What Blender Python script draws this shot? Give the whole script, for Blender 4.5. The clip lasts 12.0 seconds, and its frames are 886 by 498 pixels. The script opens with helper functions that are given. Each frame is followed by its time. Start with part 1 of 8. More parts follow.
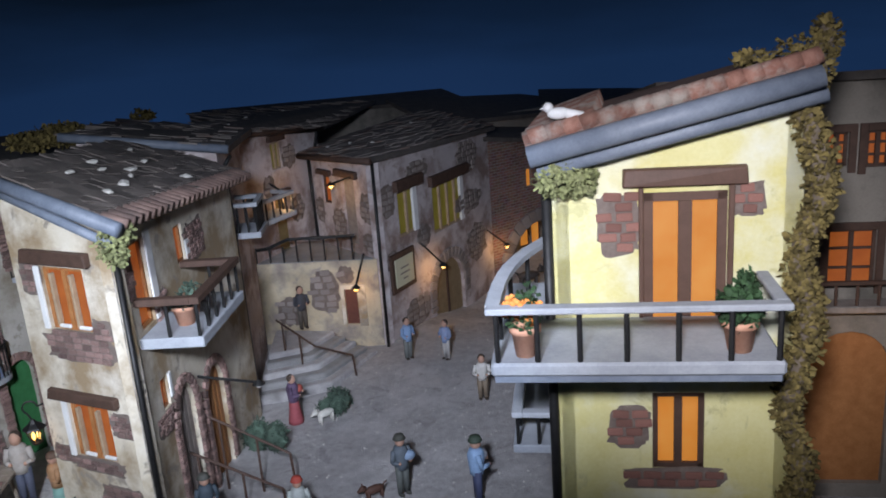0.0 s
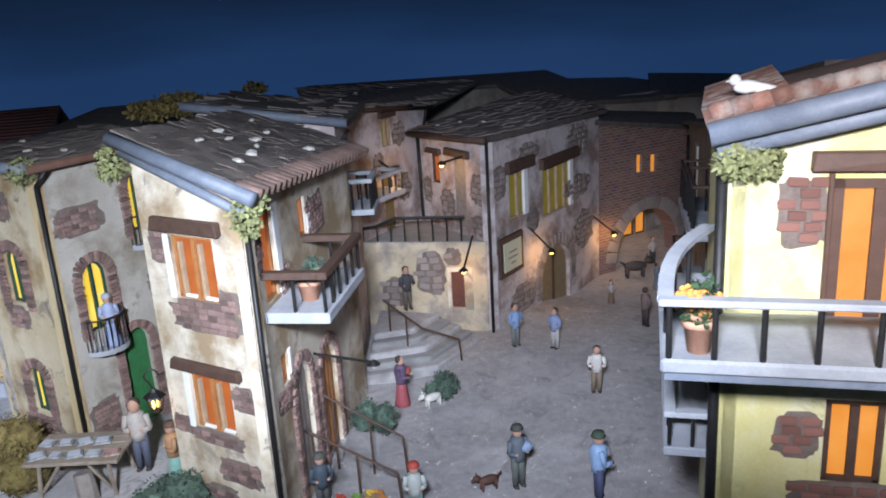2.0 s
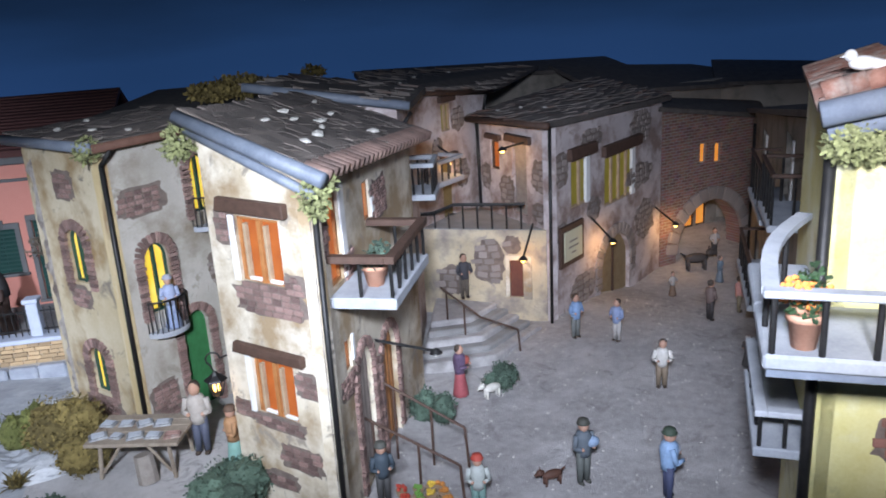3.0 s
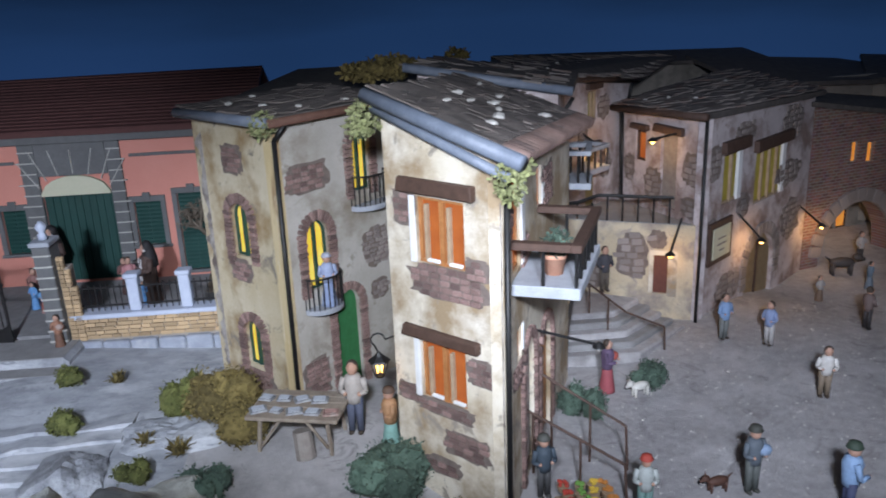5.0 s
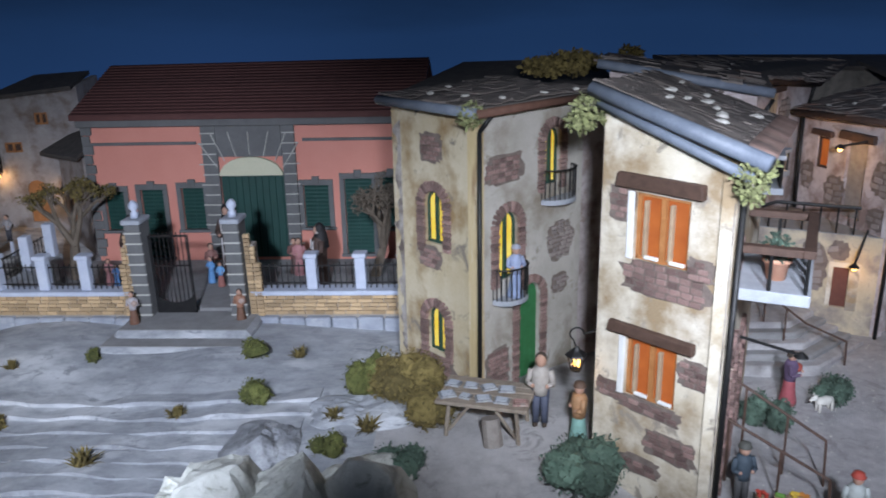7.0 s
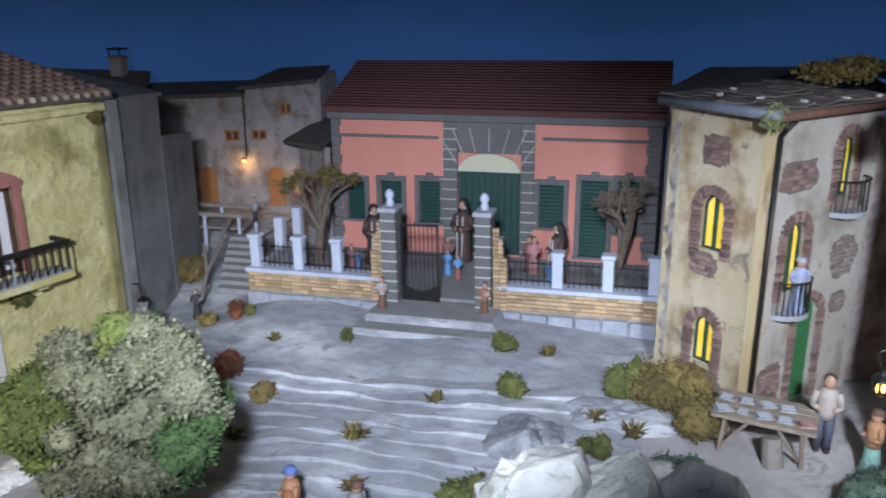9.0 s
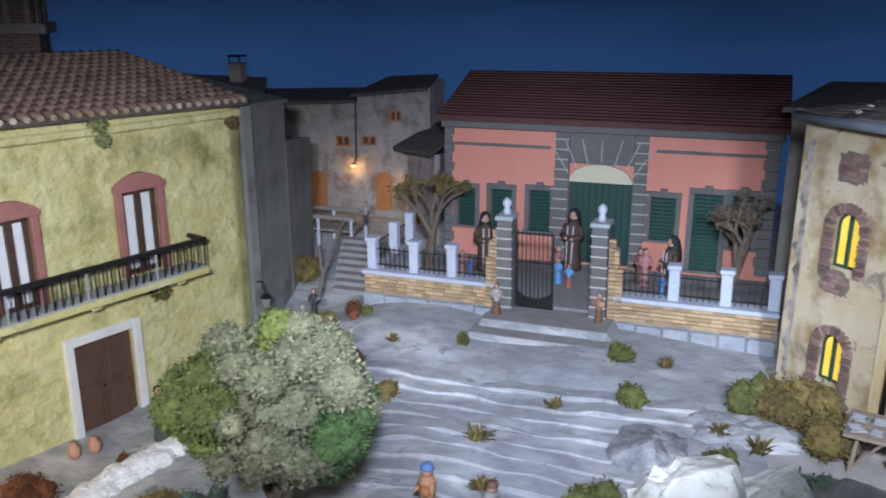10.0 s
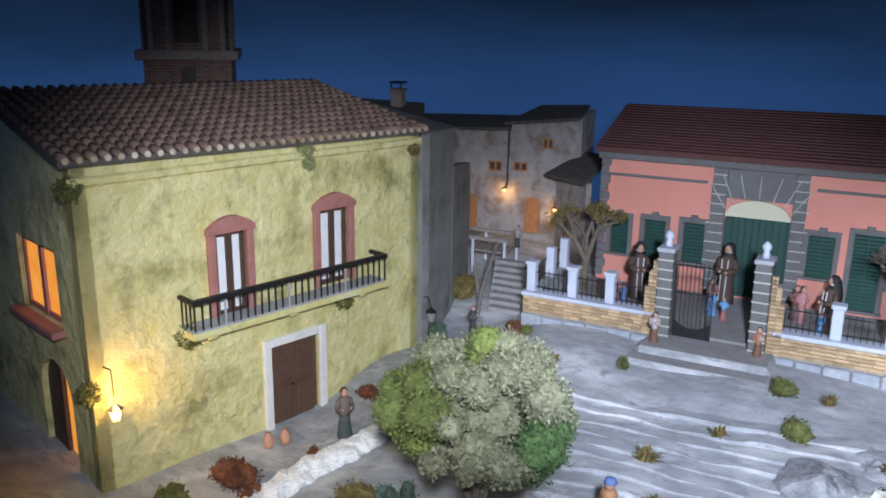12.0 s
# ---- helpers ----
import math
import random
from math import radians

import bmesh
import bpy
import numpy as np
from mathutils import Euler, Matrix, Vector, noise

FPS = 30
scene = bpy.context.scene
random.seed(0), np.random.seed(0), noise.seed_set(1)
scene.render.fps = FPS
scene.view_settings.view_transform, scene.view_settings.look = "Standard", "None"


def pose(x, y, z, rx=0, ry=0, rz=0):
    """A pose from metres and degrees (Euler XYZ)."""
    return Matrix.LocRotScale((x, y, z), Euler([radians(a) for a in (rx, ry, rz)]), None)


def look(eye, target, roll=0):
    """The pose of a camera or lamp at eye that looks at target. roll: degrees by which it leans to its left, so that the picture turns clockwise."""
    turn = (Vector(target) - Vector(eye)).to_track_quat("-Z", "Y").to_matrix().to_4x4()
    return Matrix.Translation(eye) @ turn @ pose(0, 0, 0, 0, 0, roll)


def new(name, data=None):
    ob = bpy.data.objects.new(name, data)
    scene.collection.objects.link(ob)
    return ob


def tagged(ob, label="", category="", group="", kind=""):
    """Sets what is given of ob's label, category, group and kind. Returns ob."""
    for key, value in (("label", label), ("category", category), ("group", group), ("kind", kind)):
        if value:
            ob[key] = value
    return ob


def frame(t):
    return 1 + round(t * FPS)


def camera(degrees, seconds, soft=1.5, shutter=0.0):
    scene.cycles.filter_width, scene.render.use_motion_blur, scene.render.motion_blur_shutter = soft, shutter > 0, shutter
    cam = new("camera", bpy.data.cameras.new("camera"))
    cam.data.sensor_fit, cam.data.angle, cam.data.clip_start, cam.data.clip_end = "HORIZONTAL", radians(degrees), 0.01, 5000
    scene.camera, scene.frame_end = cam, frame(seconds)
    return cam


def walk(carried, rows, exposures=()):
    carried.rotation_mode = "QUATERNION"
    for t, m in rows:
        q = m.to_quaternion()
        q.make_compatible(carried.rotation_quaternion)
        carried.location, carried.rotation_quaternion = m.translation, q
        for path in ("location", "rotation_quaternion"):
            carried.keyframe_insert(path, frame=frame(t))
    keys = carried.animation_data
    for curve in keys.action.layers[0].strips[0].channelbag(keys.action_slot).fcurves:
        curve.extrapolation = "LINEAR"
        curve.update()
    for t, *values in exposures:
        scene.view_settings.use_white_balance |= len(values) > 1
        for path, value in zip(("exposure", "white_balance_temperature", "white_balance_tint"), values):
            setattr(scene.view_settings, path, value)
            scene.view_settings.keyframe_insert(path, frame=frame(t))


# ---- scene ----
cam = camera(57.0, 12.0, 1.8, 0.4)
PATH = [
    (0, (0.183, -0.207, 0.886), (0.802, 1.613, 0.335), -4.3),
    (0.5, (0.173, -0.186, 0.881), (0.761, 1.642, 0.323), -4.3),
    (1, (0.153, -0.164, 0.876), (0.692, 1.678, 0.314), -4.1),
    (1.5, (0.126, -0.14, 0.872), (0.614, 1.715, 0.305), -3.7),
    (2, (0.11, -0.121, 0.868), (0.551, 1.744, 0.295), -3.5),
    (2.5, (0.097, -0.097, 0.859), (0.488, 1.776, 0.277), -3.6),
    (3, (0.076, -0.073, 0.852), (0.414, 1.808, 0.261), -3.4),
    (3.2, (0.067, -0.072, 0.852), (0.388, 1.811, 0.259), -3.4),
    (4.8, (-0.06, -0.028, 0.851), (0.112, 1.87, 0.243), -2.5),
    (5, (-0.073, -0.018, 0.845), (0.07, 1.882, 0.239), -2.4),
    (5.5, (-0.123, -0.004, 0.839), (-0.043, 1.899, 0.227), -2.1),
    (6, (-0.168, -0.005, 0.842), (-0.143, 1.898, 0.229), -1.8),
    (6.5, (-0.212, -0.014, 0.843), (-0.233, 1.892, 0.237), -1.5),
    (6.7, (-0.23, -0.019, 0.846), (-0.276, 1.886, 0.239), -1.4),
    (8.5, (-0.448, -0.03, 0.829), (-0.774, 1.851, 0.234), 0.1),
    (9, (-0.493, -0.047, 0.825), (-0.942, 1.813, 0.241), -0.3),
    (9.5, (-0.535, -0.077, 0.83), (-1.081, 1.76, 0.256), -0.3),
    (10, (-0.584, -0.114, 0.84), (-1.207, 1.699, 0.271), -0.0),
    (10.5, (-0.637, -0.156, 0.85), (-1.328, 1.634, 0.285), 0.6),
    (11, (-0.68, -0.202, 0.863), (-1.441, 1.561, 0.302), 1.0),
    (11.5, (-0.701, -0.241, 0.875), (-1.522, 1.497, 0.32), 1.0),
    (12, (-0.688, -0.287, 0.891), (-1.549, 1.438, 0.36), 0.9),
]
walk(cam, [(t, look(eye, target, roll)) for t, eye, target, roll in PATH], [(0, -1.2), (1.2, -0.95), (2.5, -0.42), (3.2, -0.45), (5.0, -0.75), (6.5, -0.8), (8.5, -0.48), (10.5, -0.45), (12.0, -0.28)])

# ---- world and lights ----
world = bpy.data.worlds.new("night")
scene.world = world
world.use_nodes = True
world.node_tree.nodes["Background"].inputs[0].default_value = (0.10, 0.14, 0.24, 1)
world.node_tree.nodes["Background"].inputs[1].default_value = 0.28
scene.view_settings.exposure = 0.0


def spot(name, eye, target, power, size, blend, colour, radius=0.05):
    d = bpy.data.lights.new(name, "SPOT")
    d.energy, d.spot_size, d.spot_blend, d.color, d.shadow_soft_size = power, radians(size), blend, colour, radius
    ob = new(name, d)
    ob.matrix_world = look(eye, target)
    return ob


def bulb(x, y, z, power, colour=(1, 0.55, 0.2), radius=0.006):
    d = bpy.data.lights.new("bulb_light", "POINT")
    d.energy, d.color, d.shadow_soft_size = power, colour, radius
    ob = new("bulb_light", d)
    ob.location = (x, y, z)
    return ob


# five fixed spots, added to stand in for one light moving with the camera
spot("camera_light_spot", (0.16, -0.20, 1.02), (0.82, 0.60, 0.58), 150.0, 37, 1.0, (0.92, 0.92, 1.03))
spot("camera_light_spot", (0.06, -0.10, 1.00), (0.70, 1.72, 0.12), 245.0, 45, 1.0, (0.79, 0.87, 1.08))
spot("camera_light_spot", (-0.16, -0.03, 0.98), (-0.08, 1.32, 0.37), 245.0, 42, 1.0, (0.81, 0.89, 1.06))
spot("camera_light_spot", (-0.56, -0.15, 1.02), (-0.98, 1.75, 0.15), 350.0, 45, 1.0, (0.77, 0.86, 1.08))
spot("camera_light_spot", (-0.70, -0.27, 1.00), (-1.72, 1.18, 0.28), 215.0, 46, 1.0, (0.86, 0.91, 1.02))

# ---- materials ----


def nodes_of(name):
    m = bpy.data.materials.new(name)
    m.use_nodes = True
    return m, m.node_tree.nodes, m.node_tree.links, m.node_tree.nodes["Principled BSDF"]


def noise_node(n, l, scale, detail=6, rough=0.6, vec=None):
    t = n.new("ShaderNodeTexNoise")
    t.inputs["Scale"].default_value, t.inputs["Detail"].default_value, t.inputs["Roughness"].default_value = scale, detail, rough
    if vec:
        l.new(vec, t.inputs["Vector"])
    return t


def ramp(n, l, src, stops):
    r = n.new("ShaderNodeValToRGB")
    e = r.color_ramp.elements
    while len(e) < len(stops):
        e.new(0.5)
    for k, (p, c) in enumerate(stops):
        e[k].position, e[k].color = p, (*c, 1)
    l.new(src, r.inputs[0])
    return r


def mix(n, l, fac, a, b, mode="MIX"):
    m = n.new("ShaderNodeMix")
    m.data_type, m.blend_type = "RGBA", mode
    for sock, v in ((m.inputs[0], fac), (m.inputs[6], a), (m.inputs[7], b)):
        if isinstance(v, (int, float)):
            sock.default_value = v
        elif isinstance(v, tuple):
            sock.default_value = (*v, 1)
        else:
            l.new(v, sock)
    return m.outputs[2]


def bump(n, l, bsdf, height, strength, dist=0.002):
    b = n.new("ShaderNodeBump")
    b.inputs["Strength"].default_value, b.inputs["Distance"].default_value = strength, dist
    l.new(height, b.inputs["Height"])
    l.new(b.outputs[0], bsdf.inputs["Normal"])


def rough_mat(name, c1, c2, scale=40.0, rough=0.85, bumps=0.5, grain=300.0, stain=None, stain_scale=9.0, stain_at=0.6, metal=0.0, per=0.0, stretch=None, relief=0.002, blotch=None):
    """Weathered surface: two base tones, optional large stains, fine relief; per: spread between separate pieces."""
    m, n, l, p = nodes_of(name)
    tc = n.new("ShaderNodeTexCoord").outputs["Object"]
    if stretch:
        sm = n.new("ShaderNodeMapping")
        sm.inputs["Scale"].default_value = stretch
        l.new(tc, sm.inputs[0])
        tc = sm.outputs[0]
    a = noise_node(n, l, scale, 8, 0.65, tc)
    g = noise_node(n, l, grain, 4, 0.6, tc)
    col = ramp(n, l, a.outputs[0], ((0.32, c1), (0.68, c2))).outputs[0]
    if stain:
        s = noise_node(n, l, stain_scale, 10, 0.62, tc)
        k = ramp(n, l, s.outputs[0], ((stain_at - 0.07, (0, 0, 0)), (stain_at + 0.07, (1, 1, 1))))
        col = mix(n, l, k.outputs[0], col, stain)
    if blotch:
        s2 = noise_node(n, l, stain_scale * 2.7, 12, 0.7, tc)
        s2.inputs["Distortion"].default_value = 0.8
        k2 = ramp(n, l, s2.outputs[0], ((0.56, (0, 0, 0)), (0.63, (1, 1, 1))))
        col = mix(n, l, k2.outputs[0], col, blotch)
    col = mix(n, l, 0.25, col, g.outputs[0], "SOFT_LIGHT")
    if per:
        o = n.new("ShaderNodeObjectInfo")
        geo = n.new("ShaderNodeNewGeometry")
        add = n.new("ShaderNodeMath")
        l.new(o.outputs["Random"], add.inputs[0])
        l.new(geo.outputs["Random Per Island"], add.inputs[1])
        fr = n.new("ShaderNodeMath")
        fr.operation = "FRACT"
        l.new(add.outputs[0], fr.inputs[0])
        tone = ramp(n, l, fr.outputs[0], ((0, (1 - per,) * 3), (1, (1 + per * 0.6,) * 3)))
        col = mix(n, l, 1.0, col, tone.outputs[0], "MULTIPLY")
    l.new(col, p.inputs["Base Color"])
    p.inputs["Roughness"].default_value, p.inputs["Metallic"].default_value = rough, metal
    hh = mix(n, l, 0.5, a.outputs[0], g.outputs[0])
    bump(n, l, p, hh, bumps, relief)
    return m


def glow_mat(name, c1, c2, strength, scale=25.0):
    """A glowing surface: paper or glass with the lamp behind it, a bulb, or brightened shutters."""
    m, n, l, p = nodes_of(name)
    tc = n.new("ShaderNodeTexCoord").outputs["Object"]
    a = noise_node(n, l, scale, 3, 0.5, tc)
    col = ramp(n, l, a.outputs[0], ((0.3, c1), (0.7, c2))).outputs[0]
    l.new(mix(n, l, 0.75, col, (0.03, 0.02, 0.01)), p.inputs["Base Color"])
    l.new(col, p.inputs["Emission Color"])
    p.inputs["Emission Strength"].default_value = strength
    p.inputs["Roughness"].default_value = 0.5
    return m


def brick_wall_mat(name):
    m, n, l, p = nodes_of(name)
    tc = n.new("ShaderNodeTexCoord").outputs["Object"]
    mp = n.new("ShaderNodeMapping")
    mp.inputs["Rotation"].default_value = (radians(90), 0, 0)
    l.new(tc, mp.inputs[0])
    b = n.new("ShaderNodeTexBrick")
    l.new(mp.outputs[0], b.inputs["Vector"])
    for k, v in (("Scale", 1.0), ("Mortar Size", 0.0017), ("Brick Width", 0.026), ("Row Height", 0.010), ("Mortar Smooth", 0.3)):
        b.inputs[k].default_value = v
    b.inputs["Color1"].default_value, b.inputs["Color2"].default_value = (0.25, 0.125, 0.10, 1), (0.14, 0.078, 0.065, 1)
    b.inputs["Mortar"].default_value = (0.25, 0.21, 0.185, 1)
    a = noise_node(n, l, 30, 8, 0.7, tc)
    col = mix(n, l, 0.6, b.outputs[0], a.outputs["Color"], "SOFT_LIGHT")
    l.new(col, p.inputs["Base Color"])
    p.inputs["Roughness"].default_value = 0.9
    bump(n, l, p, mix(n, l, 0.5, b.outputs[1], a.outputs[0]), 0.6)
    return m


M_CREAM = rough_mat("cream_plaster", (0.58, 0.50, 0.36), (0.76, 0.72, 0.63), 7, 0.85, 0.6, 260, (0.32, 0.235, 0.14), 6, 0.515, 0, 0, None, 0.003, (0.30, 0.26, 0.21))
M_TAN = rough_mat("tan_plaster", (0.44, 0.36, 0.22), (0.60, 0.54, 0.41), 7, 0.85, 0.6, 260, (0.28, 0.19, 0.09), 8, 0.54, 0, 0, (1, 1, 0.75), 0.003, (0.22, 0.19, 0.15))
M_GREYPL = rough_mat("grey_plaster", (0.36, 0.33, 0.28), (0.52, 0.49, 0.44), 8, 0.85, 0.5, 260, (0.24, 0.20, 0.15), 6, 0.57, 0, 0, None, 0.003, (0.30, 0.27, 0.22))
M_ROSE = rough_mat("rose_grey_plaster", (0.46, 0.40, 0.39), (0.62, 0.56, 0.55), 10, 0.9, 0.6, 240, (0.26, 0.19, 0.165), 9, 0.53, 0, 0, None, 0.003, (0.36, 0.29, 0.26))
M_OCHRE = rough_mat("ochre_plaster", (0.46, 0.37, 0.24), (0.58, 0.50, 0.36), 10, 0.9, 0.6, 240, (0.27, 0.23, 0.20), 9, 0.55, 0, 0, None, 0.003, (0.34, 0.29, 0.25))
M_YELLOW = rough_mat("yellow_plaster", (0.60, 0.53, 0.18), (0.72, 0.69, 0.38), 7, 0.6, 0.5, 200, (0.74, 0.74, 0.60), 5, 0.56, 0, 0, None, 0.003, (0.52, 0.49, 0.24))
M_LEMON = rough_mat("trowelled_yellow_plaster", (0.58, 0.53, 0.21), (0.74, 0.70, 0.39), 13, 0.46, 1.0, 34, (0.30, 0.28, 0.11), 7, 0.59, 0, 0, None, 0.020, (0.52, 0.48, 0.21))
M_CEMENT = rough_mat("grey_cement", (0.17, 0.175, 0.165), (0.25, 0.255, 0.25), 10, 0.9, 0.5, 240, (0.12, 0.12, 0.115), 7, 0.6)
# grey plaster darkened to carry the low light of lane, passage and rear walls
M_DARKPL = rough_mat("low_light_plaster", (0.22, 0.20, 0.17), (0.30, 0.27, 0.23), 10, 0.9, 0.5, 240, (0.13, 0.12, 0.10), 7, 0.58)
M_FARPL = rough_mat("far_plaster", (0.27, 0.24, 0.23), (0.40, 0.37, 0.35), 16, 0.9, 0.5, 240, (0.20, 0.15, 0.12), 12, 0.56)
M_PINK = rough_mat("salmon_paint", (0.60, 0.235, 0.175), (0.64, 0.265, 0.20), 8, 0.7, 0.15, 300)
M_TRIM = rough_mat("grey_stone_trim", (0.115, 0.115, 0.112), (0.15, 0.15, 0.147), 20, 0.8, 0.2, 300)
M_JOINT = rough_mat("pale_joint", (0.42, 0.41, 0.36), (0.5, 0.49, 0.44), 20, 0.8, 0.2, 300)
M_CREAMTYM = rough_mat("cream_tympanum", (0.55, 0.54, 0.38), (0.6, 0.58, 0.42), 20, 0.7, 0.1, 300)
M_GREEN = rough_mat("dark_green_paint", (0.008, 0.045, 0.036), (0.012, 0.06, 0.048), 20, 0.55, 0.2, 300)
M_BRICK = rough_mat("clay_brick", (0.20, 0.115, 0.098), (0.31, 0.19, 0.165), 60, 0.9, 0.8, 400, (0.38, 0.32, 0.28), 40, 0.58, 0, 0.5)
M_SANDBRICK = rough_mat("sandstone_brick", (0.40, 0.26, 0.13), (0.58, 0.43, 0.26), 50, 0.9, 0.6, 400, None, 9, 0.6, 0, 0.35)
M_MORTAR = rough_mat("mortar", (0.30, 0.26, 0.22), (0.38, 0.34, 0.29), 50, 0.95, 0.6, 400)
M_BARE = rough_mat("bare_mortar", (0.13, 0.10, 0.085), (0.22, 0.175, 0.15), 60, 0.95, 0.8, 300)
M_STONE = rough_mat("fieldstone", (0.24, 0.20, 0.18), (0.34, 0.29, 0.26), 50, 0.9, 0.7, 300, None, 9, 0.6, 0, 0.25)
M_WOOD = rough_mat("dark_wood", (0.055, 0.03, 0.02), (0.09, 0.05, 0.035), 60, 0.7, 0.5, 400)
M_DOORWOOD = rough_mat("walnut_door", (0.085, 0.045, 0.03), (0.12, 0.065, 0.045), 40, 0.6, 0.3, 400)
M_LIGHTWOOD = rough_mat("raw_wood", (0.30, 0.21, 0.13), (0.42, 0.31, 0.20), 60, 0.8, 0.4, 400)
M_ORWOOD = rough_mat("orange_wood", (0.33, 0.13, 0.04), (0.45, 0.20, 0.07), 50, 0.6, 0.3, 400)
M_GREYWOOD = rough_mat("weathered_wood", (0.20, 0.17, 0.15), (0.30, 0.27, 0.24), 60, 0.9, 0.5, 400)
M_IRON = rough_mat("black_iron", (0.012, 0.012, 0.013), (0.025, 0.024, 0.023), 60, 0.5, 0.2, 400, None, 9, 0.6, 0.3)
M_GUTTER = rough_mat("blue_grey_gutter", (0.13, 0.155, 0.20), (0.21, 0.24, 0.29), 30, 0.55, 0.3, 300)
M_SLAB = rough_mat("grey_blue_slab", (0.28, 0.30, 0.33), (0.40, 0.42, 0.45), 20, 0.8, 0.4, 300)
M_ROOF = rough_mat("slate_roof", (0.14, 0.12, 0.106), (0.25, 0.215, 0.19), 40, 0.9, 0.8, 300, (0.16, 0.09, 0.065), 14, 0.6, 0, 0.4)
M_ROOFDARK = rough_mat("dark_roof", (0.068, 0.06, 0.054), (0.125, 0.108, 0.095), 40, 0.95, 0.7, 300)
M_TILE = rough_mat("brown_roof_tile", (0.17, 0.105, 0.085), (0.26, 0.175, 0.145), 25, 0.8, 0.5, 300, (0.11, 0.08, 0.07), 10, 0.6, 0, 0.2)
M_REDROOF = rough_mat("red_brown_roof", (0.085, 0.032, 0.028), (0.11, 0.043, 0.037), 25, 0.8, 0.4, 300, None, 9, 0.6, 0, 0.12)
M_TERRA = rough_mat("terracotta", (0.50, 0.24, 0.15), (0.60, 0.33, 0.22), 60, 0.85, 0.3, 400)
M_REDTILE = rough_mat("red_clay_tile", (0.20, 0.085, 0.06), (0.32, 0.17, 0.125), 60, 0.85, 0.8, 400, (0.34, 0.29, 0.25), 24, 0.53, 0, 0.35)
M_WHITE = rough_mat("white_paint", (0.68, 0.68, 0.66), (0.8, 0.8, 0.79), 30, 0.6, 0.2, 300)
M_BLUEWHITE = rough_mat("pale_blue_paint", (0.42, 0.46, 0.56), (0.52, 0.56, 0.64), 30, 0.6, 0.2, 300)
M_ROSETRIM = rough_mat("dusty_rose_paint", (0.34, 0.14, 0.12), (0.42, 0.19, 0.17), 30, 0.7, 0.3, 300)
M_WHITESTONE = rough_mat("white_stone", (0.45, 0.43, 0.39), (0.62, 0.60, 0.55), 60, 0.9, 0.8, 300)
M_QUARTZ = rough_mat("pale_rock", (0.42, 0.425, 0.375), (0.66, 0.66, 0.60), 18, 0.45, 1.0, 120, (0.18, 0.18, 0.155), 12, 0.57, 0, 0, None, 0.006, (0.32, 0.32, 0.26))
M_GREYROCK = rough_mat("grey_rock", (0.15, 0.155, 0.165), (0.34, 0.35, 0.365), 30, 0.7, 1.0, 150, (0.42, 0.43, 0.44), 20, 0.58, 0, 0, None, 0.008)
M_PAVE = rough_mat("piazza_grit", (0.33, 0.315, 0.31), (0.47, 0.455, 0.45), 45, 0.95, 1.0, 420, (0.52, 0.505, 0.50), 5, 0.58, 0, 0, None, 0.004, (0.30, 0.285, 0.28))
M_STEP = rough_mat("whitewashed_step", (0.24, 0.25, 0.265), (0.41, 0.425, 0.445), 26, 0.8, 0.9, 300, (0.54, 0.55, 0.56), 9, 0.57, 0, 0, (0.6, 1, 1), 0.003, (0.26, 0.27, 0.285))
M_FOOT = rough_mat("blue_grey_footing", (0.25, 0.27, 0.31), (0.36, 0.385, 0.43), 22, 0.85, 0.5, 300, (0.42, 0.43, 0.45), 14, 0.6)
M_BAND = rough_mat("ochre_corner_band", (0.48, 0.36, 0.17), (0.62, 0.52, 0.33), 9, 0.8, 0.6, 260, (0.22, 0.10, 0.04), 11, 0.55, 0, 0, (2.2, 2.2, 0.35), 0.003, (0.62, 0.56, 0.42))
M_FLAKE = rough_mat("flaked_plaster", (0.24, 0.21, 0.18), (0.42, 0.39, 0.36), 45, 0.95, 0.9, 300, (0.12, 0.095, 0.08), 26, 0.54)
M_GREYSLAB = rough_mat("step_slab", (0.22, 0.215, 0.21), (0.30, 0.295, 0.29), 25, 0.85, 0.4, 300)
M_MOSS = rough_mat("moss", (0.075, 0.088, 0.02), (0.15, 0.155, 0.045), 80, 0.95, 0.6, 400, None, 9, 0.6, 0, 0.5)
M_PALEMOSS = rough_mat("pale_moss", (0.19, 0.21, 0.08), (0.30, 0.31, 0.15), 80, 0.95, 0.6, 400, None, 9, 0.6, 0, 0.4)
M_DRYMOSS = rough_mat("brown_moss", (0.105, 0.08, 0.022), (0.23, 0.175, 0.06), 80, 0.95, 0.6, 400, None, 9, 0.6, 0, 0.5)
M_RUST = rough_mat("russet_moss", (0.11, 0.035, 0.015), (0.17, 0.06, 0.025), 80, 0.95, 0.6, 400, None, 9, 0.6, 0, 0.5)
M_BLUEGREEN = rough_mat("blue_green_bush", (0.05, 0.085, 0.06), (0.10, 0.15, 0.11), 80, 0.95, 0.5, 400, None, 9, 0.6, 0, 0.5)
M_LEAF = rough_mat("green_leaf", (0.018, 0.05, 0.016), (0.04, 0.09, 0.032), 80, 0.8, 0.4, 400, None, 9, 0.6, 0, 0.5)
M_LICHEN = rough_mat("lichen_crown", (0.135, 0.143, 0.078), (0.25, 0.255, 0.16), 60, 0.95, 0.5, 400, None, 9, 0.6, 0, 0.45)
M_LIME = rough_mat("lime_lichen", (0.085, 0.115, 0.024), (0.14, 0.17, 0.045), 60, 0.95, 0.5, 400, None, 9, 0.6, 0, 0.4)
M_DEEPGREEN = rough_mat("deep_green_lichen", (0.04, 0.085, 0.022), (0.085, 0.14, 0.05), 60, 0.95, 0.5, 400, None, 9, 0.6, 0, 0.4)
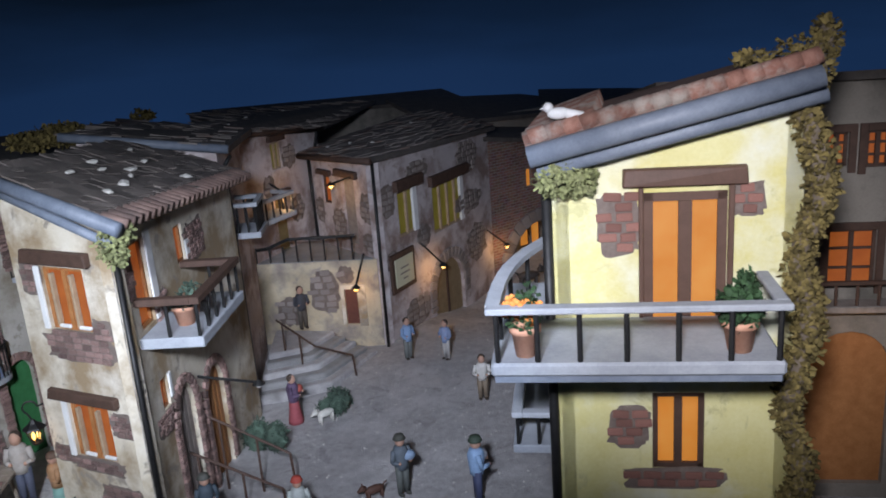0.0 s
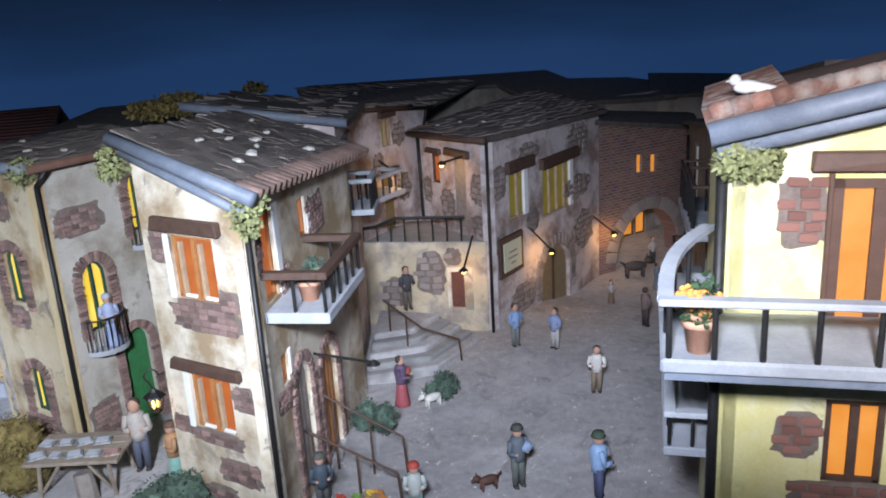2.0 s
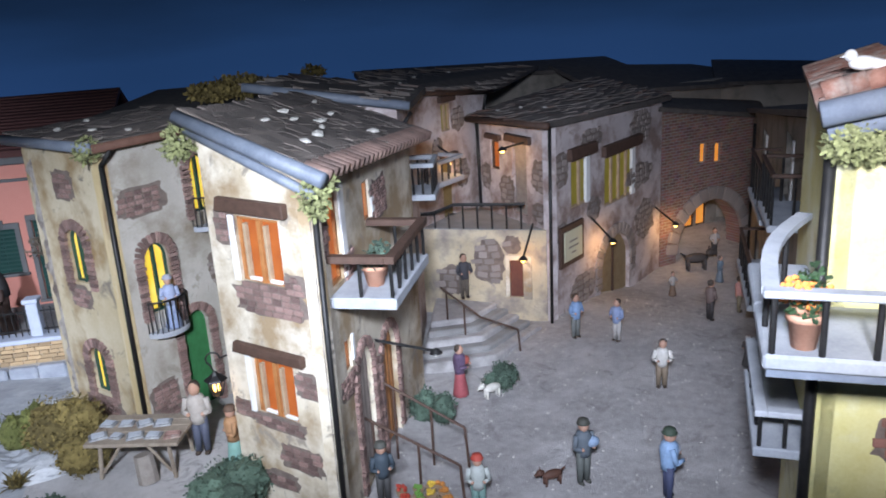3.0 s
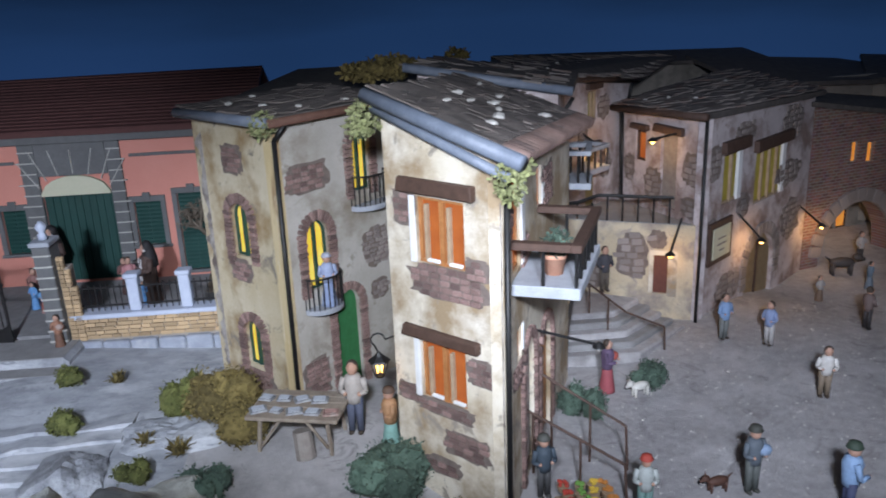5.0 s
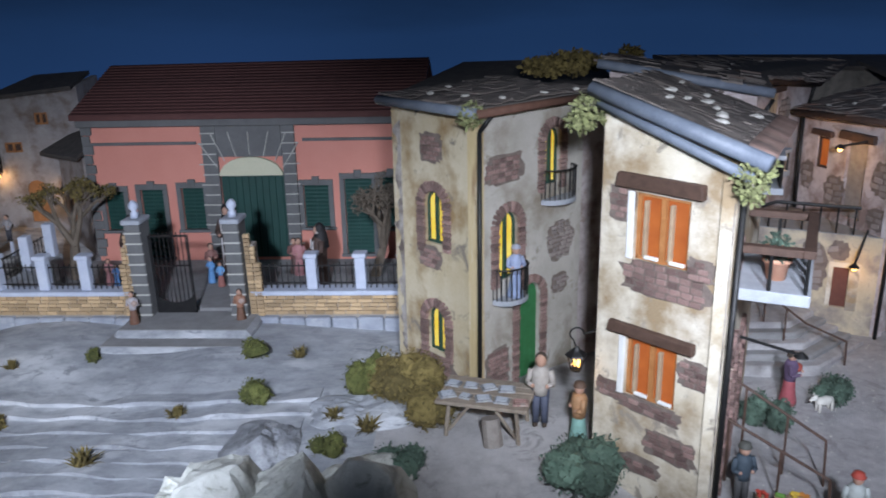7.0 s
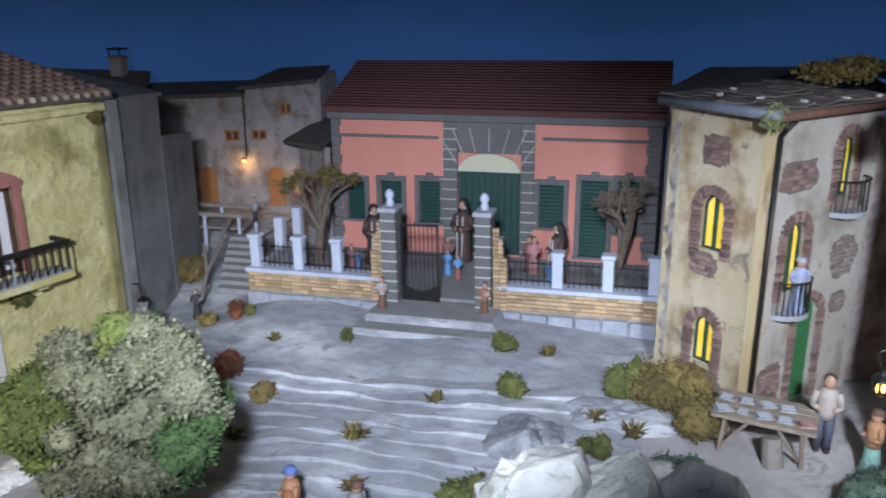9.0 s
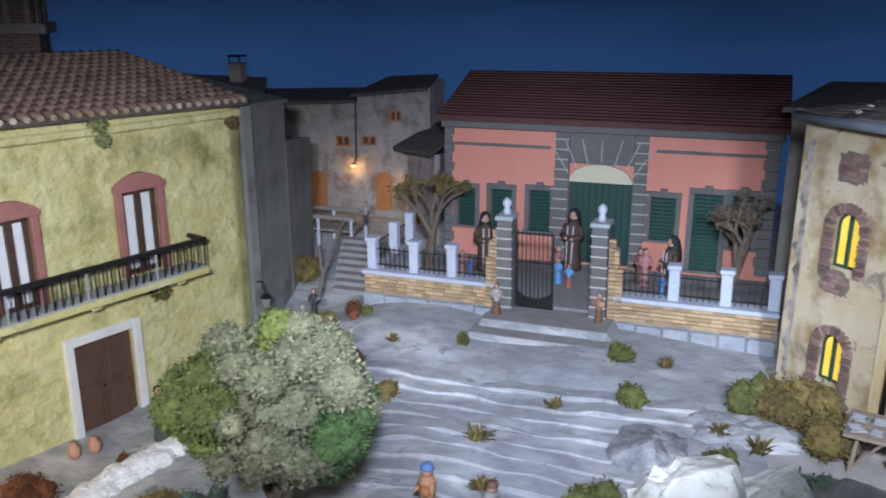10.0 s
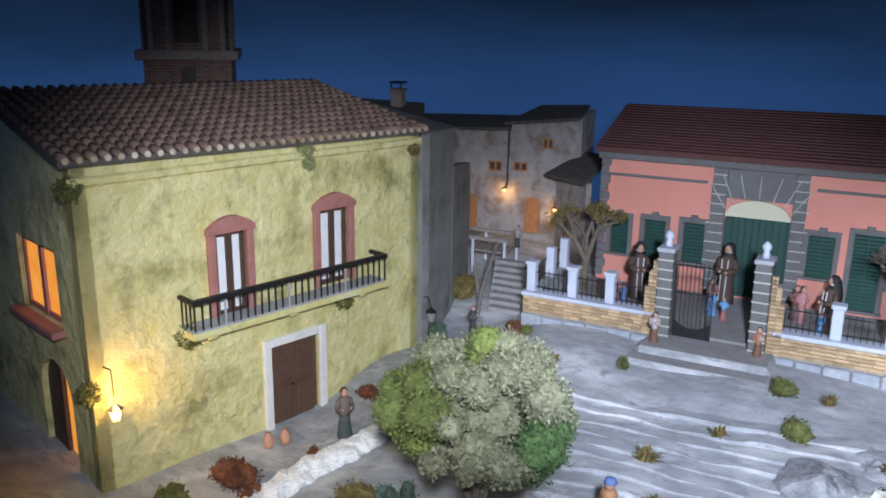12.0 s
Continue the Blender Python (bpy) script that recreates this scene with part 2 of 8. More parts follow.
M_BARK = rough_mat("bark", (0.11, 0.085, 0.06), (0.18, 0.145, 0.11), 60, 0.95, 0.8, 300)
M_SKIN = rough_mat("painted_clay", (0.42, 0.24, 0.17), (0.48, 0.29, 0.21), 60, 0.7, 0.2, 400)
G_ORANGE = glow_mat("lit_orange_shutter", (0.55, 0.115, 0.018), (0.72, 0.19, 0.035), 0.72)
G_AMBER = glow_mat("lit_amber_pane", (0.80, 0.27, 0.03), (0.92, 0.37, 0.07), 1.15)
G_YELLOW = glow_mat("lit_yellow_pane", (0.95, 0.62, 0.04), (1.0, 0.80, 0.16), 1.25)
# weak emission added to brighten the yellow shutters, no lamp behind them
G_DULLYELLOW = glow_mat("brightened_yellow_shutter", (0.42, 0.35, 0.03), (0.58, 0.49, 0.08), 0.22)
G_WHITE = rough_mat("curtained_pane", (0.74, 0.76, 0.80), (0.84, 0.86, 0.90), 30, 0.5, 0.1, 300)
G_BULB = glow_mat("lamp_bulb", (1.0, 0.50, 0.12), (1.0, 0.62, 0.2), 9.0)
M_ARCHB = brick_wall_mat("small_brick_wall")
_flat = {}


def cloth(r, g, b):
    key = (r, g, b)
    if key not in _flat:
        _flat[key] = rough_mat("painted_cloth", (r * 0.85, g * 0.85, b * 0.85), (r * 1.1, g * 1.1, b * 1.1), 120, 0.7, 0.3, 500)
    return _flat[key]


# ---- mesh helpers ----


def part(name, bm, material, parent=None, label="", matrix=None, smooth=False):
    me = bpy.data.meshes.new(name)
    bm.to_mesh(me)
    bm.free()
    for mt in (material if isinstance(material, (list, tuple)) else [material]):
        me.materials.append(mt)
    if smooth:
        for f in me.polygons:
            f.use_smooth = True
    ob = new(name, me)
    if parent:
        ob.parent = parent
    if matrix is not None:
        ob.matrix_basis = matrix
    if label:
        ob["label"] = label
    return ob


def share(name, mesh, parent, matrix, label=""):
    ob = new(name, mesh)
    ob.parent = parent
    ob.matrix_basis = matrix
    if label:
        ob["label"] = label
    return ob


def thing(name, label, category, matrix=None, group="", kind=""):
    ob = new(name)
    ob.empty_display_size = 0.05
    if matrix is not None:
        ob.matrix_basis = matrix
    return tagged(ob, label, category, group, kind)


def hexa(bm, pts, mi=0):
    """Eight corners: bottom ring 0-3 and top ring 4-7."""
    v = [bm.verts.new(p) for p in pts]
    for q in ((3, 2, 1, 0), (4, 5, 6, 7), (0, 1, 5, 4), (1, 2, 6, 5), (2, 3, 7, 6), (3, 0, 4, 7)):
        bm.faces.new([v[i] for i in q]).material_index = mi
    return v


def box(bm, x0, x1, y0, y1, z0, z1, bev=0.0, m=None):
    v = hexa(bm, ((x0, y0, z0), (x1, y0, z0), (x1, y1, z0), (x0, y1, z0), (x0, y0, z1), (x1, y0, z1), (x1, y1, z1), (x0, y1, z1)))
    if bev:
        es = list({e for q in v for e in q.link_edges})
        r = bmesh.ops.bevel(bm, geom=es, offset=bev, segments=1, affect="EDGES")
        v = list({q for f in r["faces"] for q in f.verts} | {q for q in v if q.is_valid})
    if m is not None:
        bmesh.ops.transform(bm, matrix=m, verts=v)
    return bm


def boxes(*specs, bev=0.0):
    bm = bmesh.new()
    for s in specs:
        box(bm, *s, bev=bev)
    return bm


def tube(bm, a, b, r0, r1=None, sides=8, mi=0):
    a, b = Vector(a), Vector(b)
    r1 = r0 if r1 is None else r1
    d = b - a
    q = d.to_track_quat("Z", "Y").to_matrix()
    ra, rb = [], []
    for k in range(sides):
        o = q @ Vector((math.cos(2 * math.pi * k / sides), math.sin(2 * math.pi * k / sides), 0))
        ra.append(bm.verts.new(a + o * r0))
        rb.append(bm.verts.new(b + o * r1))
    for k in range(sides):
        bm.faces.new((ra[k], ra[(k + 1) % sides], rb[(k + 1) % sides], rb[k])).material_index = mi
    bm.faces.new(ra[::-1]).material_index = mi
    bm.faces.new(rb).material_index = mi
    return bm


def path_tube(bm, pts, r, sides=8):
    for a, b in zip(pts, pts[1:]):
        tube(bm, a, b, r, r, sides)
    return bm


def lathe(bm, prof, sides=16, centre=(0, 0, 0), mi=0):
    rings = []
    for r, z in prof:
        rings.append([bm.verts.new((centre[0] + r * math.cos(2 * math.pi * k / sides), centre[1] + r * math.sin(2 * math.pi * k / sides), centre[2] + z)) for k in range(sides)])
    for a, b in zip(rings, rings[1:]):
        for k in range(sides):
            bm.faces.new((a[k], a[(k + 1) % sides], b[(k + 1) % sides], b[k])).material_index = mi
    bm.faces.new(rings[0][::-1]).material_index = mi
    bm.faces.new(rings[-1]).material_index = mi
    return bm


def ball(bm, c, rx, ry=None, rz=None, mi=0, sub=2):
    r = bmesh.ops.create_icosphere(bm, subdivisions=sub, radius=1.0)
    bmesh.ops.transform(bm, matrix=Matrix.Translation(c) @ Matrix.Diagonal((rx, ry or rx, rz or rx, 1)), verts=r["verts"])
    for f in {f for v in r["verts"] for f in v.link_faces}:
        f.material_index = mi
    return r["verts"]


def facade(p0, p1):
    """Frame of a wall: x runs from p0 to p1 (left to right from outside), y goes into the wall, z is the height."""
    d = Vector((p1[0] - p0[0], p1[1] - p0[1], 0)).normalized()
    m = Matrix(((d.x, -d.y, 0, p0[0]), (d.y, d.x, 0, p0[1]), (0, 0, 1, 0), (0, 0, 0, 1)))
    return m


def span(p0, p1):
    return math.hypot(p1[0] - p0[0], p1[1] - p0[1])


def wall_bm(u0, u1, z0, top, thick, holes=(), step=0.0):
    """A thick wall with real openings. top: a height, or (left, right). holes: (ua, ub, za, zb, rise)."""
    tl, tr = top if isinstance(top, tuple) else (top, top)
    ztop = lambda u: tl + (tr - tl) * (u - u0) / (u1 - u0)
    cuts = {u0, u1}
    for ua, ub, za, zb, rise in holes:
        cuts |= {ua, ub}
        if rise:
            cuts |= {(ua + ub) / 2 - (ub - ua) / 2 * math.cos(math.pi * k / 10) for k in range(1, 10)}
    cuts = sorted(cuts)

    def head(h, u):
        ua, ub, za, zb, rise = h
        if not rise:
            return zb
        s = max(0.0, 1 - ((u - (ua + ub) / 2) / ((ub - ua) / 2)) ** 2)
        return zb - rise + rise * math.sqrt(s)
    bm = bmesh.new()
    for a, b in zip(cuts, cuts[1:]):
        if b - a < 1e-6:
            continue
        c = (a + b) / 2
        low = (z0, z0)
        for h in sorted([h for h in holes if h[0] < c < h[1]], key=lambda h: h[2]):
            hexa(bm, ((a, 0, low[0]), (b, 0, low[1]), (b, thick, low[1]), (a, thick, low[0]), (a, 0, h[2]), (b, 0, h[2]), (b, thick, h[2]), (a, thick, h[2])))
            low = (head(h, a), head(h, b))
        hexa(bm, ((a, 0, low[0]), (b, 0, low[1]), (b, thick, low[1]), (a, thick, low[0]), (a, 0, ztop(a)), (b, 0, ztop(b)), (b, thick, ztop(b)), (a, thick, ztop(a))))
    bmesh.ops.remove_doubles(bm, verts=bm.verts, dist=1e-6)
    return bm


def wall(parent, p0, p1, z0, top, mat, holes=(), thick=0.025, label="", name="wall"):
    ob = part(name, wall_bm(0, span(p0, p1), z0, top, thick, holes), mat, parent, label)
    ob.matrix_basis = facade(p0, p1)
    return ob


_bm = boxes((-0.5, 0.5, -0.5, 0.5, -0.5, 0.5))
bmesh.ops.bevel(_bm, geom=list(_bm.edges), offset=0.09, segments=1, affect="EDGES")
BRICK = bpy.data.meshes.new("brick")
_bm.to_mesh(BRICK)
_bm.free()
BRICK.materials.append(M_BRICK)
SANDBRICK = BRICK.copy()
SANDBRICK.materials.clear()
SANDBRICK.materials.append(M_SANDBRICK)
PALEBRICK = BRICK.copy()
PALEBRICK.materials.clear()
PALEBRICK.materials.append(M_STONE)
REDBRICK = BRICK.copy()
REDBRICK.materials.clear()
REDBRICK.materials.append(rough_mat("red_brick", (0.22, 0.095, 0.075), (0.33, 0.17, 0.135), 60, 0.85, 0.6, 400, None, 9, 0.6, 0, 0.3))


def brick_patch(wl, u0, u1, z0, z1, bw=0.022, bh=0.0095, mesh=BRICK, ragged=0.35, depth=0.006):
    """Bare bricks where the plaster has fallen off, laid in courses with a ragged outline."""
    rng = random.Random(int((u0 * 31 + z0 * 57 + u1 * 13) * 1000))
    bw = bw * 0.86 if mesh is BRICK else bw
    bm = bmesh.new()
    c, hw, hh = ((u0 + u1) / 2, (z0 + z1) / 2), (u1 - u0) / 2 + 0.006, (z1 - z0) / 2 + 0.005
    ring = []
    for k in range(26):
        a = 2 * math.pi * k / 26
        f = rng.uniform(0.80, 1.06)
        p = 0.9 if mesh is PALEBRICK else 0.45
        ring.append((c[0] + hw * f * math.copysign(abs(math.cos(a)) ** p, math.cos(a)), c[1] + hh * f * math.copysign(abs(math.sin(a)) ** p, math.sin(a))))
    fr = [bm.verts.new((x, -0.0009, z)) for x, z in ring]
    bk = [bm.verts.new((x, 0.001, z)) for x, z in ring]
    bm.faces.new(fr)
    for k in range(26):
        bm.faces.new((fr[k], bk[k], bk[(k + 1) % 26], fr[(k + 1) % 26]))
    bmesh.ops.recalc_face_normals(bm, faces=bm.faces)
    part("bare_patch", bm, M_BARE, wl)
    row, z = 0, z0
    nrow = max(1, round((z1 - z0) / bh))
    for row in range(nrow):
        e = abs((row + 0.5) / nrow * 2 - 1)
        inset = ragged * e * (u1 - u0) * 0.35 * rng.uniform(0.3, 1.3)
        if mesh is PALEBRICK:
            inset = (1 - math.sqrt(1 - e * e)) * (u1 - u0) * 0.5 * rng.uniform(0.7, 1.1)
        u = u0 + inset - (row % 2) * bw * 0.5 + bw * 0.5 * rng.random()
        while u + bw * 0.6 < u1 - inset * rng.uniform(0.5, 1.3):
            m = Matrix.Translation((u + bw / 2, -0.0002 - 0.0014 * rng.random(), z0 + (row + 0.5) * bh)) @ Matrix.Rotation(rng.uniform(-0.06, 0.06) * (3.5 if mesh is PALEBRICK else 1), 4, "Y")
            share("brick", mesh, wl, m @ Matrix.Diagonal((bw * rng.uniform(0.62 if mesh is PALEBRICK else 0.76, 0.90), depth, bh * (rng.uniform(0.6, 0.95) if mesh is PALEBRICK else 0.80), 1)))
            u += bw


def flaked_edge(wl, u0, u1, z0, z1, seed, out=0.0012):
    """Upright ragged strip where the plaster has broken away from a corner."""
    rng = random.Random(seed)
    n = max(8, int((z1 - z0) / 0.012))
    bm = bmesh.new()
    rows = []
    for k in range(n + 1):
        z = z0 + (z1 - z0) * k / n
        w = (u1 - u0) * (0.5 + 0.5 * noise.noise(Vector((k * 0.37, seed, 0)))) * rng.uniform(0.55, 1.25)
        w = w if 0 < k < n else 0.001
        rows.append([bm.verts.new(q) for q in ((u1 - w, -out, z), (u1, -out, z), (u1, 0.001, z), (u1 - w, 0.001, z))])
    for a, b in zip(rows, rows[1:]):
        for i, j in ((0, 1), (3, 0), (1, 2)):
            bm.faces.new((a[i], a[j], b[j], b[i]))
    bmesh.ops.recalc_face_normals(bm, faces=bm.faces)
    return part("flaked_edge", bm, M_FLAKE, wl, "broken plaster edge")


def arch_ring(wl, uc, z0, hw, spring, rise, mesh=BRICK, w=0.018, t=0.0075, legs=True, n=13):
    """Brick surround of an arched opening: jambs and voussoirs."""
    rng = random.Random(int(uc * 997 + z0 * 311))
    if legs:
        z = z0
        while z < spring:
            for s in (-1, 1):
                m = Matrix.Translation((uc + s * (hw + w / 2), -0.002 - 0.001 * rng.random(), z + t / 2))
                share("brick", mesh, wl, m @ Matrix.Diagonal((w * rng.uniform(0.85, 1.1), 0.009, t * 0.86, 1)))
            z += t
    for k in range(n):
        a = math.pi * (k + 0.5) / n
        c = Vector((uc - (hw + w / 2) * math.cos(a), -0.002 - 0.001 * rng.random(), spring + (rise + w / 2) * math.sin(a)))
        m = Matrix.Translation(c) @ Matrix.Rotation(a - math.pi, 4, "Y")
        wd = math.pi * (hw + w / 2) / n
        share("brick", mesh, wl, m @ Matrix.Diagonal((w * rng.uniform(0.9, 1.08), 0.009, min(wd, 1) * 0.86, 1)))


def window(house, wl, u0, u1, z0, z1, glow, frame_mat, rise=0.0, depth=0.014, leaves=2, bar=0.0045, label="", sill=None, cross=0):
    """A window in its opening: frame, panes; rise gives it an arched head."""
    m = wl.matrix_basis
    bm = bmesh.new()
    c, hw, sp = (u0 + u1) / 2, (u1 - u0) / 2, z1 - rise
    box(bm, u0, u0 + bar, depth - 0.005, depth + 0.004, z0, sp)
    box(bm, u1 - bar, u1, depth - 0.005, depth + 0.004, z0, sp)
    box(bm, u0, u1, depth - 0.005, depth + 0.004, z0, z0 + bar)
    if rise:
        for k in range(10):
            a, b = math.pi * k / 10, math.pi * (k + 1) / 10
            o = [(c - hw * math.cos(x), sp + rise * math.sin(x)) for x in (a, b)]
            i = [(c - (hw - bar) * math.cos(x), sp + (rise - bar) * math.sin(x)) for x in (a, b)]
            y0, y1 = depth - 0.005, depth + 0.004
            hexa(bm, ((o[0][0], y0, o[0][1]), (i[0][0], y0, i[0][1]), (i[0][0], y1, i[0][1]), (o[0][0], y1, o[0][1]), (o[1][0], y0, o[1][1]), (i[1][0], y0, i[1][1]), (i[1][0], y1, i[1][1]), (o[1][0], y1, o[1][1])))
    else:
        box(bm, u0, u1, depth - 0.005, depth + 0.004, z1 - bar, z1)
    for k in range(1, leaves):
        u = u0 + (u1 - u0) * k / leaves
        box(bm, u - bar * 0.7, u + bar * 0.7, depth - 0.007, depth + 0.004, z0, z1 - (bar if not rise else 0.002))
    for k in range(1, cross + 1):
        z = z0 + (z1 - z0) * k / (cross + 1)
        box(bm, u0, u1, depth - 0.004, depth + 0.004, z - bar * 0.4, z + bar * 0.4)
    bmesh.ops.recalc_face_normals(bm, faces=bm.faces)
    win = part("window", bm, frame_mat, house, label, m)
    for k in range(leaves):
        a, b = u0 + (u1 - u0) * k / leaves + 0.001, u0 + (u1 - u0) * (k + 1) / leaves - 0.001
        pb = wall_bm(a, b, z0, z1, 0.003) if not rise else bmesh.new()
        if rise:
            n = 6
            for j in range(n):
                x0, x1 = a + (b - a) * j / n, a + (b - a) * (j + 1) / n
                t0, t1 = [sp + rise * math.sqrt(max(0, 1 - ((x - c) / hw) ** 2)) for x in (x0, x1)]
                hexa(pb, ((x0, 0, z0), (x1, 0, z0), (x1, 0.003, z0), (x0, 0.003, z0), (x0, 0, t0), (x1, 0, t1), (x1, 0.003, t1), (x0, 0.003, t0)))
        bmesh.ops.translate(pb, vec=(0, depth, 0), verts=pb.verts)
        part("pane", pb, glow, win)
    return win


def lintel(house, wl, u0, u1, z0, z1, mat=None, out=0.012):
    bm = bmesh.new()
    hexa(bm, ((u0, -out, z0), (u1, -out * 0.9, z0 - 0.001), (u1, 0.003, z0), (u0, 0.003, z0), (u0 + 0.003, -out * 0.8, z1), (u1 - 0.002, -out, z1 - 0.001), (u1, 0.003, z1), (u0, 0.003, z1)))
    bmesh.ops.bevel(bm, geom=list(bm.edges), offset=0.0015, segments=1, affect="EDGES")
    return part("lintel", bm, mat or M_WOOD, house, "dark wooden lintel beam", wl.matrix_basis)


def pipe(house, pts, r=0.0045, label="black iron downpipe"):
    return part("downpipe", path_tube(bmesh.new(), pts, r, 8), M_IRON, house, label, None, True)


def fuzz(name, blobs, mat, parent=None, n=600, size=0.006, label="", seed=1, flat=0.6):
    """Curly growth: many small bent leaflets over lumpy blobs (x, y, z, rx, ry, rz)."""
    rng = random.Random(seed)
    verts, faces = [], []
    tot = sum(b[3] * b[4] + b[4] * b[5] for b in blobs)
    for b in blobs:
        k = max(6, int(n * (b[3] * b[4] + b[4] * b[5]) / tot))
        for _ in range(k):
            d = Vector((rng.gauss(0, 1), rng.gauss(0, 1), rng.gauss(0, 1)))
            if d.length < 1e-3:
                continue
            d.normalize()
            f = rng.uniform(0.72, 1.06) * (1 + 0.25 * noise.noise(Vector((d.x * 2.3 + b[0] * 50, d.y * 2.3, d.z * 2.3 + seed))))
            p = Vector((b[0] + d.x * b[3] * f, b[1] + d.y * b[4] * f, b[2] + d.z * b[5] * f))
            t = Vector((rng.gauss(0, 1), rng.gauss(0, 1), rng.gauss(0, 1))) + d * flat
            t.normalize()
            s = t.cross(d)
            if s.length < 1e-3:
                continue
            s.normalize()
            h = size * rng.uniform(0.6, 1.4)
            w = h * rng.uniform(0.3, 0.55)
            i = len(verts)
            verts += [p - s * w * 0.5, p + s * w * 0.5, p + s * w * 0.6 + t * h * 0.55 + d * h * 0.2, p - s * w * 0.6 + t * h * 0.55 + d * h * 0.2, p + t * h]
            faces += [(i, i + 1, i + 2, i + 3), (i + 3, i + 2, i + 4)]
    me = bpy.data.meshes.new(name)
    me.from_pydata([tuple(v) for v in verts], [], faces)
    me.materials.append(mat)
    ob = new(name, me)
    if parent:
        ob.parent = parent
    if label:
        ob["label"] = label
    return ob


def core(name, blobs, mat, parent, seed=1):
    """Lumpy dense inside of a bush."""
    bm = bmesh.new()
    for b in blobs:
        vs = ball(bm, (b[0], b[1], b[2]), b[3] * 0.84, b[4] * 0.84, b[5] * 0.84, sub=3)
        for v in vs:
            o = v.co - Vector((b[0], b[1], b[2]))
            v.co += o * 0.30 * noise.noise(v.co * 70 + Vector((seed, 0, 0)))
    return part(name, bm, mat, parent, "", None, False)


def bush(name, x, y, z, r, h, mat, label, category="bush", seed=1, n=700, size=0.006, lumps=4):
    rng = random.Random(seed)
    t = thing(name, label, category)
    blobs = [(x + r * 0.55 * rng.uniform(-1, 1), y + r * 0.55 * rng.uniform(-1, 1), z + h * rng.uniform(0.3, 0.6), r * rng.uniform(0.45, 0.7), r * rng.uniform(0.45, 0.7), h * rng.uniform(0.4, 0.55)) for _ in range(lumps)]
    core("stem", blobs, mat, t, seed)
    fuzz("foliage", blobs, mat, t, n, size, "", seed)
    return t


def tuft(x, y, z, r, mat, label, seed=1, n=60):
    rng = random.Random(seed)
    bm = bmesh.new()
    for _ in range(n):
        a, e = rng.uniform(0, 6.283), rng.uniform(0.15, 1.3)
        d = Vector((math.cos(a) * math.cos(e), math.sin(a) * math.cos(e), math.sin(e))) * r * rng.uniform(0.6, 1.1)
        o = Vector((x + rng.uniform(-1, 1) * r * 0.3, y + rng.uniform(-1, 1) * r * 0.3, z - 0.002))
        s = Vector((-d.y, d.x, 0)).normalized() * 0.0022
        mid = o + d * 0.6 + Vector((0, 0, 0.003))
        v = [bm.verts.new(q) for q in (o - s, o + s, mid + s, mid - s, o + d)]
        bm.faces.new(v[:4])
        bm.faces.new((v[3], v[2], v[4]))
    ob = part("grass_tuft", bm, mat)
    return tagged(ob, label, "grass tuft")


def roof_sheet(name, corners, thick, mat, parent, label=""):
    """A roof slab from four corners: front left, front right, back right, back left."""
    bm = bmesh.new()
    lo = [(x, y, z - thick) for x, y, z in corners]
    hexa(bm, lo + list(corners))
    return part(name, bm, mat, parent, label)


def bilerp(c, s, t):
    c = [Vector(q) for q in c]
    return (c[0] * (1 - s) + c[1] * s) * (1 - t) + (c[3] * (1 - s) + c[2] * s) * t


_sl = boxes((-0.5, 0.5, -0.5, 0.5, -0.5, 0.5))
for _v in _sl.verts:
    _v.co.x += 0.12 * noise.noise(_v.co * 3)
    _v.co.y += 0.12 * noise.noise(_v.co * 5)
bmesh.ops.bevel(_sl, geom=list(_sl.edges), offset=0.06, segments=1, affect="EDGES")
SLATE = bpy.data.meshes.new("slate")
_sl.to_mesh(SLATE)
_sl.free()
SLATE.materials.append(M_ROOF)


def slates(roof, corners, na, nb, seed, joined=False):
    """Uneven stone slabs laid over a roof sheet."""
    rng = random.Random(seed)
    c = [Vector(q) for q in corners]
    ex = (c[1] - c[0])
    ey = (c[3] - c[0])
    nz = ex.cross(ey).normalized()
    sx, sy = ex.length / na, ey.length / nb
    rot = Matrix((ex.normalized(), (nz.cross(ex)).normalized(), nz)).transposed().to_4x4()
    bmj = bmesh.new() if joined else None
    for j in range(nb):
        for i in range(na):
            p = bilerp(corners, (i + 0.5 + 0.5 * (j % 2) * 0.6 + rng.uniform(-0.12, 0.12)) / (na + 0.5), (j + 0.5) / nb)
            m = Matrix.Translation(p + nz * rng.uniform(0.0, 0.003)) @ rot @ Euler((rng.uniform(-0.08, 0.08), rng.uniform(-0.06, 0.06), rng.uniform(-0.22, 0.22))).to_matrix().to_4x4()
            m = m @ Matrix.Diagonal((sx * rng.uniform(0.85, 1.12), sy * rng.uniform(0.9, 1.2), 0.004, 1))
            if joined:
                box(bmj, -0.5, 0.5, -0.5, 0.5, -0.5, 0.5, 0, m)
            else:
                share("slate", SLATE, roof, m)
    if joined:
        ob = part("slate_cover", bmj, M_ROOF, roof)
        ob["kind"] = "stuff"


def stones_on(corners, spots, seed, up=0.006):
    """Loose white stones that weigh the roof down."""
    rng = random.Random(seed)
    for s, t, r in spots:
        p = bilerp(corners, s, t)
        bm = bmesh.new()
        vs = ball(bm, (0, 0, 0), r * 0.85, r * rng.uniform(0.45, 0.7), r * 0.34, sub=1)
        for v in vs:
            v.co *= 0.85 * (1 + 0.7 * noise.noise(v.co * 70 + Vector((seed, s * 9, t * 9))))
        ob = part("roof_stone", bm, M_WHITESTONE, None, "", Matrix.Translation(p + Vector((0, 0, up))) @ Matrix.Rotation(rng.uniform(0, 6), 4, "Z"))
        tagged(ob, "loose white stone weighing down a slate roof", "stone", "stones on the roofs")


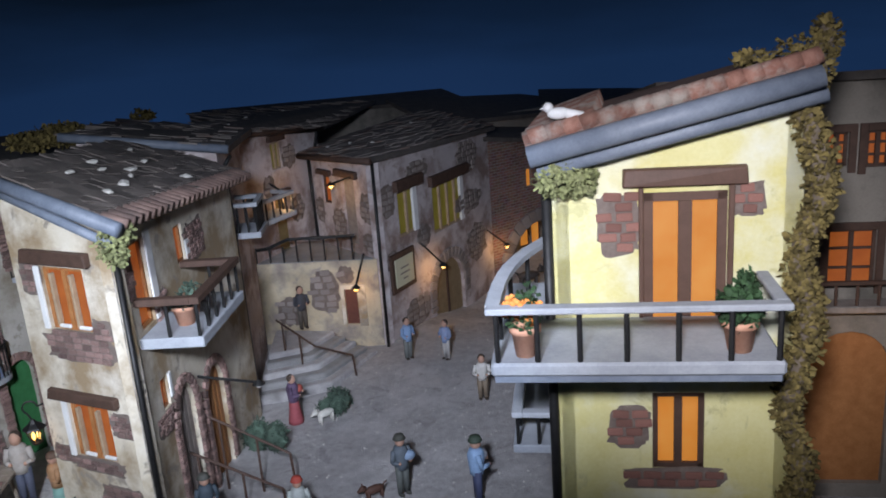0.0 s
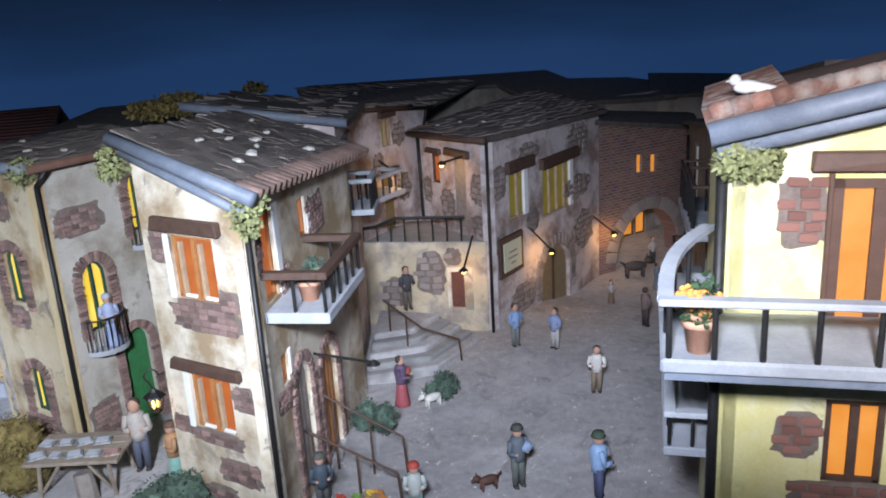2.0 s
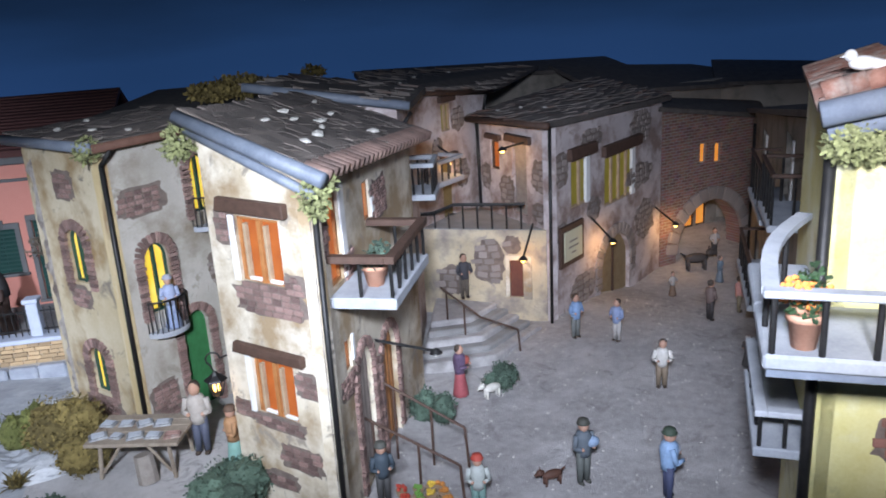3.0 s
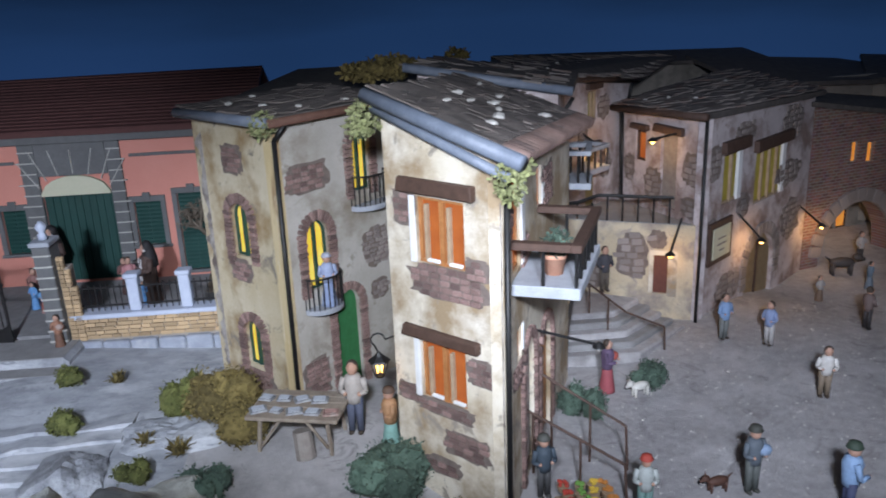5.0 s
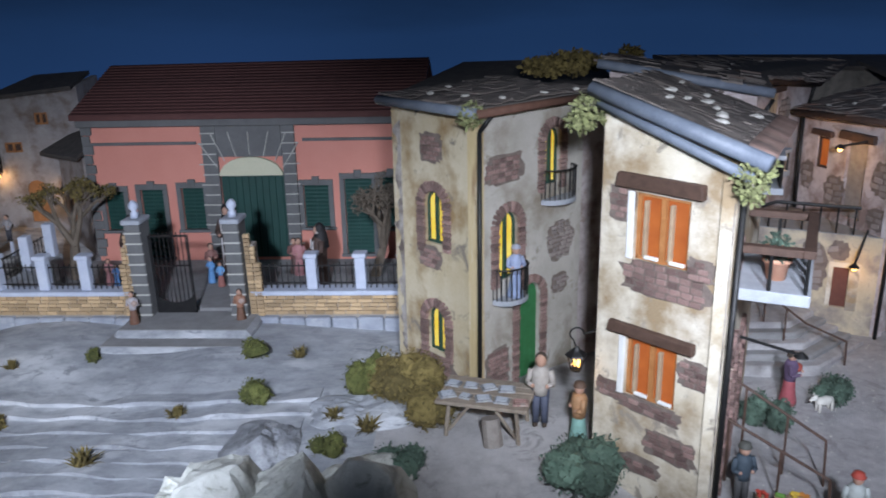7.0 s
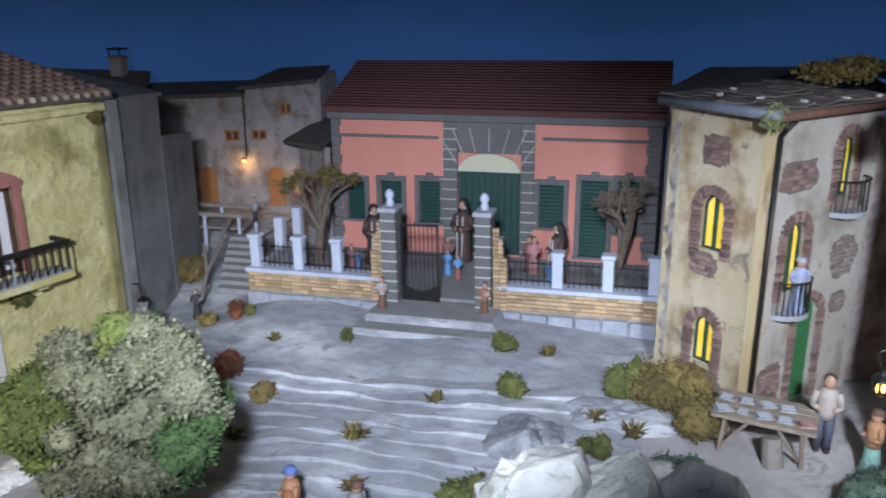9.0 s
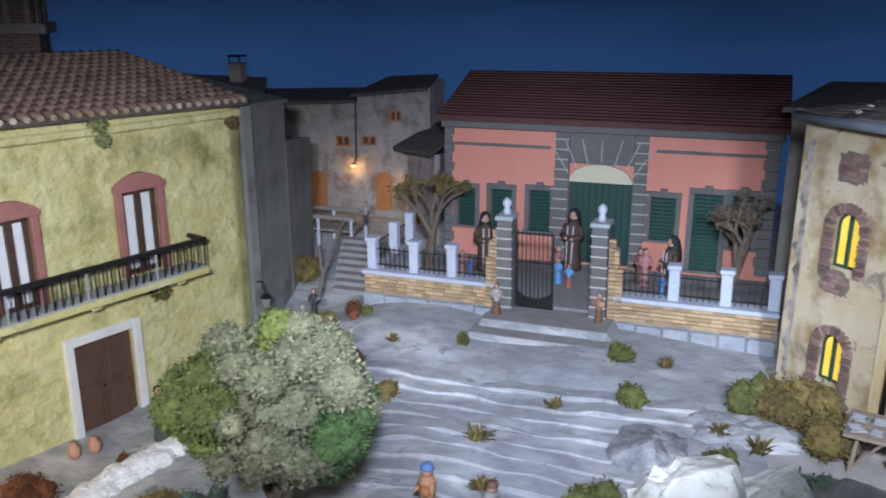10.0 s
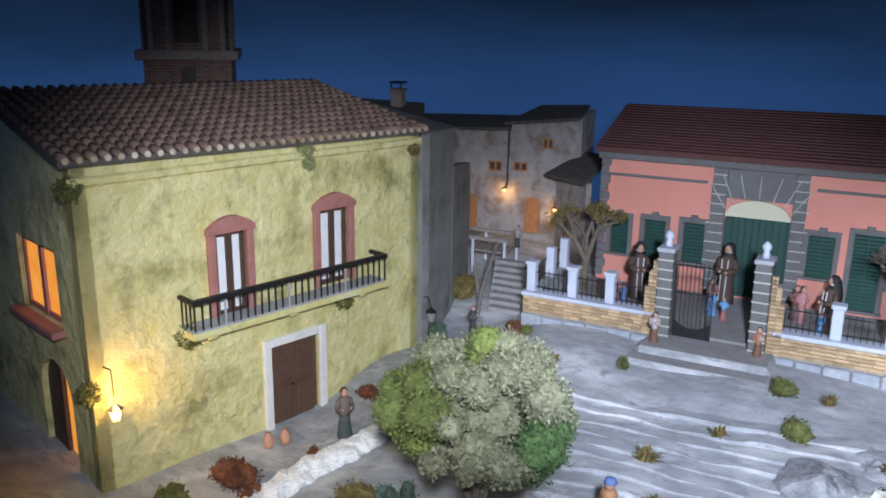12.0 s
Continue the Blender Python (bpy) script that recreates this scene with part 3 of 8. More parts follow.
def balcony(house, m, u0, u1, out, zf, zr, nbal, slab_mat, rail_mat, bal_mat, thick=0.014, label="", rail_w=0.008, rail_h=0.007, side=True, back=0.0, br=0.0028):
    """Slab, handrail and balusters in a facade's frame m, standing out towards -y."""
    b = part("balcony", boxes((u0, u1, -out, back, zf - thick, zf), bev=0.0015), slab_mat, house, label, m)
    bm = bmesh.new()
    o = -out + 0.007
    box(bm, u0, u1, o - rail_w / 2, o + rail_w / 2, zr - rail_h, zr, 0.001)
    for u in ((u0 + rail_w / 2, u1 - rail_w / 2) if side else ()):
        box(bm, u - rail_w / 2, u + rail_w / 2, o + rail_w / 2, back, zr - rail_h, zr - 0.0003, 0.001)
    part("handrail", bm, rail_mat, b)
    for k in range(nbal):
        u = u0 + 0.006 + (u1 - u0 - 0.012) * k / (nbal - 1)
        part("baluster", tube(bmesh.new(), (u, o, zf - 0.001), (u, o, zr - rail_h + 0.001), br, br, 6), bal_mat, b)
    ns = max(1, round(out / ((u1 - u0) / (nbal - 1))) - 1)
    for k in range(ns if side else 0):
        y = o + (back - o) * (k + 1) / (ns + 1)
        for u in (u0 + 0.006, u1 - 0.006):
            part("baluster", tube(bmesh.new(), (u, y, zf - 0.001), (u, y, zr - rail_h + 0.001), br, br, 6), bal_mat, b)
    return b


def street_lamp(m, u, z, reach, drop, lit=True, power=0.02, side=0.0):
    """Bent wall arm with a small shade and bulb, in a facade's frame."""
    p0 = m @ Vector((u, 0.004, z))
    p1 = m @ Vector((u + side, -reach, z - drop))
    t = thing("wall_lamp", "black iron wall lamp with a %s bulb under a flat shade" % ("glowing" if lit else "dark"), "wall lamp", None, "wall lamps of the square")
    part("arm", tube(bmesh.new(), p0, p1, 0.0028, 0.0028, 7), M_IRON, t)
    bm = bmesh.new()
    lathe(bm, ((0.0125, -0.004), (0.0115, -0.002), (0.005, 0.004), (0.002, 0.006)), 12, p1)
    part("shade", bm, M_IRON, t)
    bm = bmesh.new()
    ball(bm, (p1.x, p1.y, p1.z - 0.006), 0.0062)
    part("bulb", bm, G_BULB if lit else M_WHITESTONE, t)
    if lit:
        bulb(p1.x, p1.y, p1.z - 0.02, power * 10)
    return t

# ---- ground and backdrop ----
LEVELS = ((0.45, 1.53, 0.0), (0.7, 1.8, 0.02), (1.2, 2.2, -0.04), (0.6, 1.0, 0.0), (0.1, 1.0, 0.02), (-0.2, 1.33, 0.06), (-0.4, 1.5, 0.07),
          (-0.8, 1.7, 0.078), (-1.3, 1.75, 0.075), (-1.5, 1.55, 0.04), (-0.98, 1.24, 0.03), (-0.99, 0.95, 0.01), (-1.3, 1.0, -0.03), (-1.85, 1.2, -0.095),
          (-1.75, 1.75, -0.02), (-1.8, 0.8, -0.1), (-1.6, 2.2, 0.04), (-0.5, 0.9, 0.01), (-2.0, 2.5, 0.09), (0.5, 2.2, 0.05), (0.0, 0.0, -0.02), (1.6, 1.5, -0.03), (-1.5, 0.2, -0.1), (0.8, 0.4, -0.02))


def level(x, y):
    s = w = 0.0
    for a, b, c in LEVELS:
        k = 1 / ((x - a) ** 2 + (y - b) ** 2 + 0.004) ** 1.5
        s, w = s + k * c, w + k
    return s / w


def ground_sheet():
    nx, ny = 170, 120
    x0, x1, y0, y1 = -4.2, 2.8, -0.9, 3.9
    vs = []
    for j in range(ny + 1):
        for i in range(nx + 1):
            x, y = x0 + (x1 - x0) * i / nx, y0 + (y1 - y0) * j / ny
            vs.append((x, y, level(x, y) + 0.004 * noise.noise(Vector((x * 9, y * 9, 0)))))
    fs, mi = [], []
    for j in range(ny):
        for i in range(nx):
            a = j * (nx + 1) + i
            fs.append((a, a + 1, a + nx + 2, a + nx + 1))
            x, y = vs[a][0], vs[a][1]
            mi.append(1 if x < -0.42 - 0.25 * max(0, 1.45 - y) else 0)
    me = bpy.data.meshes.new("ground")
    me.from_pydata(vs, [], fs)
    me.materials.append(M_PAVE)
    me.materials.append(M_STEP)
    me.polygons.foreach_set("material_index", mi)
    for p in me.polygons:
        p.use_smooth = True
    return tagged(new("ground", me), "grey gritty ground of the model square and whitewashed slope", "ground", "", "structure")


ground_sheet()


def loose_grit():
    """Small pale stones scattered over the square."""
    rng = random.Random(77)
    vs, fs = [], []
    for _ in range(1500):
        x, y = rng.uniform(-0.25, 1.3), rng.uniform(1.05, 2.1)
        if x < 0.40 and y > 1.15 + 1.1 * max(0, x) or y < 1.30 - 1.5 * max(0, x):
            continue
        r, z = rng.uniform(0.0012, 0.0034), level(x, y) + 0.004 * noise.noise(Vector((x * 9, y * 9, 0)))
        i = len(vs)
        vs += [(x + r * rng.uniform(0.7, 1.3), y, z), (x, y + r, z), (x - r, y, z), (x, y - r * rng.uniform(0.7, 1.3), z), (x, y, z + r * 0.8)]
        fs += [(i + k, i + (k + 1) % 4, i + 4) for k in range(4)]
    me = bpy.data.meshes.new("grit")
    me.from_pydata(vs, [], fs)
    me.materials.append(M_WHITESTONE)
    return tagged(new("grit", me), "pale loose grit scattered over the grey square", "gravel", "", "stuff")


loose_grit()

m_sky, n_, l_, p_ = nodes_of("self_lit_night_sky")
tc_ = n_.new("ShaderNodeTexCoord").outputs["Object"]
sp_ = n_.new("ShaderNodeSeparateXYZ")
l_.new(tc_, sp_.inputs[0])
mp_ = n_.new("ShaderNodeMapping")
mp_.inputs["Scale"].default_value = (0.5, 0.5, 2.4)
l_.new(tc_, mp_.inputs[0])
cl_ = noise_node(n_, l_, 1.6, 5, 0.55, mp_.outputs[0])
ad_ = n_.new("ShaderNodeMath")
ad_.operation = "MULTIPLY_ADD"
l_.new(cl_.outputs[0], ad_.inputs[0])
ad_.inputs[1].default_value = 0.22
zs_ = n_.new("ShaderNodeMath")
zs_.operation = "MULTIPLY"
l_.new(sp_.outputs[2], zs_.inputs[0])
zs_.inputs[1].default_value = 0.72
l_.new(zs_.outputs[0], ad_.inputs[2])
sk_ = ramp(n_, l_, ad_.outputs[0], ((0.60, (0.017, 0.052, 0.150)), (0.74, (0.0105, 0.030, 0.082)), (0.86, (0.0058, 0.0145, 0.034)), (0.96, (0.0035, 0.008, 0.017))))
l_.new(sk_.outputs[0], p_.inputs["Base Color"])
# emission in the paint's colours replaces lamp light falling on the panel
l_.new(sk_.outputs[0], p_.inputs["Emission Color"])
p_.inputs["Emission Strength"].default_value = 1.0
p_.inputs["Roughness"].default_value = 1.0


def sky_panel():
    """Curved painted panel behind the model."""
    vs, fs = [], []
    n = 48
    for k in range(n + 1):
        a = radians(-25 + 230 * k / n)
        x, y = -0.4 + 3.5 * math.cos(a), 0.3 + 3.3 * math.sin(a)
        vs += [(x, y, -0.4), (x, y, 3.0)]
    for k in range(n):
        fs.append((2 * k, 2 * k + 1, 2 * k + 3, 2 * k + 2))
    me = bpy.data.meshes.new("backdrop")
    me.from_pydata(vs, [], fs)
    me.materials.append(m_sky)
    ob = new("backdrop", me)
    so = ob.modifiers.new("thick", "SOLIDIFY")
    so.thickness = 0.02
    return tagged(ob, "dark blue painted night sky panel behind the village", "backdrop", "", "structure")


sky_panel()

# ---- white plaster corner house (H1) ----
A0, A1, A2, A3 = (-0.066, 1.226), (0.093, 1.069), (0.318, 1.612), (0.160, 1.775)
h1 = thing("corner_house", "three-storey cream plaster model house with lit orange windows and slate roof", "house", None, "village houses")
LA, LB = span(A0, A1), span(A1, A2)
wa = wall(h1, A0, A1, -0.03, (0.685, 0.615), M_CREAM, ((0.062, 0.155, 0.444, 0.550, 0), (0.058, 0.150, 0.212, 0.314, 0)), 0.02, "stained cream plaster front wall")
wb = wall(h1, A1, A2, -0.05, (0.612, 0.565), M_CREAM, ((0.060, 0.115, 0.430, 0.575, 0), (0.245, 0.285, 0.485, 0.555, 0), (0.085, 0.115, 0.275, 0.33, 0), (0.125, 0.215, 0.03, 0.285, 0.06), (0.265, 0.375, -0.02, 0.255, 0.06)), 0.02, "cream plaster side wall with arched doors")
wall(h1, A2, A3, -0.05, 0.6, M_CREAM, (), 0.02)
wall(h1, A3, A0, -0.05, (0.62, 0.685), M_CREAM, (), 0.02)
for z0, z1, ua, ub in ((0.444, 0.550, 0.062, 0.155), (0.212, 0.314, 0.058, 0.150)):
    w_ = window(h1, wa, ua, ub, z0, z1, G_ORANGE, M_ORWOOD, 0, 0.011, 2, 0.006, "window with lit orange shutters in a wooden frame")
    part("jamb", boxes((ua - 0.012, ua - 0.001, -0.004, 0.004, z0, z1), bev=0.001), M_WHITE, h1, "white painted jamb", wa.matrix_basis)
    for k in (0, 1):
        s = ua + 0.014 + k * 0.044
        part("shutter_edge", boxes((s, s + 0.006, 0.001, 0.010, z0 + 0.006, z1 - 0.012), bev=0.001), M_LIGHTWOOD, w_)
        part("shutter_foot", boxes((s + 0.003, s + 0.028, 0.001, 0.006, z0 + 0.003, z0 + 0.009), bev=0.001), M_WHITE, w_)
lintel(h1, wa, 0.030, 0.178, 0.556, 0.578)
lintel(h1, wa, 0.026, 0.180, 0.318, 0.336)
brick_patch(wa, 0.020, 0.056, 0.505, 0.555, 0.021, 0.0095)
brick_patch(wa, 0.045, 0.195, 0.392, 0.442, 0.023, 0.0105)
brick_patch(wa, 0.158, 0.196, 0.435, 0.465, 0.021, 0.010)
brick_patch(wa, 0.156, 0.205, 0.265, 0.305, 0.022, 0.0095)
brick_patch(wa, 0.006, 0.050, 0.198, 0.225, 0.022, 0.0095)
brick_patch(wa, 0.050, 0.165, 0.190, 0.210, 0.024, 0.0095)
brick_patch(wa, 0.105, 0.190, 0.125, 0.165, 0.024, 0.010)
brick_patch(wa, 0.060, 0.130, 0.080, 0.105, 0.024, 0.010)
brick_patch(wb, 0.020, 0.056, 0.49, 0.575, 0.021, 0.0095)
brick_patch(wb, 0.290, 0.385, 0.475, 0.545, 0.023, 0.0095)
brick_patch(wb, 0.120, 0.165, 0.41, 0.47, 0.022, 0.0095)
brick_patch(wb, 0.055, 0.12, 0.235, 0.270, 0.022, 0.0095)
flaked_edge(wa, LA - 0.024, LA - 0.001, 0.05, 0.56, 3)
flaked_edge(wb, 0.004, 0.020, 0.05, 0.40, 5)
window(h1, wb, 0.060, 0.115, 0.430, 0.575, G_ORANGE, M_ORWOOD, 0, 0.010, 1, 0.006, "tall lit orange balcony door")
part("jamb", boxes((0.117, 0.140, -0.003, 0.006, 0.430, 0.582), bev=0.001), M_WHITE, h1, "white painted jamb", wb.matrix_basis)
window(h1, wb, 0.245, 0.285, 0.485, 0.555, G_ORANGE, M_ORWOOD, 0, 0.010, 1, 0.005, "narrow window with lit orange shutter")
part("jamb", boxes((0.287, 0.302, -0.003, 0.006, 0.485, 0.520), bev=0.001), M_WHITE, h1, "white painted jamb", wb.matrix_basis)
window(h1, wb, 0.085, 0.115, 0.275, 0.33, G_ORANGE, M_ORWOOD, 0, 0.010, 1, 0.005)
part("jamb", boxes((0.117, 0.128, -0.003, 0.006, 0.285, 0.33), bev=0.001), M_WHITE, h1, "white painted jamb", wb.matrix_basis)
for ua, ub, z0, z1, mt in ((0.125, 0.215, 0.03, 0.285, M_STONE), (0.265, 0.375, -0.02, 0.255, M_ORWOOD)):
    d_ = part("arched_door", wall_bm(ua - 0.002, ub + 0.002, z0, z1, 0.008), mt, h1, "arched plank door in a brick surround", wb.matrix_basis @ Matrix.Translation((0, 0.012, 0)))
    for k in range(5):
        u = ua + (ub - ua) * (k + 0.5) / 5
        part("plank", boxes((u - 0.008, u + 0.008, 0.0085, 0.013, z0 + 0.002, z1 - 0.02), bev=0.001), mt, d_, "", Matrix.Translation((0, -0.012, 0)))
    arch_ring(wb, (ua + ub) / 2, max(z0, 0.02), (ub - ua) / 2, z1 - 0.06, 0.06)
bh1 = balcony(h1, wb.matrix_basis, 0.040, 0.265, 0.105, 0.424, 0.490, 6, M_SLAB, M_WOOD, M_IRON, 0.018, "balcony with grey slab and dark wooden rail", 0.016, 0.012, True, 0.0, 0.003)
for y in (-0.094, -0.018):
    part("brace", tube(bmesh.new(), (0.072, -0.098, 0.480), (0.092, -0.098, 0.425), 0.0022, 0.0022, 6) if y < -0.05 else tube(bmesh.new(), (0.112, -0.098, 0.480), (0.092, -0.098, 0.425), 0.0022, 0.0022, 6), M_IRON, bh1)
H1ROOF = ((-0.083, 1.222, 0.709), (0.116, 1.026, 0.632), (0.362, 1.606, 0.580), (0.150, 1.800, 0.672))
rf = roof_sheet("roof", H1ROOF, 0.012, M_ROOFDARK, h1, "slate roof with moss and loose stones")
slates(rf, H1ROOF, 8, 20, 5)
stones_on(H1ROOF, ((0.30, 0.40, 0.016), (0.42, 0.36, 0.014), (0.52, 0.47, 0.018), (0.60, 0.40, 0.015), (0.66, 0.30, 0.022), (0.46, 0.62, 0.014), (0.80, 0.62, 0.016), (0.36, 0.22, 0.012), (0.70, 0.18, 0.016), (0.25, 0.70, 0.014)), 3)
bm = bmesh.new()
a_, b_ = Vector(H1ROOF[0]), Vector(H1ROOF[1])
off = Vector((-0.006, -0.006, -0.008))
path_tube(bm, [a_ + off, b_ + off + Vector((0.004, -0.004, 0))], 0.0115, 10)
path_tube(bm, [a_ + off + Vector((0.012, 0.002, -0.022)), b_ + off + Vector((-0.012, 0.012, -0.022))], 0.0075, 10)
part("gutter", bm, M_GUTTER, h1, "blue-grey painted gutter boards", None, True)
bm = bmesh.new()
for k in range(26):
    p = Vector(H1ROOF[1]).lerp(Vector(H1ROOF[2]), (k + 0.5) / 26)
    tube(bm, p + Vector((0.006, -0.002, -0.004)), p + Vector((-0.028, 0.012, 0.009)), 0.009, 0.010, 8)
part("eave_tile", bm, M_TILE, h1, "row of small brown eave tiles", None, True)["kind"] = "stuff"
pipe(h1, [(0.100, 1.050, 0.610), (0.0985, 1.058, 0.590), (0.0965, 1.060, -0.02)])
t_ = fuzz("corner_moss", [(0.100, 1.040, 0.598, 0.022, 0.022, 0.032), (0.112, 1.048, 0.612, 0.018, 0.018, 0.018)], M_PALEMOSS, None, 700, 0.007, "", 4)
tagged(t_, "pale green moss clump on the roof corner", "moss")
t_ = fuzz("corner_moss", [(-0.085, 1.235, 0.665, 0.028, 0.026, 0.026), (-0.10, 1.25, 0.648, 0.022, 0.02, 0.02)], M_PALEMOSS, None, 800, 0.007, "", 6)
tagged(t_, "pale green moss clump on the roof corner", "moss")

# ---- tan arched house (H2) ----
C0, C1, C2, C3 = (-0.432, 1.613), (-0.258, 1.446), (-0.040, 1.672), (-0.215, 1.84)
h2 = thing("arched_house", "tan plaster model house with arched lit yellow windows and small balconies", "house", None, "village houses")
wl2 = wall(h2, C0, C1, 0.02, 0.625, M_TAN, ((0.093, 0.147, 0.362, 0.470, 0.027), (0.096, 0.148, 0.128, 0.226, 0.026)), 0.02, "tan plaster wall with flaking edges")
wr2 = wall(h2, C1, C2, 0.02, 0.625, M_GREYPL, ((0.188, 0.236, 0.466, 0.582, 0.024), (0.052, 0.109, 0.297, 0.434, 0.03), (0.114, 0.182, 0.035, 0.270, 0.033)), 0.02, "grey plaster wall with bare brick patches")
wall(h2, C2, C3, 0.02, 0.63, M_GREYPL, (), 0.02)
wall(h2, C3, C0, 0.02, 0.63, M_TAN, (), 0.02)
for wl_, ua, ub, z0, z1, r_ in ((wl2, 0.093, 0.147, 0.362, 0.470, 0.027), (wl2, 0.096, 0.148, 0.128, 0.226, 0.026), (wr2, 0.188, 0.236, 0.466, 0.582, 0.024), (wr2, 0.052, 0.109, 0.297, 0.434, 0.03)):
    window(h2, wl_, ua, ub, z0, z1, G_YELLOW, M_GREEN, r_, 0.012, 2, 0.0042, "arched window with lit yellow panes and green frame")
    arch_ring(wl_, (ua + ub) / 2, z0 - 0.012, (ub - ua) / 2, z1 - r_, r_, BRICK, 0.020, 0.0085)
d_ = part("green_door", wall_bm(0.112, 0.184, 0.035, 0.272, 0.008), rough_mat("grass_green_paint", (0.02, 0.12, 0.035), (0.035, 0.18, 0.06), 50, 0.8, 0.6, 300), h2, "arched grass-green door", wr2.matrix_basis @ Matrix.Translation((0, 0.010, 0)))
arch_ring(wr2, 0.148, 0.03, 0.034, 0.237, 0.033, BRICK, 0.018, 0.0085)
part("corner_band", boxes((0.214, 0.2405, -0.0022, 0.002, 0.06, 0.612), bev=0.0008), M_BAND, h2, "ochre corner band with rust streaks", wl2.matrix_basis)
part("corner_band", boxes((-0.002, 0.012, -0.0022, 0.002, 0.06, 0.612), bev=0.0008), M_BAND, h2, "ochre corner band with rust streaks", wr2.matrix_basis)
flaked_edge(wl2, -0.004, 0.026, 0.10, 0.60, 8)
brick_patch(wl2, 0.085, 0.140, 0.530, 0.580, 0.021, 0.0095)
brick_patch(wl2, 0.075, 0.135, 0.310, 0.350, 0.021, 0.0095)
brick_patch(wl2, 0.060, 0.170, 0.070, 0.116, 0.023, 0.010)
brick_patch(wr2, 0.018, 0.120, 0.495, 0.545, 0.022, 0.0095)
brick_patch(wr2, 0.205, 0.285, 0.300, 0.385, 0.022, 0.0095, PALEBRICK)
brick_patch(wr2, 0.222, 0.270, 0.225, 0.265, 0.022, 0.0095, PALEBRICK)
brick_patch(wr2, 0.020, 0.085, 0.075, 0.150, 0.022, 0.0095)
for ua, ub, zf, zr in ((0.180, 0.276, 0.438, 0.498), (0.038, 0.128, 0.262, 0.325)):
    c_ = (ua + ub) / 2
    bm = bmesh.new()
    for k in range(12):
        a, b = math.pi * k / 12, math.pi * (k + 1) / 12
        pa, pb_ = [(c_ - (ub - ua) / 2 * math.cos(q), -0.036 * math.sin(q)) for q in (a, b)]
        hexa(bm, ((c_, 0.002, zf - 0.010), (c_ + 1e-5, 0.002, zf - 0.010), (pb_[0], pb_[1], zf - 0.010), (pa[0], pa[1], zf - 0.010), (c_, 0.002, zf), (c_ + 1e-5, 0.002, zf), (pb_[0], pb_[1], zf), (pa[0], pa[1], zf)))
    bmesh.ops.remove_doubles(bm, verts=bm.verts, dist=2e-5)
    bmesh.ops.recalc_face_normals(bm, faces=bm.faces)
    b_ = part("balcony", bm, M_SLAB, h2, "small rounded balcony with iron bars", wr2.matrix_basis)
    bm = bmesh.new()
    path_tube(bm, [(c_ - (ub - ua) / 2 * math.cos(math.pi * k / 12), -0.035 * math.sin(math.pi * k / 12), zr) for k in range(13)], 0.002, 6)
    part("handrail", bm, M_IRON, b_)
    for k in range(13):
        a = math.pi * k / 12
        u, y = c_ - (ub - ua) / 2 * 0.98 * math.cos(a), -0.034 * math.sin(a)
        part("baluster", tube(bmesh.new(), (u, y, zf - 0.001), (u, y, zr), 0.0014, 0.0014, 5), M_IRON, b_)
H2ROOF = ((-0.452, 1.600, 0.648), (-0.262, 1.414, 0.645), (-0.020, 1.664, 0.645), (-0.215, 1.870, 0.655))
rf = roof_sheet("roof", H2ROOF, 0.014, M_ROOFDARK, h2, "slate roof with loose stones")
slates(rf, H2ROOF, 8, 9, 8)
stones_on(H2ROOF, ((0.35, 0.15, 0.013), (0.62, 0.22, 0.013), (0.88, 0.30, 0.013), (0.93, 0.6, 0.012), (0.2, 0.4, 0.011), (0.97, 0.85, 0.011)), 7)
bm = bmesh.new()
path_tube(bm, [Vector(H2ROOF[0]) + Vector((-0.004, -0.004, -0.008)), Vector(H2ROOF[1]) + Vector((-0.002, -0.006, -0.008))], 0.0095, 10)
part("gutter", bm, M_GUTTER, h2, "blue-grey painted gutter", None, True)
bm = bmesh.new()
path_tube(bm, [Vector(H2ROOF[1]) + Vector((0.002, -0.004, -0.010)), Vector(H2ROOF[2]) + Vector((0.003, -0.003, -0.010))], 0.008, 10)
part("eave_board", bm, rough_mat("red_brown_board", (0.10, 0.045, 0.03), (0.15, 0.075, 0.05), 50, 0.8, 0.4), h2, "red-brown eave board", None, True)
pipe(h2, [(-0.235, 1.432, 0.628), (-0.256, 1.437, 0.600), (-0.258, 1.437, 0.05)])
t_ = fuzz("corner_moss", [(-0.272, 1.424, 0.632, 0.022, 0.020, 0.022)], M_PALEMOSS, None, 400, 0.007, "", 16)
tagged(t_, "pale green moss clump under the roof edge", "moss")

# ---- house with terrace on the square (P) ----
Q0, Q1, Q2 = (0.597, 2.146), (0.700, 1.838), (1.216, 2.294)
hp = thing("terrace_house", "rose-grey plaster model house with bare stone patches and yellow windows", "house", None, "village houses")
wp1 = wall(hp, Q0, Q1, -0.05, (0.515, 0.535), M_ROSE, ((0.056, 0.098, 0.390, 0.470, 0), (0.159, 0.225, 0.285, 0.475, 0)), 0.02, "flaking rose-grey plaster wall")
wp2 = wall(hp, Q1, Q2, -0.08, (0.535, 0.507), M_ROSE, ((0.108, 0.205, 0.298, 0.426, 0), (0.299, 0.490, 0.258, 0.400, 0), (0.276, 0.466, -0.08, 0.160, 0.09)), 0.02, "flaking rose-grey plaster wall")
window(hp, wp1, 0.056, 0.098, 0.390, 0.470, G_ORANGE, M_WOOD, 0, 0.010, 1, 0.006, "narrow lit orange window")
part("door", wall_bm(0.157, 0.227, 0.27, 0.477, 0.008), M_GREYWOOD, hp, "grey weathered door", wp1.matrix_basis @ Matrix.Translation((0, 0.010, 0)))
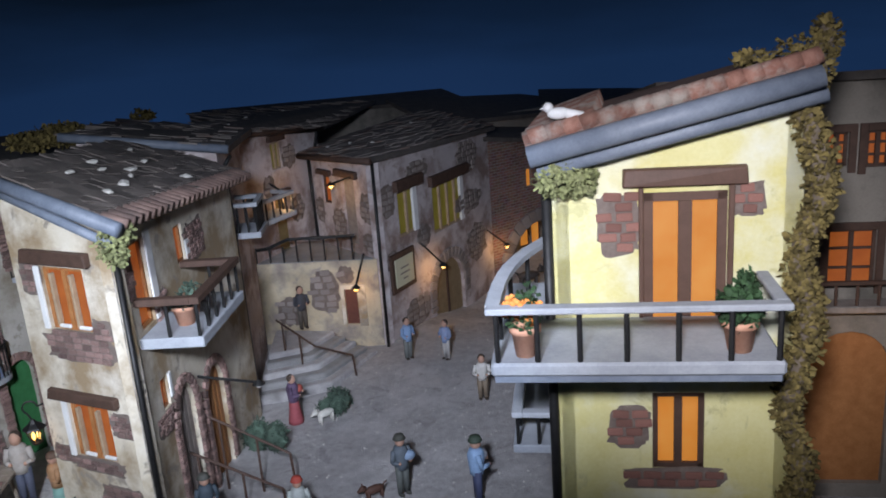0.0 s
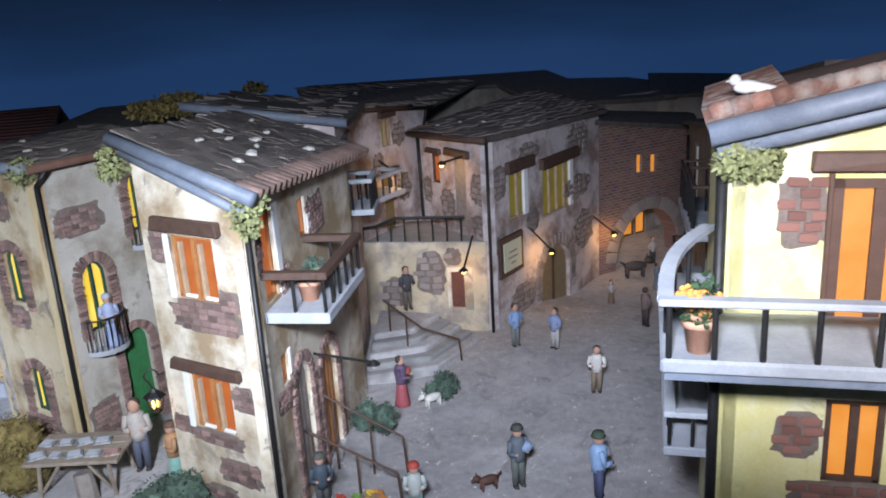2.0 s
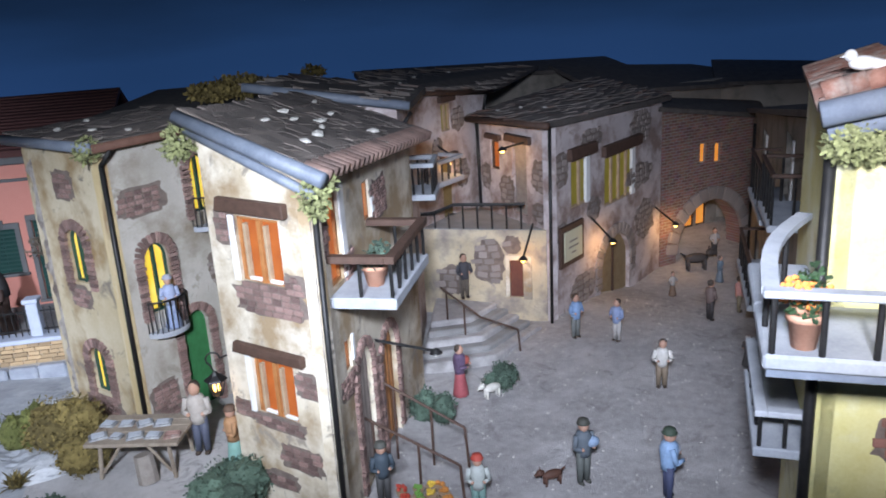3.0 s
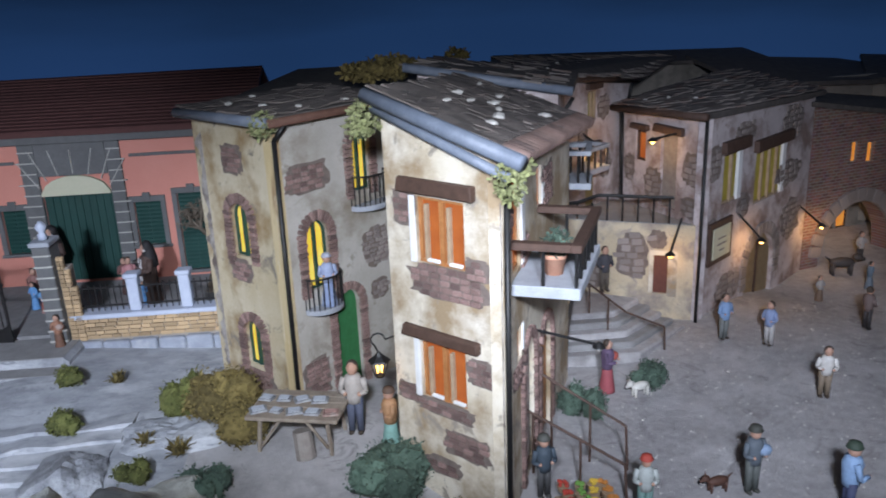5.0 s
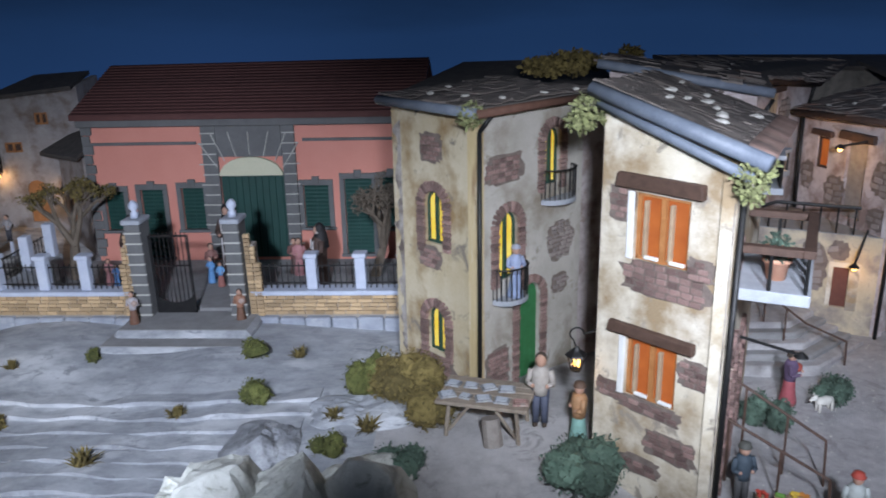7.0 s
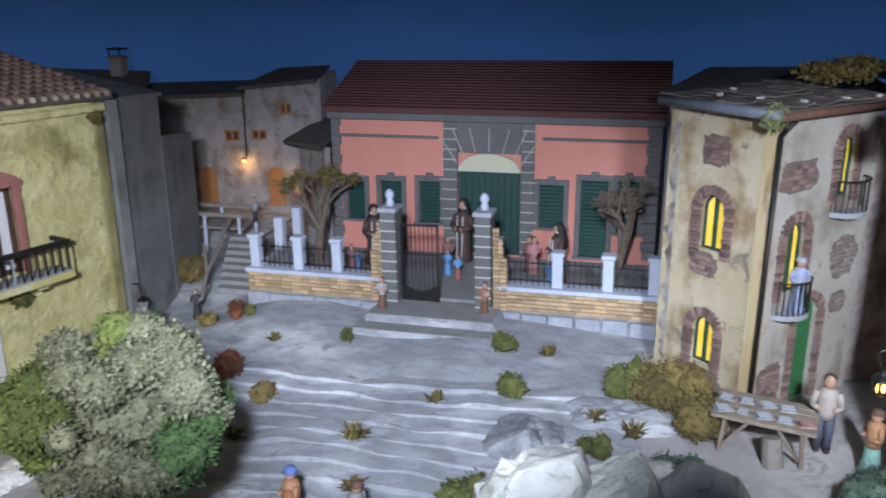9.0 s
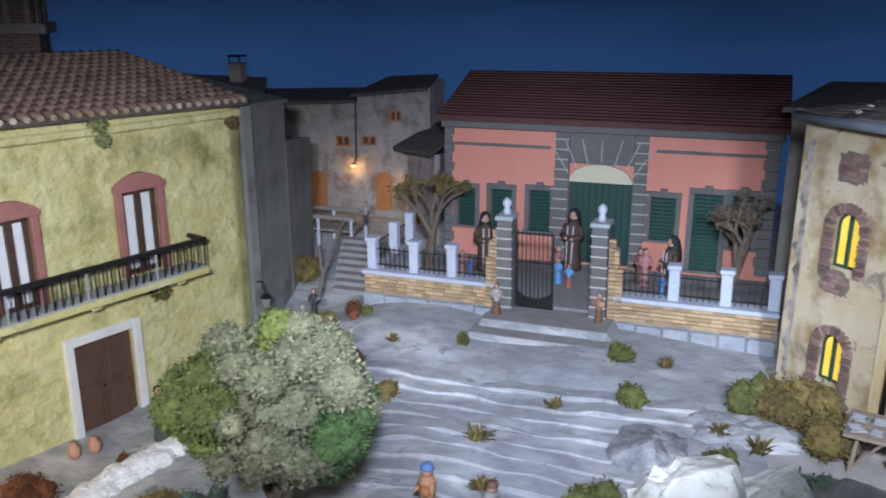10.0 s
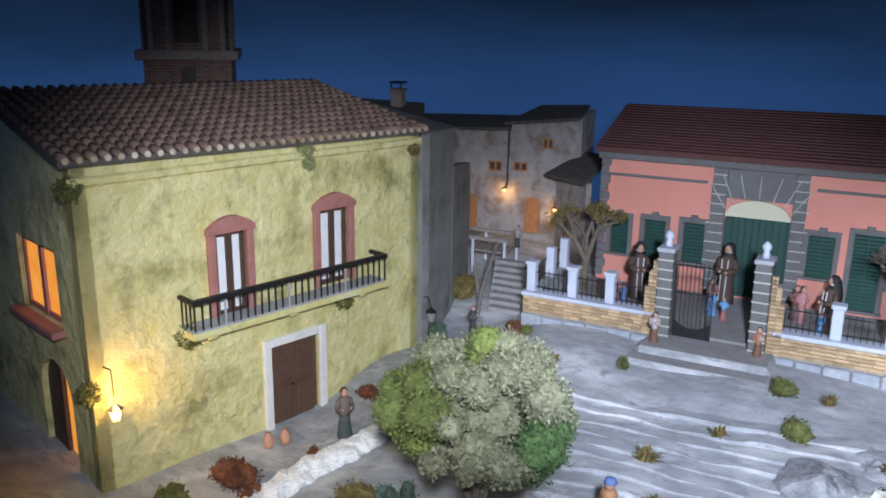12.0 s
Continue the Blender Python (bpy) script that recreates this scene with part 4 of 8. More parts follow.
lintel(hp, wp1, 0.038, 0.112, 0.474, 0.488)
lintel(hp, wp1, 0.135, 0.250, 0.478, 0.498)
for ua, ub, z0, z1 in ((0.108, 0.205, 0.298, 0.426), (0.299, 0.490, 0.258, 0.400)):
    window(hp, wp2, ua, ub, z0, z1, G_DULLYELLOW, M_LIGHTWOOD, 0, 0.008, 2 if ub - ua < 0.1 else 4, 0.006, "window with dull yellow shutters")
    part("jamb", boxes((ub - 0.018, ub + 0.004, -0.003, 0.006, z0, z1), bev=0.001), M_WHITE, hp, "white painted jamb", wp2.matrix_basis)
    lintel(hp, wp2, ua - 0.02, ub + 0.03, z1 + 0.004, z1 + 0.034, None, 0.016)
d_ = part("arched_door", wall_bm(0.273, 0.469, -0.08, 0.162, 0.008), rough_mat("tan_door", (0.22, 0.155, 0.08), (0.30, 0.22, 0.12), 40, 0.8, 0.4), hp, "tall tan arched double door", wp2.matrix_basis @ Matrix.Translation((0, 0.012, 0)))
part("door_post", boxes((0.366, 0.377, -0.004, 0.0, -0.08, 0.15), bev=0.001), M_WOOD, d_)
arch_ring(wp2, 0.371, 0.02, 0.095, 0.070, 0.09, PALEBRICK, 0.034, 0.02, True, 15)
for u0, u1, z0, z1 in ((0.02, 0.09, 0.37, 0.46), (0.16, 0.28, 0.445, 0.49), (0.46, 0.60, 0.40, 0.50), (0.20, 0.27, 0.24, 0.30), (0.03, 0.09, 0.22, 0.27), (0.50, 0.64, 0.1, 0.22), (0.10, 0.24, 0.02, 0.10), (0.44, 0.62, 0.27, 0.34)):
    brick_patch(wp2, u0, u1, z0, z1, 0.034, 0.017, PALEBRICK, 0.7, 0.004)
for u0, u1, z0, z1 in ((0.10, 0.165, 0.30, 0.38), (0.25, 0.31, 0.36, 0.44), (0.01, 0.05, 0.33, 0.40), (0.25, 0.31, 0.28, 0.33)):
    brick_patch(wp1, u0, u1, z0, z1, 0.030, 0.015, PALEBRICK, 0.7, 0.004)
T0 = (0.380, 1.981)
wt = wall(hp, T0, (0.6895, 1.8426), -0.02, 0.268, M_OCHRE, ((0.242, 0.277, 0.085, 0.187, 0),), 0.02, "ochre plaster wall below the terrace")
part("cellar_door", wall_bm(0.240, 0.279, 0.08, 0.19, 0.006), rough_mat("red_brown_door", (0.10, 0.03, 0.02), (0.14, 0.05, 0.03), 40, 0.6, 0.3), hp, "small red-brown cellar door", wt.matrix_basis @ Matrix.Translation((0, 0.008, 0)))
part("door_surround", boxes((0.232, 0.2415, -0.003, 0.004, 0.08, 0.20), (0.2775, 0.30, -0.003, 0.004, 0.08, 0.20), (0.2416, 0.2774, -0.003, 0.004, 0.188, 0.20)), M_CREAM, hp, "", wt.matrix_basis)
for u0, u1, z0, z1 in ((0.15, 0.225, 0.12, 0.24), (0.05, 0.12, 0.09, 0.17), (0.23, 0.27, 0.205, 0.25)):
    brick_patch(wt, u0, u1, z0, z1, 0.034, 0.018, PALEBRICK, 0.8, 0.004)
bm = bmesh.new()
hexa(bm, ((T0[0], T0[1] + 0.004, 0.245), (0.684, 1.848, 0.245), (0.592, 2.13, 0.245), (0.42, 2.16, 0.245), (T0[0], T0[1] + 0.004, 0.270), (0.684, 1.848, 0.270), (0.592, 2.13, 0.270), (0.42, 2.16, 0.270)))
part("terrace", bm, M_GREYSLAB, hp, "terrace floor")
mt_ = wt.matrix_basis
bm = bmesh.new()
path_tube(bm, [mt_ @ Vector(q) for q in ((0.285, 0.006, 0.336), (0.10, 0.006, 0.334), (0.045, 0.006, 0.312), (0.0, 0.01, 0.305))], 0.0045, 8)
rl = part("terrace_railing", bm, M_IRON, hp, "bent black iron terrace railing")
for k in range(8):
    u = 0.275 - k * 0.038
    part("bar", tube(bmesh.new(), mt_ @ Vector((u, 0.006, 0.265)), mt_ @ Vector((u, 0.006, 0.334 if u > 0.09 else 0.314)), 0.0025, 0.0025, 6), M_IRON, rl)
PROOF = ((0.560, 2.175, 0.530), (0.688, 1.805, 0.548), (1.245, 2.290, 0.520), (1.15, 2.75, 0.548))
rf = roof_sheet("roof", PROOF, 0.014, M_ROOFDARK, hp, "dark slate roof with scattered stones")
slates(rf, PROOF, 10, 16, 12, True)
stones_on(PROOF, ((0.25, 0.10, 0.011), (0.35, 0.2, 0.013), (0.55, 0.25, 0.010), (0.4, 0.45, 0.011), (0.7, 0.5, 0.010), (0.3, 0.7, 0.010)), 9)
bm = bmesh.new()
path_tube(bm, [Vector(PROOF[0]) + Vector((-0.003, -0.003, -0.008)), Vector(PROOF[1]) + Vector((-0.002, -0.004, -0.008))], 0.009, 8)
part("gutter", bm, M_WOOD, hp, "dark brown gutter", None, True)
pipe(hp, [(0.6985, 1.829, 0.53), (0.6965, 1.829, 0.01)])
pipe(hp, [(0.589, 2.140, 0.51), (0.592, 2.137, 0.27)])
fr_ = thing("notice_board", "brown framed notice board with cream paper on the house wall", "sign")
part("frame", boxes((0.034, 0.160, -0.010, -0.001, 0.152, 0.264), bev=0.002), M_WOOD, fr_, "", wp2.matrix_basis)
pp_ = part("paper", boxes((0.050, 0.144, -0.0125, -0.0095, 0.168, 0.248)), M_CREAMTYM, fr_, "cream paper", wp2.matrix_basis)
for k, (a, b) in enumerate(((0.075, 0.118), (0.070, 0.122), (0.085, 0.110))):
    part("line", boxes((a, b, -0.0135, -0.0124, 0.217 - k * 0.016, 0.221 - k * 0.016)), M_GREYWOOD, pp_, "", Matrix.Identity(4))
# lamps of the square
street_lamp(wp2.matrix_basis, 0.215, 0.255, 0.055, 0.070, True, 0.030, 0.025)
street_lamp(wp2.matrix_basis, 0.640, 0.185, 0.055, 0.065, True, 0.030, 0.045)
street_lamp(wp1.matrix_basis, 0.245, 0.490, 0.050, 0.022, True, 0.020, -0.055)
street_lamp(wt.matrix_basis, 0.305, 0.285, 0.050, 0.075, True, 0.016, -0.02)
street_lamp(facade((0.300, 1.891), (0.640, 2.231)), 0.225, 0.475, 0.04, 0.03, True, 0.016, 0.01)
street_lamp(wb.matrix_basis, 0.245, 0.265, 0.105, 0.032, False, 0, 0.03)

# ---- narrow rear house (H3) and roofs behind ----
h3 = thing("rear_house", "narrow rose-grey model house behind the terrace with a wooden door", "house", None, "village houses")
R0, R1 = (0.300, 1.891), (0.640, 2.231)
w3 = wall(h3, R0, R1, 0.0, (0.628, 0.575), M_ROSE, ((0.248, 0.292, 0.505, 0.580, 0), (0.240, 0.296, 0.270, 0.425, 0)), 0.02, "rose-grey plaster wall")
wall(h3, (0.18, 2.011), R0, 0.0, 0.60, M_ROSE, (), 0.02)
window(h3, w3, 0.248, 0.292, 0.505, 0.580, G_DULLYELLOW, M_LIGHTWOOD, 0, 0.008, 2, 0.005, "small window with dull yellow shutters")
lintel(h3, w3, 0.235, 0.310, 0.584, 0.600)
part("door", wall_bm(0.238, 0.298, 0.265, 0.427, 0.008), rough_mat("olive_door", (0.15, 0.115, 0.045), (0.21, 0.16, 0.07), 40, 0.8, 0.4), h3, "olive-brown door", w3.matrix_basis @ Matrix.Translation((0, 0.010, 0)))
lintel(h3, w3, 0.225, 0.310, 0.430, 0.446)
for u0, u1, z0, z1 in ((0.30, 0.36, 0.50, 0.56), (0.20, 0.245, 0.43, 0.49), (0.31, 0.37, 0.34, 0.41)):
    brick_patch(w3, u0, u1, z0, z1, 0.030, 0.015, PALEBRICK, 0.7, 0.004)
balcony(h3, w3.matrix_basis, 0.105, 0.235, 0.075, 0.400, 0.455, 5, M_SLAB, M_SLAB, M_IRON, 0.014, "small grey balcony", 0.012, 0.010)
H3ROOF = ((0.285, 1.860, 0.647), (0.655, 2.222, 0.592), (0.98, 2.80, 0.597), (0.30, 2.60, 0.634))
rf = roof_sheet("roof", H3ROOF, 0.014, M_ROOFDARK, h3, "dark slate roof")
slates(rf, H3ROOF, 10, 14, 21, True)
stones_on(H3ROOF, ((0.3, 0.5, 0.010), (0.6, 0.3, 0.010), (0.5, 0.7, 0.010), (0.8, 0.55, 0.010), (0.2, 0.25, 0.010)), 19)
bm = bmesh.new()
path_tube(bm, [Vector(H3ROOF[0]) + Vector((0, 0, -0.006)), Vector(H3ROOF[1]) + Vector((0, 0, -0.006))], 0.008, 8)
part("gutter", bm, M_WOOD, h3, "dark brown gutter", None, True)
pipe(h3, [(0.640, 2.212, 0.595), (0.625, 2.20, 0.54), (0.612, 2.19, 0.27)])

h4 = thing("middle_house", "low model house behind the corner house with blue-grey gutter", "house", None, "village houses")
H4ROOF = ((-0.01, 1.72, 0.697), (0.330, 1.640, 0.640), (0.42, 1.95, 0.640), (0.10, 2.25, 0.670))
wall(h4, (0.02, 1.74), (0.305, 1.66), 0.0, (0.685, 0.63), M_ROSE, (), 0.02)
wall(h4, (0.305, 1.66), (0.38, 1.92), 0.0, 0.63, M_ROSE, (), 0.02)
rf = roof_sheet("roof", H4ROOF, 0.014, M_ROOFDARK, h4, "slate roof")
slates(rf, H4ROOF, 8, 9, 31, True)
bm = bmesh.new()
path_tube(bm, [Vector(H4ROOF[0]) + Vector((0, -0.004, -0.004)), Vector(H4ROOF[1]) + Vector((0, -0.004, -0.004))], 0.010, 10)
part("gutter", bm, M_GUTTER, h4, "blue-grey gutter", None, True)
wall(h4, (-0.046, 1.690), (0.175, 1.800), 0.0, 0.60, M_ROSE, (), 0.02)
bb = balcony(h4, facade((0.305, 1.66), (0.38, 1.92)), 0.02, 0.13, 0.07, 0.435, 0.505, 5, M_SLAB, M_SLAB, M_IRON, 0.014, "small grey balcony", 0.012, 0.010)
pipe(h4, [(0.335, 1.655, 0.62), (0.318, 1.645, 0.60), (0.318, 1.645, 0.0)])
t_ = fuzz("roof_moss", [(-0.03, 1.98, 0.672, 0.075, 0.05, 0.022), (-0.10, 1.98, 0.664, 0.05, 0.05, 0.018), (0.16, 2.28, 0.672, 0.03, 0.03, 0.012)], M_DRYMOSS, None, 1800, 0.012, "", 23)
tagged(t_, "brown moss growing over a rear roof", "moss")
hb = thing("back_roof", "dark low rear house roof behind the village", "house", None, "village houses")
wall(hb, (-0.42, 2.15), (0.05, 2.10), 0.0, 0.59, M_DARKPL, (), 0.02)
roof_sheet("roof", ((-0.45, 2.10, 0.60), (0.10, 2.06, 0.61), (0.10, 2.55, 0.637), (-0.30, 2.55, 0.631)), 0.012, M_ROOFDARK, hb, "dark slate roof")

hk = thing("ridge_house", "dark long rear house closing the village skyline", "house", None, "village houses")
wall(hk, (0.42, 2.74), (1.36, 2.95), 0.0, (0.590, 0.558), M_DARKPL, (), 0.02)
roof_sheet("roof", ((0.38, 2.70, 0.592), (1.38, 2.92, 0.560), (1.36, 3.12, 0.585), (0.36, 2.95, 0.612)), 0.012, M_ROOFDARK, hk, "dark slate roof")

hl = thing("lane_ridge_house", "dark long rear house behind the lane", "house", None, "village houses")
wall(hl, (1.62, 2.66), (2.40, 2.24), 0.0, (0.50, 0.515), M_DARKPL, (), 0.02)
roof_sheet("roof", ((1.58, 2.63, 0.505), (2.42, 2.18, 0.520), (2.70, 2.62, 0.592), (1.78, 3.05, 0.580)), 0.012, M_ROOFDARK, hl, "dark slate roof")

# ---- brick arch gateway ----
ar = thing("arch_house", "dark brick model house over an archway with two small lit windows", "house", None, "village houses")
S0, S1 = (1.216, 2.294), (1.610, 2.423)
ws = wall(ar, S0, S1, -0.12, (0.475, 0.405), M_ARCHB, ((0.170, 0.200, 0.283, 0.350, 0), (0.236, 0.268, 0.275, 0.342, 0), (0.075, 0.375, -0.12, 0.155, 0.16)), 0.06, "small brick wall")
for ua, ub, z0, z1 in ((0.170, 0.200, 0.283, 0.350), (0.236, 0.268, 0.275, 0.342)):
    window(ar, ws, ua, ub, z0, z1, G_AMBER, M_STONE, 0, 0.012, 1, 0.004, "small lit amber window")
for k in range(15):
    a = math.pi * (k + 0.5) / 15
    m_ = Matrix.Translation((0.225 - 0.172 * math.cos(a), -0.004, -0.005 + 0.182 * math.sin(a))) @ Matrix.Rotation(a - math.pi, 4, "Y")
    share("brick", PALEBRICK, ws, m_ @ Matrix.Diagonal((0.044, 0.014, 0.034, 1)))
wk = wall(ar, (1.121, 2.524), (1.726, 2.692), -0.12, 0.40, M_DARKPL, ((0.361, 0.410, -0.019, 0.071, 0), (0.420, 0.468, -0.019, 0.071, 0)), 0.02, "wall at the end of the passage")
for ua, ub in ((0.361, 0.410), (0.420, 0.468)):
    window(ar, wk, ua, ub, -0.019, 0.071, G_AMBER, M_WOOD, 0, 0.010, 1, 0.004, "lit amber window at the end of the passage")
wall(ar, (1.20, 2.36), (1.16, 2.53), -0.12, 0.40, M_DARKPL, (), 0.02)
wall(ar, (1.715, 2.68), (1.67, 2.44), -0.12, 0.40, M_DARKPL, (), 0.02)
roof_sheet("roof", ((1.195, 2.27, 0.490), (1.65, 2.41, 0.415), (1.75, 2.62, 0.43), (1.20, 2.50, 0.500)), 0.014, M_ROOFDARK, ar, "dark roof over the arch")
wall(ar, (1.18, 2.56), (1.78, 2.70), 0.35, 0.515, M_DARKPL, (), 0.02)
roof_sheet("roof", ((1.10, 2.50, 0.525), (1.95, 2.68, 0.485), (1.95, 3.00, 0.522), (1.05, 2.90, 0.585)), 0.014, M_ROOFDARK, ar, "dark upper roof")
# warm point lights without a lamp body, added to brighten the passage
bulb(1.43, 2.53, 0.12, 0.30)
bulb(1.60, 2.36, 0.06, 0.05)

# ---- street houses beside the arch (R) ----
hr = thing("street_house", "grey model house with stacked balconies along the lane", "house", None, "village houses")
V0, V1 = (1.612, 2.424), (1.02, 1.235)
wv = wall(hr, V0, V1, -0.1, (0.42, 0.60), M_DARKPL, ((0.33, 0.42, 0.22, 0.42, 0), (0.84, 0.96, 0.346, 0.50, 0), (0.30, 0.37, -0.08, 0.08, 0.03), (0.75, 0.85, 0.121, 0.29, 0.04)), 0.02, "grey plaster wall darkened for the dim lane")
for ua, ub, z0, z1 in ((0.33, 0.42, 0.22, 0.42), (0.84, 0.96, 0.346, 0.50), (0.30, 0.37, -0.08, 0.08), (0.75, 0.85, 0.121, 0.29)):
    part("door", wall_bm(ua - 0.002, ub + 0.002, z0, z1, 0.006), M_WOOD, hr, "dark wooden door", wv.matrix_basis @ Matrix.Translation((0, 0.012, 0)))
for ub, z0, z1 in ((0.422, 0.22, 0.42), (0.962, 0.346, 0.50)):
    part("jamb", boxes((ub, ub + 0.022, -0.004, 0.004, z0, z1), bev=0.001), M_WHITE, hr, "white painted jamb", wv.matrix_basis)
pipe(hr, [wv.matrix_basis @ Vector((0.10, -0.006, 0.40)), wv.matrix_basis @ Vector((0.10, -0.006, -0.08))])
balcony(hr, wv.matrix_basis, 0.76, 1.08, 0.075, 0.345, 0.445, 6, M_SLAB, M_WOOD, M_IRON, 0.014, "grey balcony with dark rail")
balcony(hr, wv.matrix_basis, 1.12, 1.32, 0.085, 0.400, 0.500, 5, M_SLAB, M_WOOD, M_IRON, 0.014, "grey balcony with dark rail")
balcony(hr, wv.matrix_basis, 0.66, 1.02, 0.085, 0.120, 0.210, 7, M_SLAB, M_WOOD, M_IRON, 0.014, "grey balcony with dark rail")
wall(hr, V1, (1.35, 1.05), -0.1, (0.60, 0.56), M_DARKPL, (), 0.02)
roof_sheet("roof", ((1.59, 2.44, 0.435), (0.985, 1.215, 0.625), (1.45, 1.00, 0.66), (2.1, 2.2, 0.47)), 0.014, M_ROOFDARK, hr, "dark slate roof")

# ---- yellow balcony house (B) ----
hy = thing("balcony_house", "bright yellow plaster model house with grey balcony and ivy corner", "house", None, "village houses")
B0, B1 = (0.618, 0.655), (0.872, 0.520)
LBW = span(B0, B1)
fb = facade(B0, B1)
B3, B2 = tuple((fb @ Vector((0, 0.26, 0)))[:2]), tuple((fb @ Vector((LBW, 0.26, 0)))[:2])
wy = wall(hy, B0, B1, -0.05, (0.708, 0.783), M_YELLOW, ((0.108, 0.204, 0.492, 0.667, 0), (0.118, 0.182, 0.300, 0.408, 0)), 0.02, "bright yellow plaster front")
wys = wall(hy, B3, B0, -0.05, (0.72, 0.708), M_YELLOW, (), 0.02)
wall(hy, B1, B2, -0.05, 0.785, M_YELLOW, (), 0.02)
w_ = window(hy, wy, 0.108, 0.204, 0.492, 0.667, G_AMBER, M_DOORWOOD, 0, 0.006, 2, 0.011, "balcony door with lit amber panes and brown frame")
part("architrave", boxes((0.102, 0.1075, -0.006, 0.004, 0.490, 0.674), (0.2045, 0.211, -0.006, 0.004, 0.490, 0.674), (0.102, 0.211, -0.0065, 0.004, 0.481, 0.4915), bev=0.001), M_DOORWOOD, hy, "brown door frame", wy.matrix_basis)
lintel(hy, wy, 0.083, 0.225, 0.676, 0.697, M_DOORWOOD, 0.012)
window(hy, wy, 0.118, 0.182, 0.300, 0.408, G_AMBER, M_WOOD, 0, 0.008, 2, 0.007, "window with lit amber panes")
brick_patch(wy, 0.058, 0.101, 0.595, 0.668, 0.024, 0.0125, REDBRICK, 0.5)
brick_patch(wy, 0.212, 0.242, 0.638, 0.672, 0.020, 0.0125, REDBRICK, 0.5)
brick_patch(wy, 0.065, 0.112, 0.335, 0.385, 0.024, 0.0125, REDBRICK, 0.6)
brick_patch(wy, 0.085, 0.205, 0.274, 0.297, 0.026, 0.0115, REDBRICK, 0.3)
fbm = wy.matrix_basis
bl = part("balcony", boxes((-0.070, 0.242, -0.140, 0.0, 0.496, 0.512), (-0.070, -0.0005, 0.0, 0.14, 0.496, 0.512), bev=0.003), M_SLAB, hy, "worn grey balcony slab wrapping round the corner", fbm)
part("slab_edge", boxes((-0.066, 0.238, -0.136, -0.001, 0.488, 0.4955), (-0.066, -0.001, 0.0, 0.136, 0.488, 0.4955)), M_GUTTER, bl)
bm = boxes((-0.073, 0.245, -0.144, -0.127, 0.570, 0.5775), (0.231, 0.2452, -0.127, -0.03, 0.570, 0.5772), bev=0.0015)
pts = [Vector((-0.066, -0.13, 0.574)).lerp(Vector((-0.01, 0.12, 0.580)), k / 8) + Vector((-0.016 * math.sin(math.pi * k / 8), 0, 0.004 * math.sin(math.pi * k / 8))) for k in range(9)]
for a, b in zip(pts, pts[1:]):
    d = (b - a).normalized()
    s = Vector((d.y, -d.x, 0)) * 0.008
    hexa(bm, (a - s - Vector((0, 0, 0.004)), a + s - Vector((0, 0, 0.004)), b + s - Vector((0, 0, 0.004)), b - s - Vector((0, 0, 0.004)), a - s + Vector((0, 0, 0.003)), a + s + Vector((0, 0, 0.003)), b + s + Vector((0, 0, 0.003)), b - s + Vector((0, 0, 0.003))))
bmesh.ops.recalc_face_normals(bm, faces=bm.faces)
part("handrail", bm, M_SLAB, bl, "pale grey painted handrail")
for u in (-0.062, -0.018, 0.028, 0.078, 0.132, 0.186, 0.235):
    part("baluster", tube(bmesh.new(), (u, -0.134, 0.511), (u, -0.134, 0.571), 0.0032, 0.0032, 7), M_IRON, bl)
for k in (2, 4, 6):
    p = pts[k]
    part("baluster", tube(bmesh.new(), (p.x, p.y, 0.511), (p.x, p.y, p.z - 0.003), 0.0032, 0.0032, 7), M_IRON, bl)
for u in (0.022, 0.205):
    bm = bmesh.new()
    hexa(bm, ((u - 0.009, -0.10, 0.476), (u + 0.009, -0.10, 0.476), (u + 0.009, 0, 0.458), (u - 0.009, 0, 0.458), (u - 0.013, -0.118, 0.4878), (u + 0.013, -0.118, 0.4878), (u + 0.013, 0, 0.4878), (u - 0.013, 0, 0.4878)))
    bmesh.ops.bevel(bm, geom=list(bm.edges), offset=0.003, segments=2, affect="EDGES")
    part("corbel", bm, M_SLAB, bl)
b2 = balcony(hy, wys.matrix_basis, 0.045, 0.257, 0.062, 0.330, 0.378, 5, M_SLAB, M_SLAB, M_IRON, 0.012, "lower grey side balcony", 0.014, 0.008)
BROOF = ((0.581, 0.638, 0.737), (0.858, 0.492, 0.809), (0.978, 0.71, 0.802), (0.722, 0.862, 0.733))
rf = roof_sheet("roof", BROOF, 0.010, M_TILE, hy, "red tile roof with mortar")
sd = Vector((BROOF[1][0] - BROOF[0][0], BROOF[1][1] - BROOF[0][1], BROOF[1][2] - BROOF[0][2]))
for k in range(16):
    p = Vector(BROOF[0]) + sd * ((k + 0.15) / 16)
    q = Vector(BROOF[0]) + sd * ((k + 1.1) / 16)
    part("verge_tile", tube(bmesh.new(), p + Vector((0.004, 0.006, 0.004)), q + Vector((0.004, 0.006, 0.007)), 0.0115, 0.0098, 10), M_REDTILE, rf, "", None, True)
for k in range(8):
    p = Vector(BROOF[0]).lerp(Vector(BROOF[3]), (k + 0.5) / 8)
    part("eave_tile", tube(bmesh.new(), p + Vector((-0.002, 0.004, -0.002)), p + sd * 0.25 + Vector((0, 0, 0.006)), 0.014, 0.014, 10), M_REDTILE, rf, "", None, True)
bm = bmesh.new()
for off, r in ((Vector((-0.004, -0.010, -0.014)), 0.013), (Vector((0.012, 0.0, -0.034)), 0.010)):
    path_tube(bm, [Vector(BROOF[0]) + off, Vector(BROOF[1]) + off], r, 10)
part("gutter", bm, M_GUTTER, hy, "blue-grey painted verge boards", None, True)
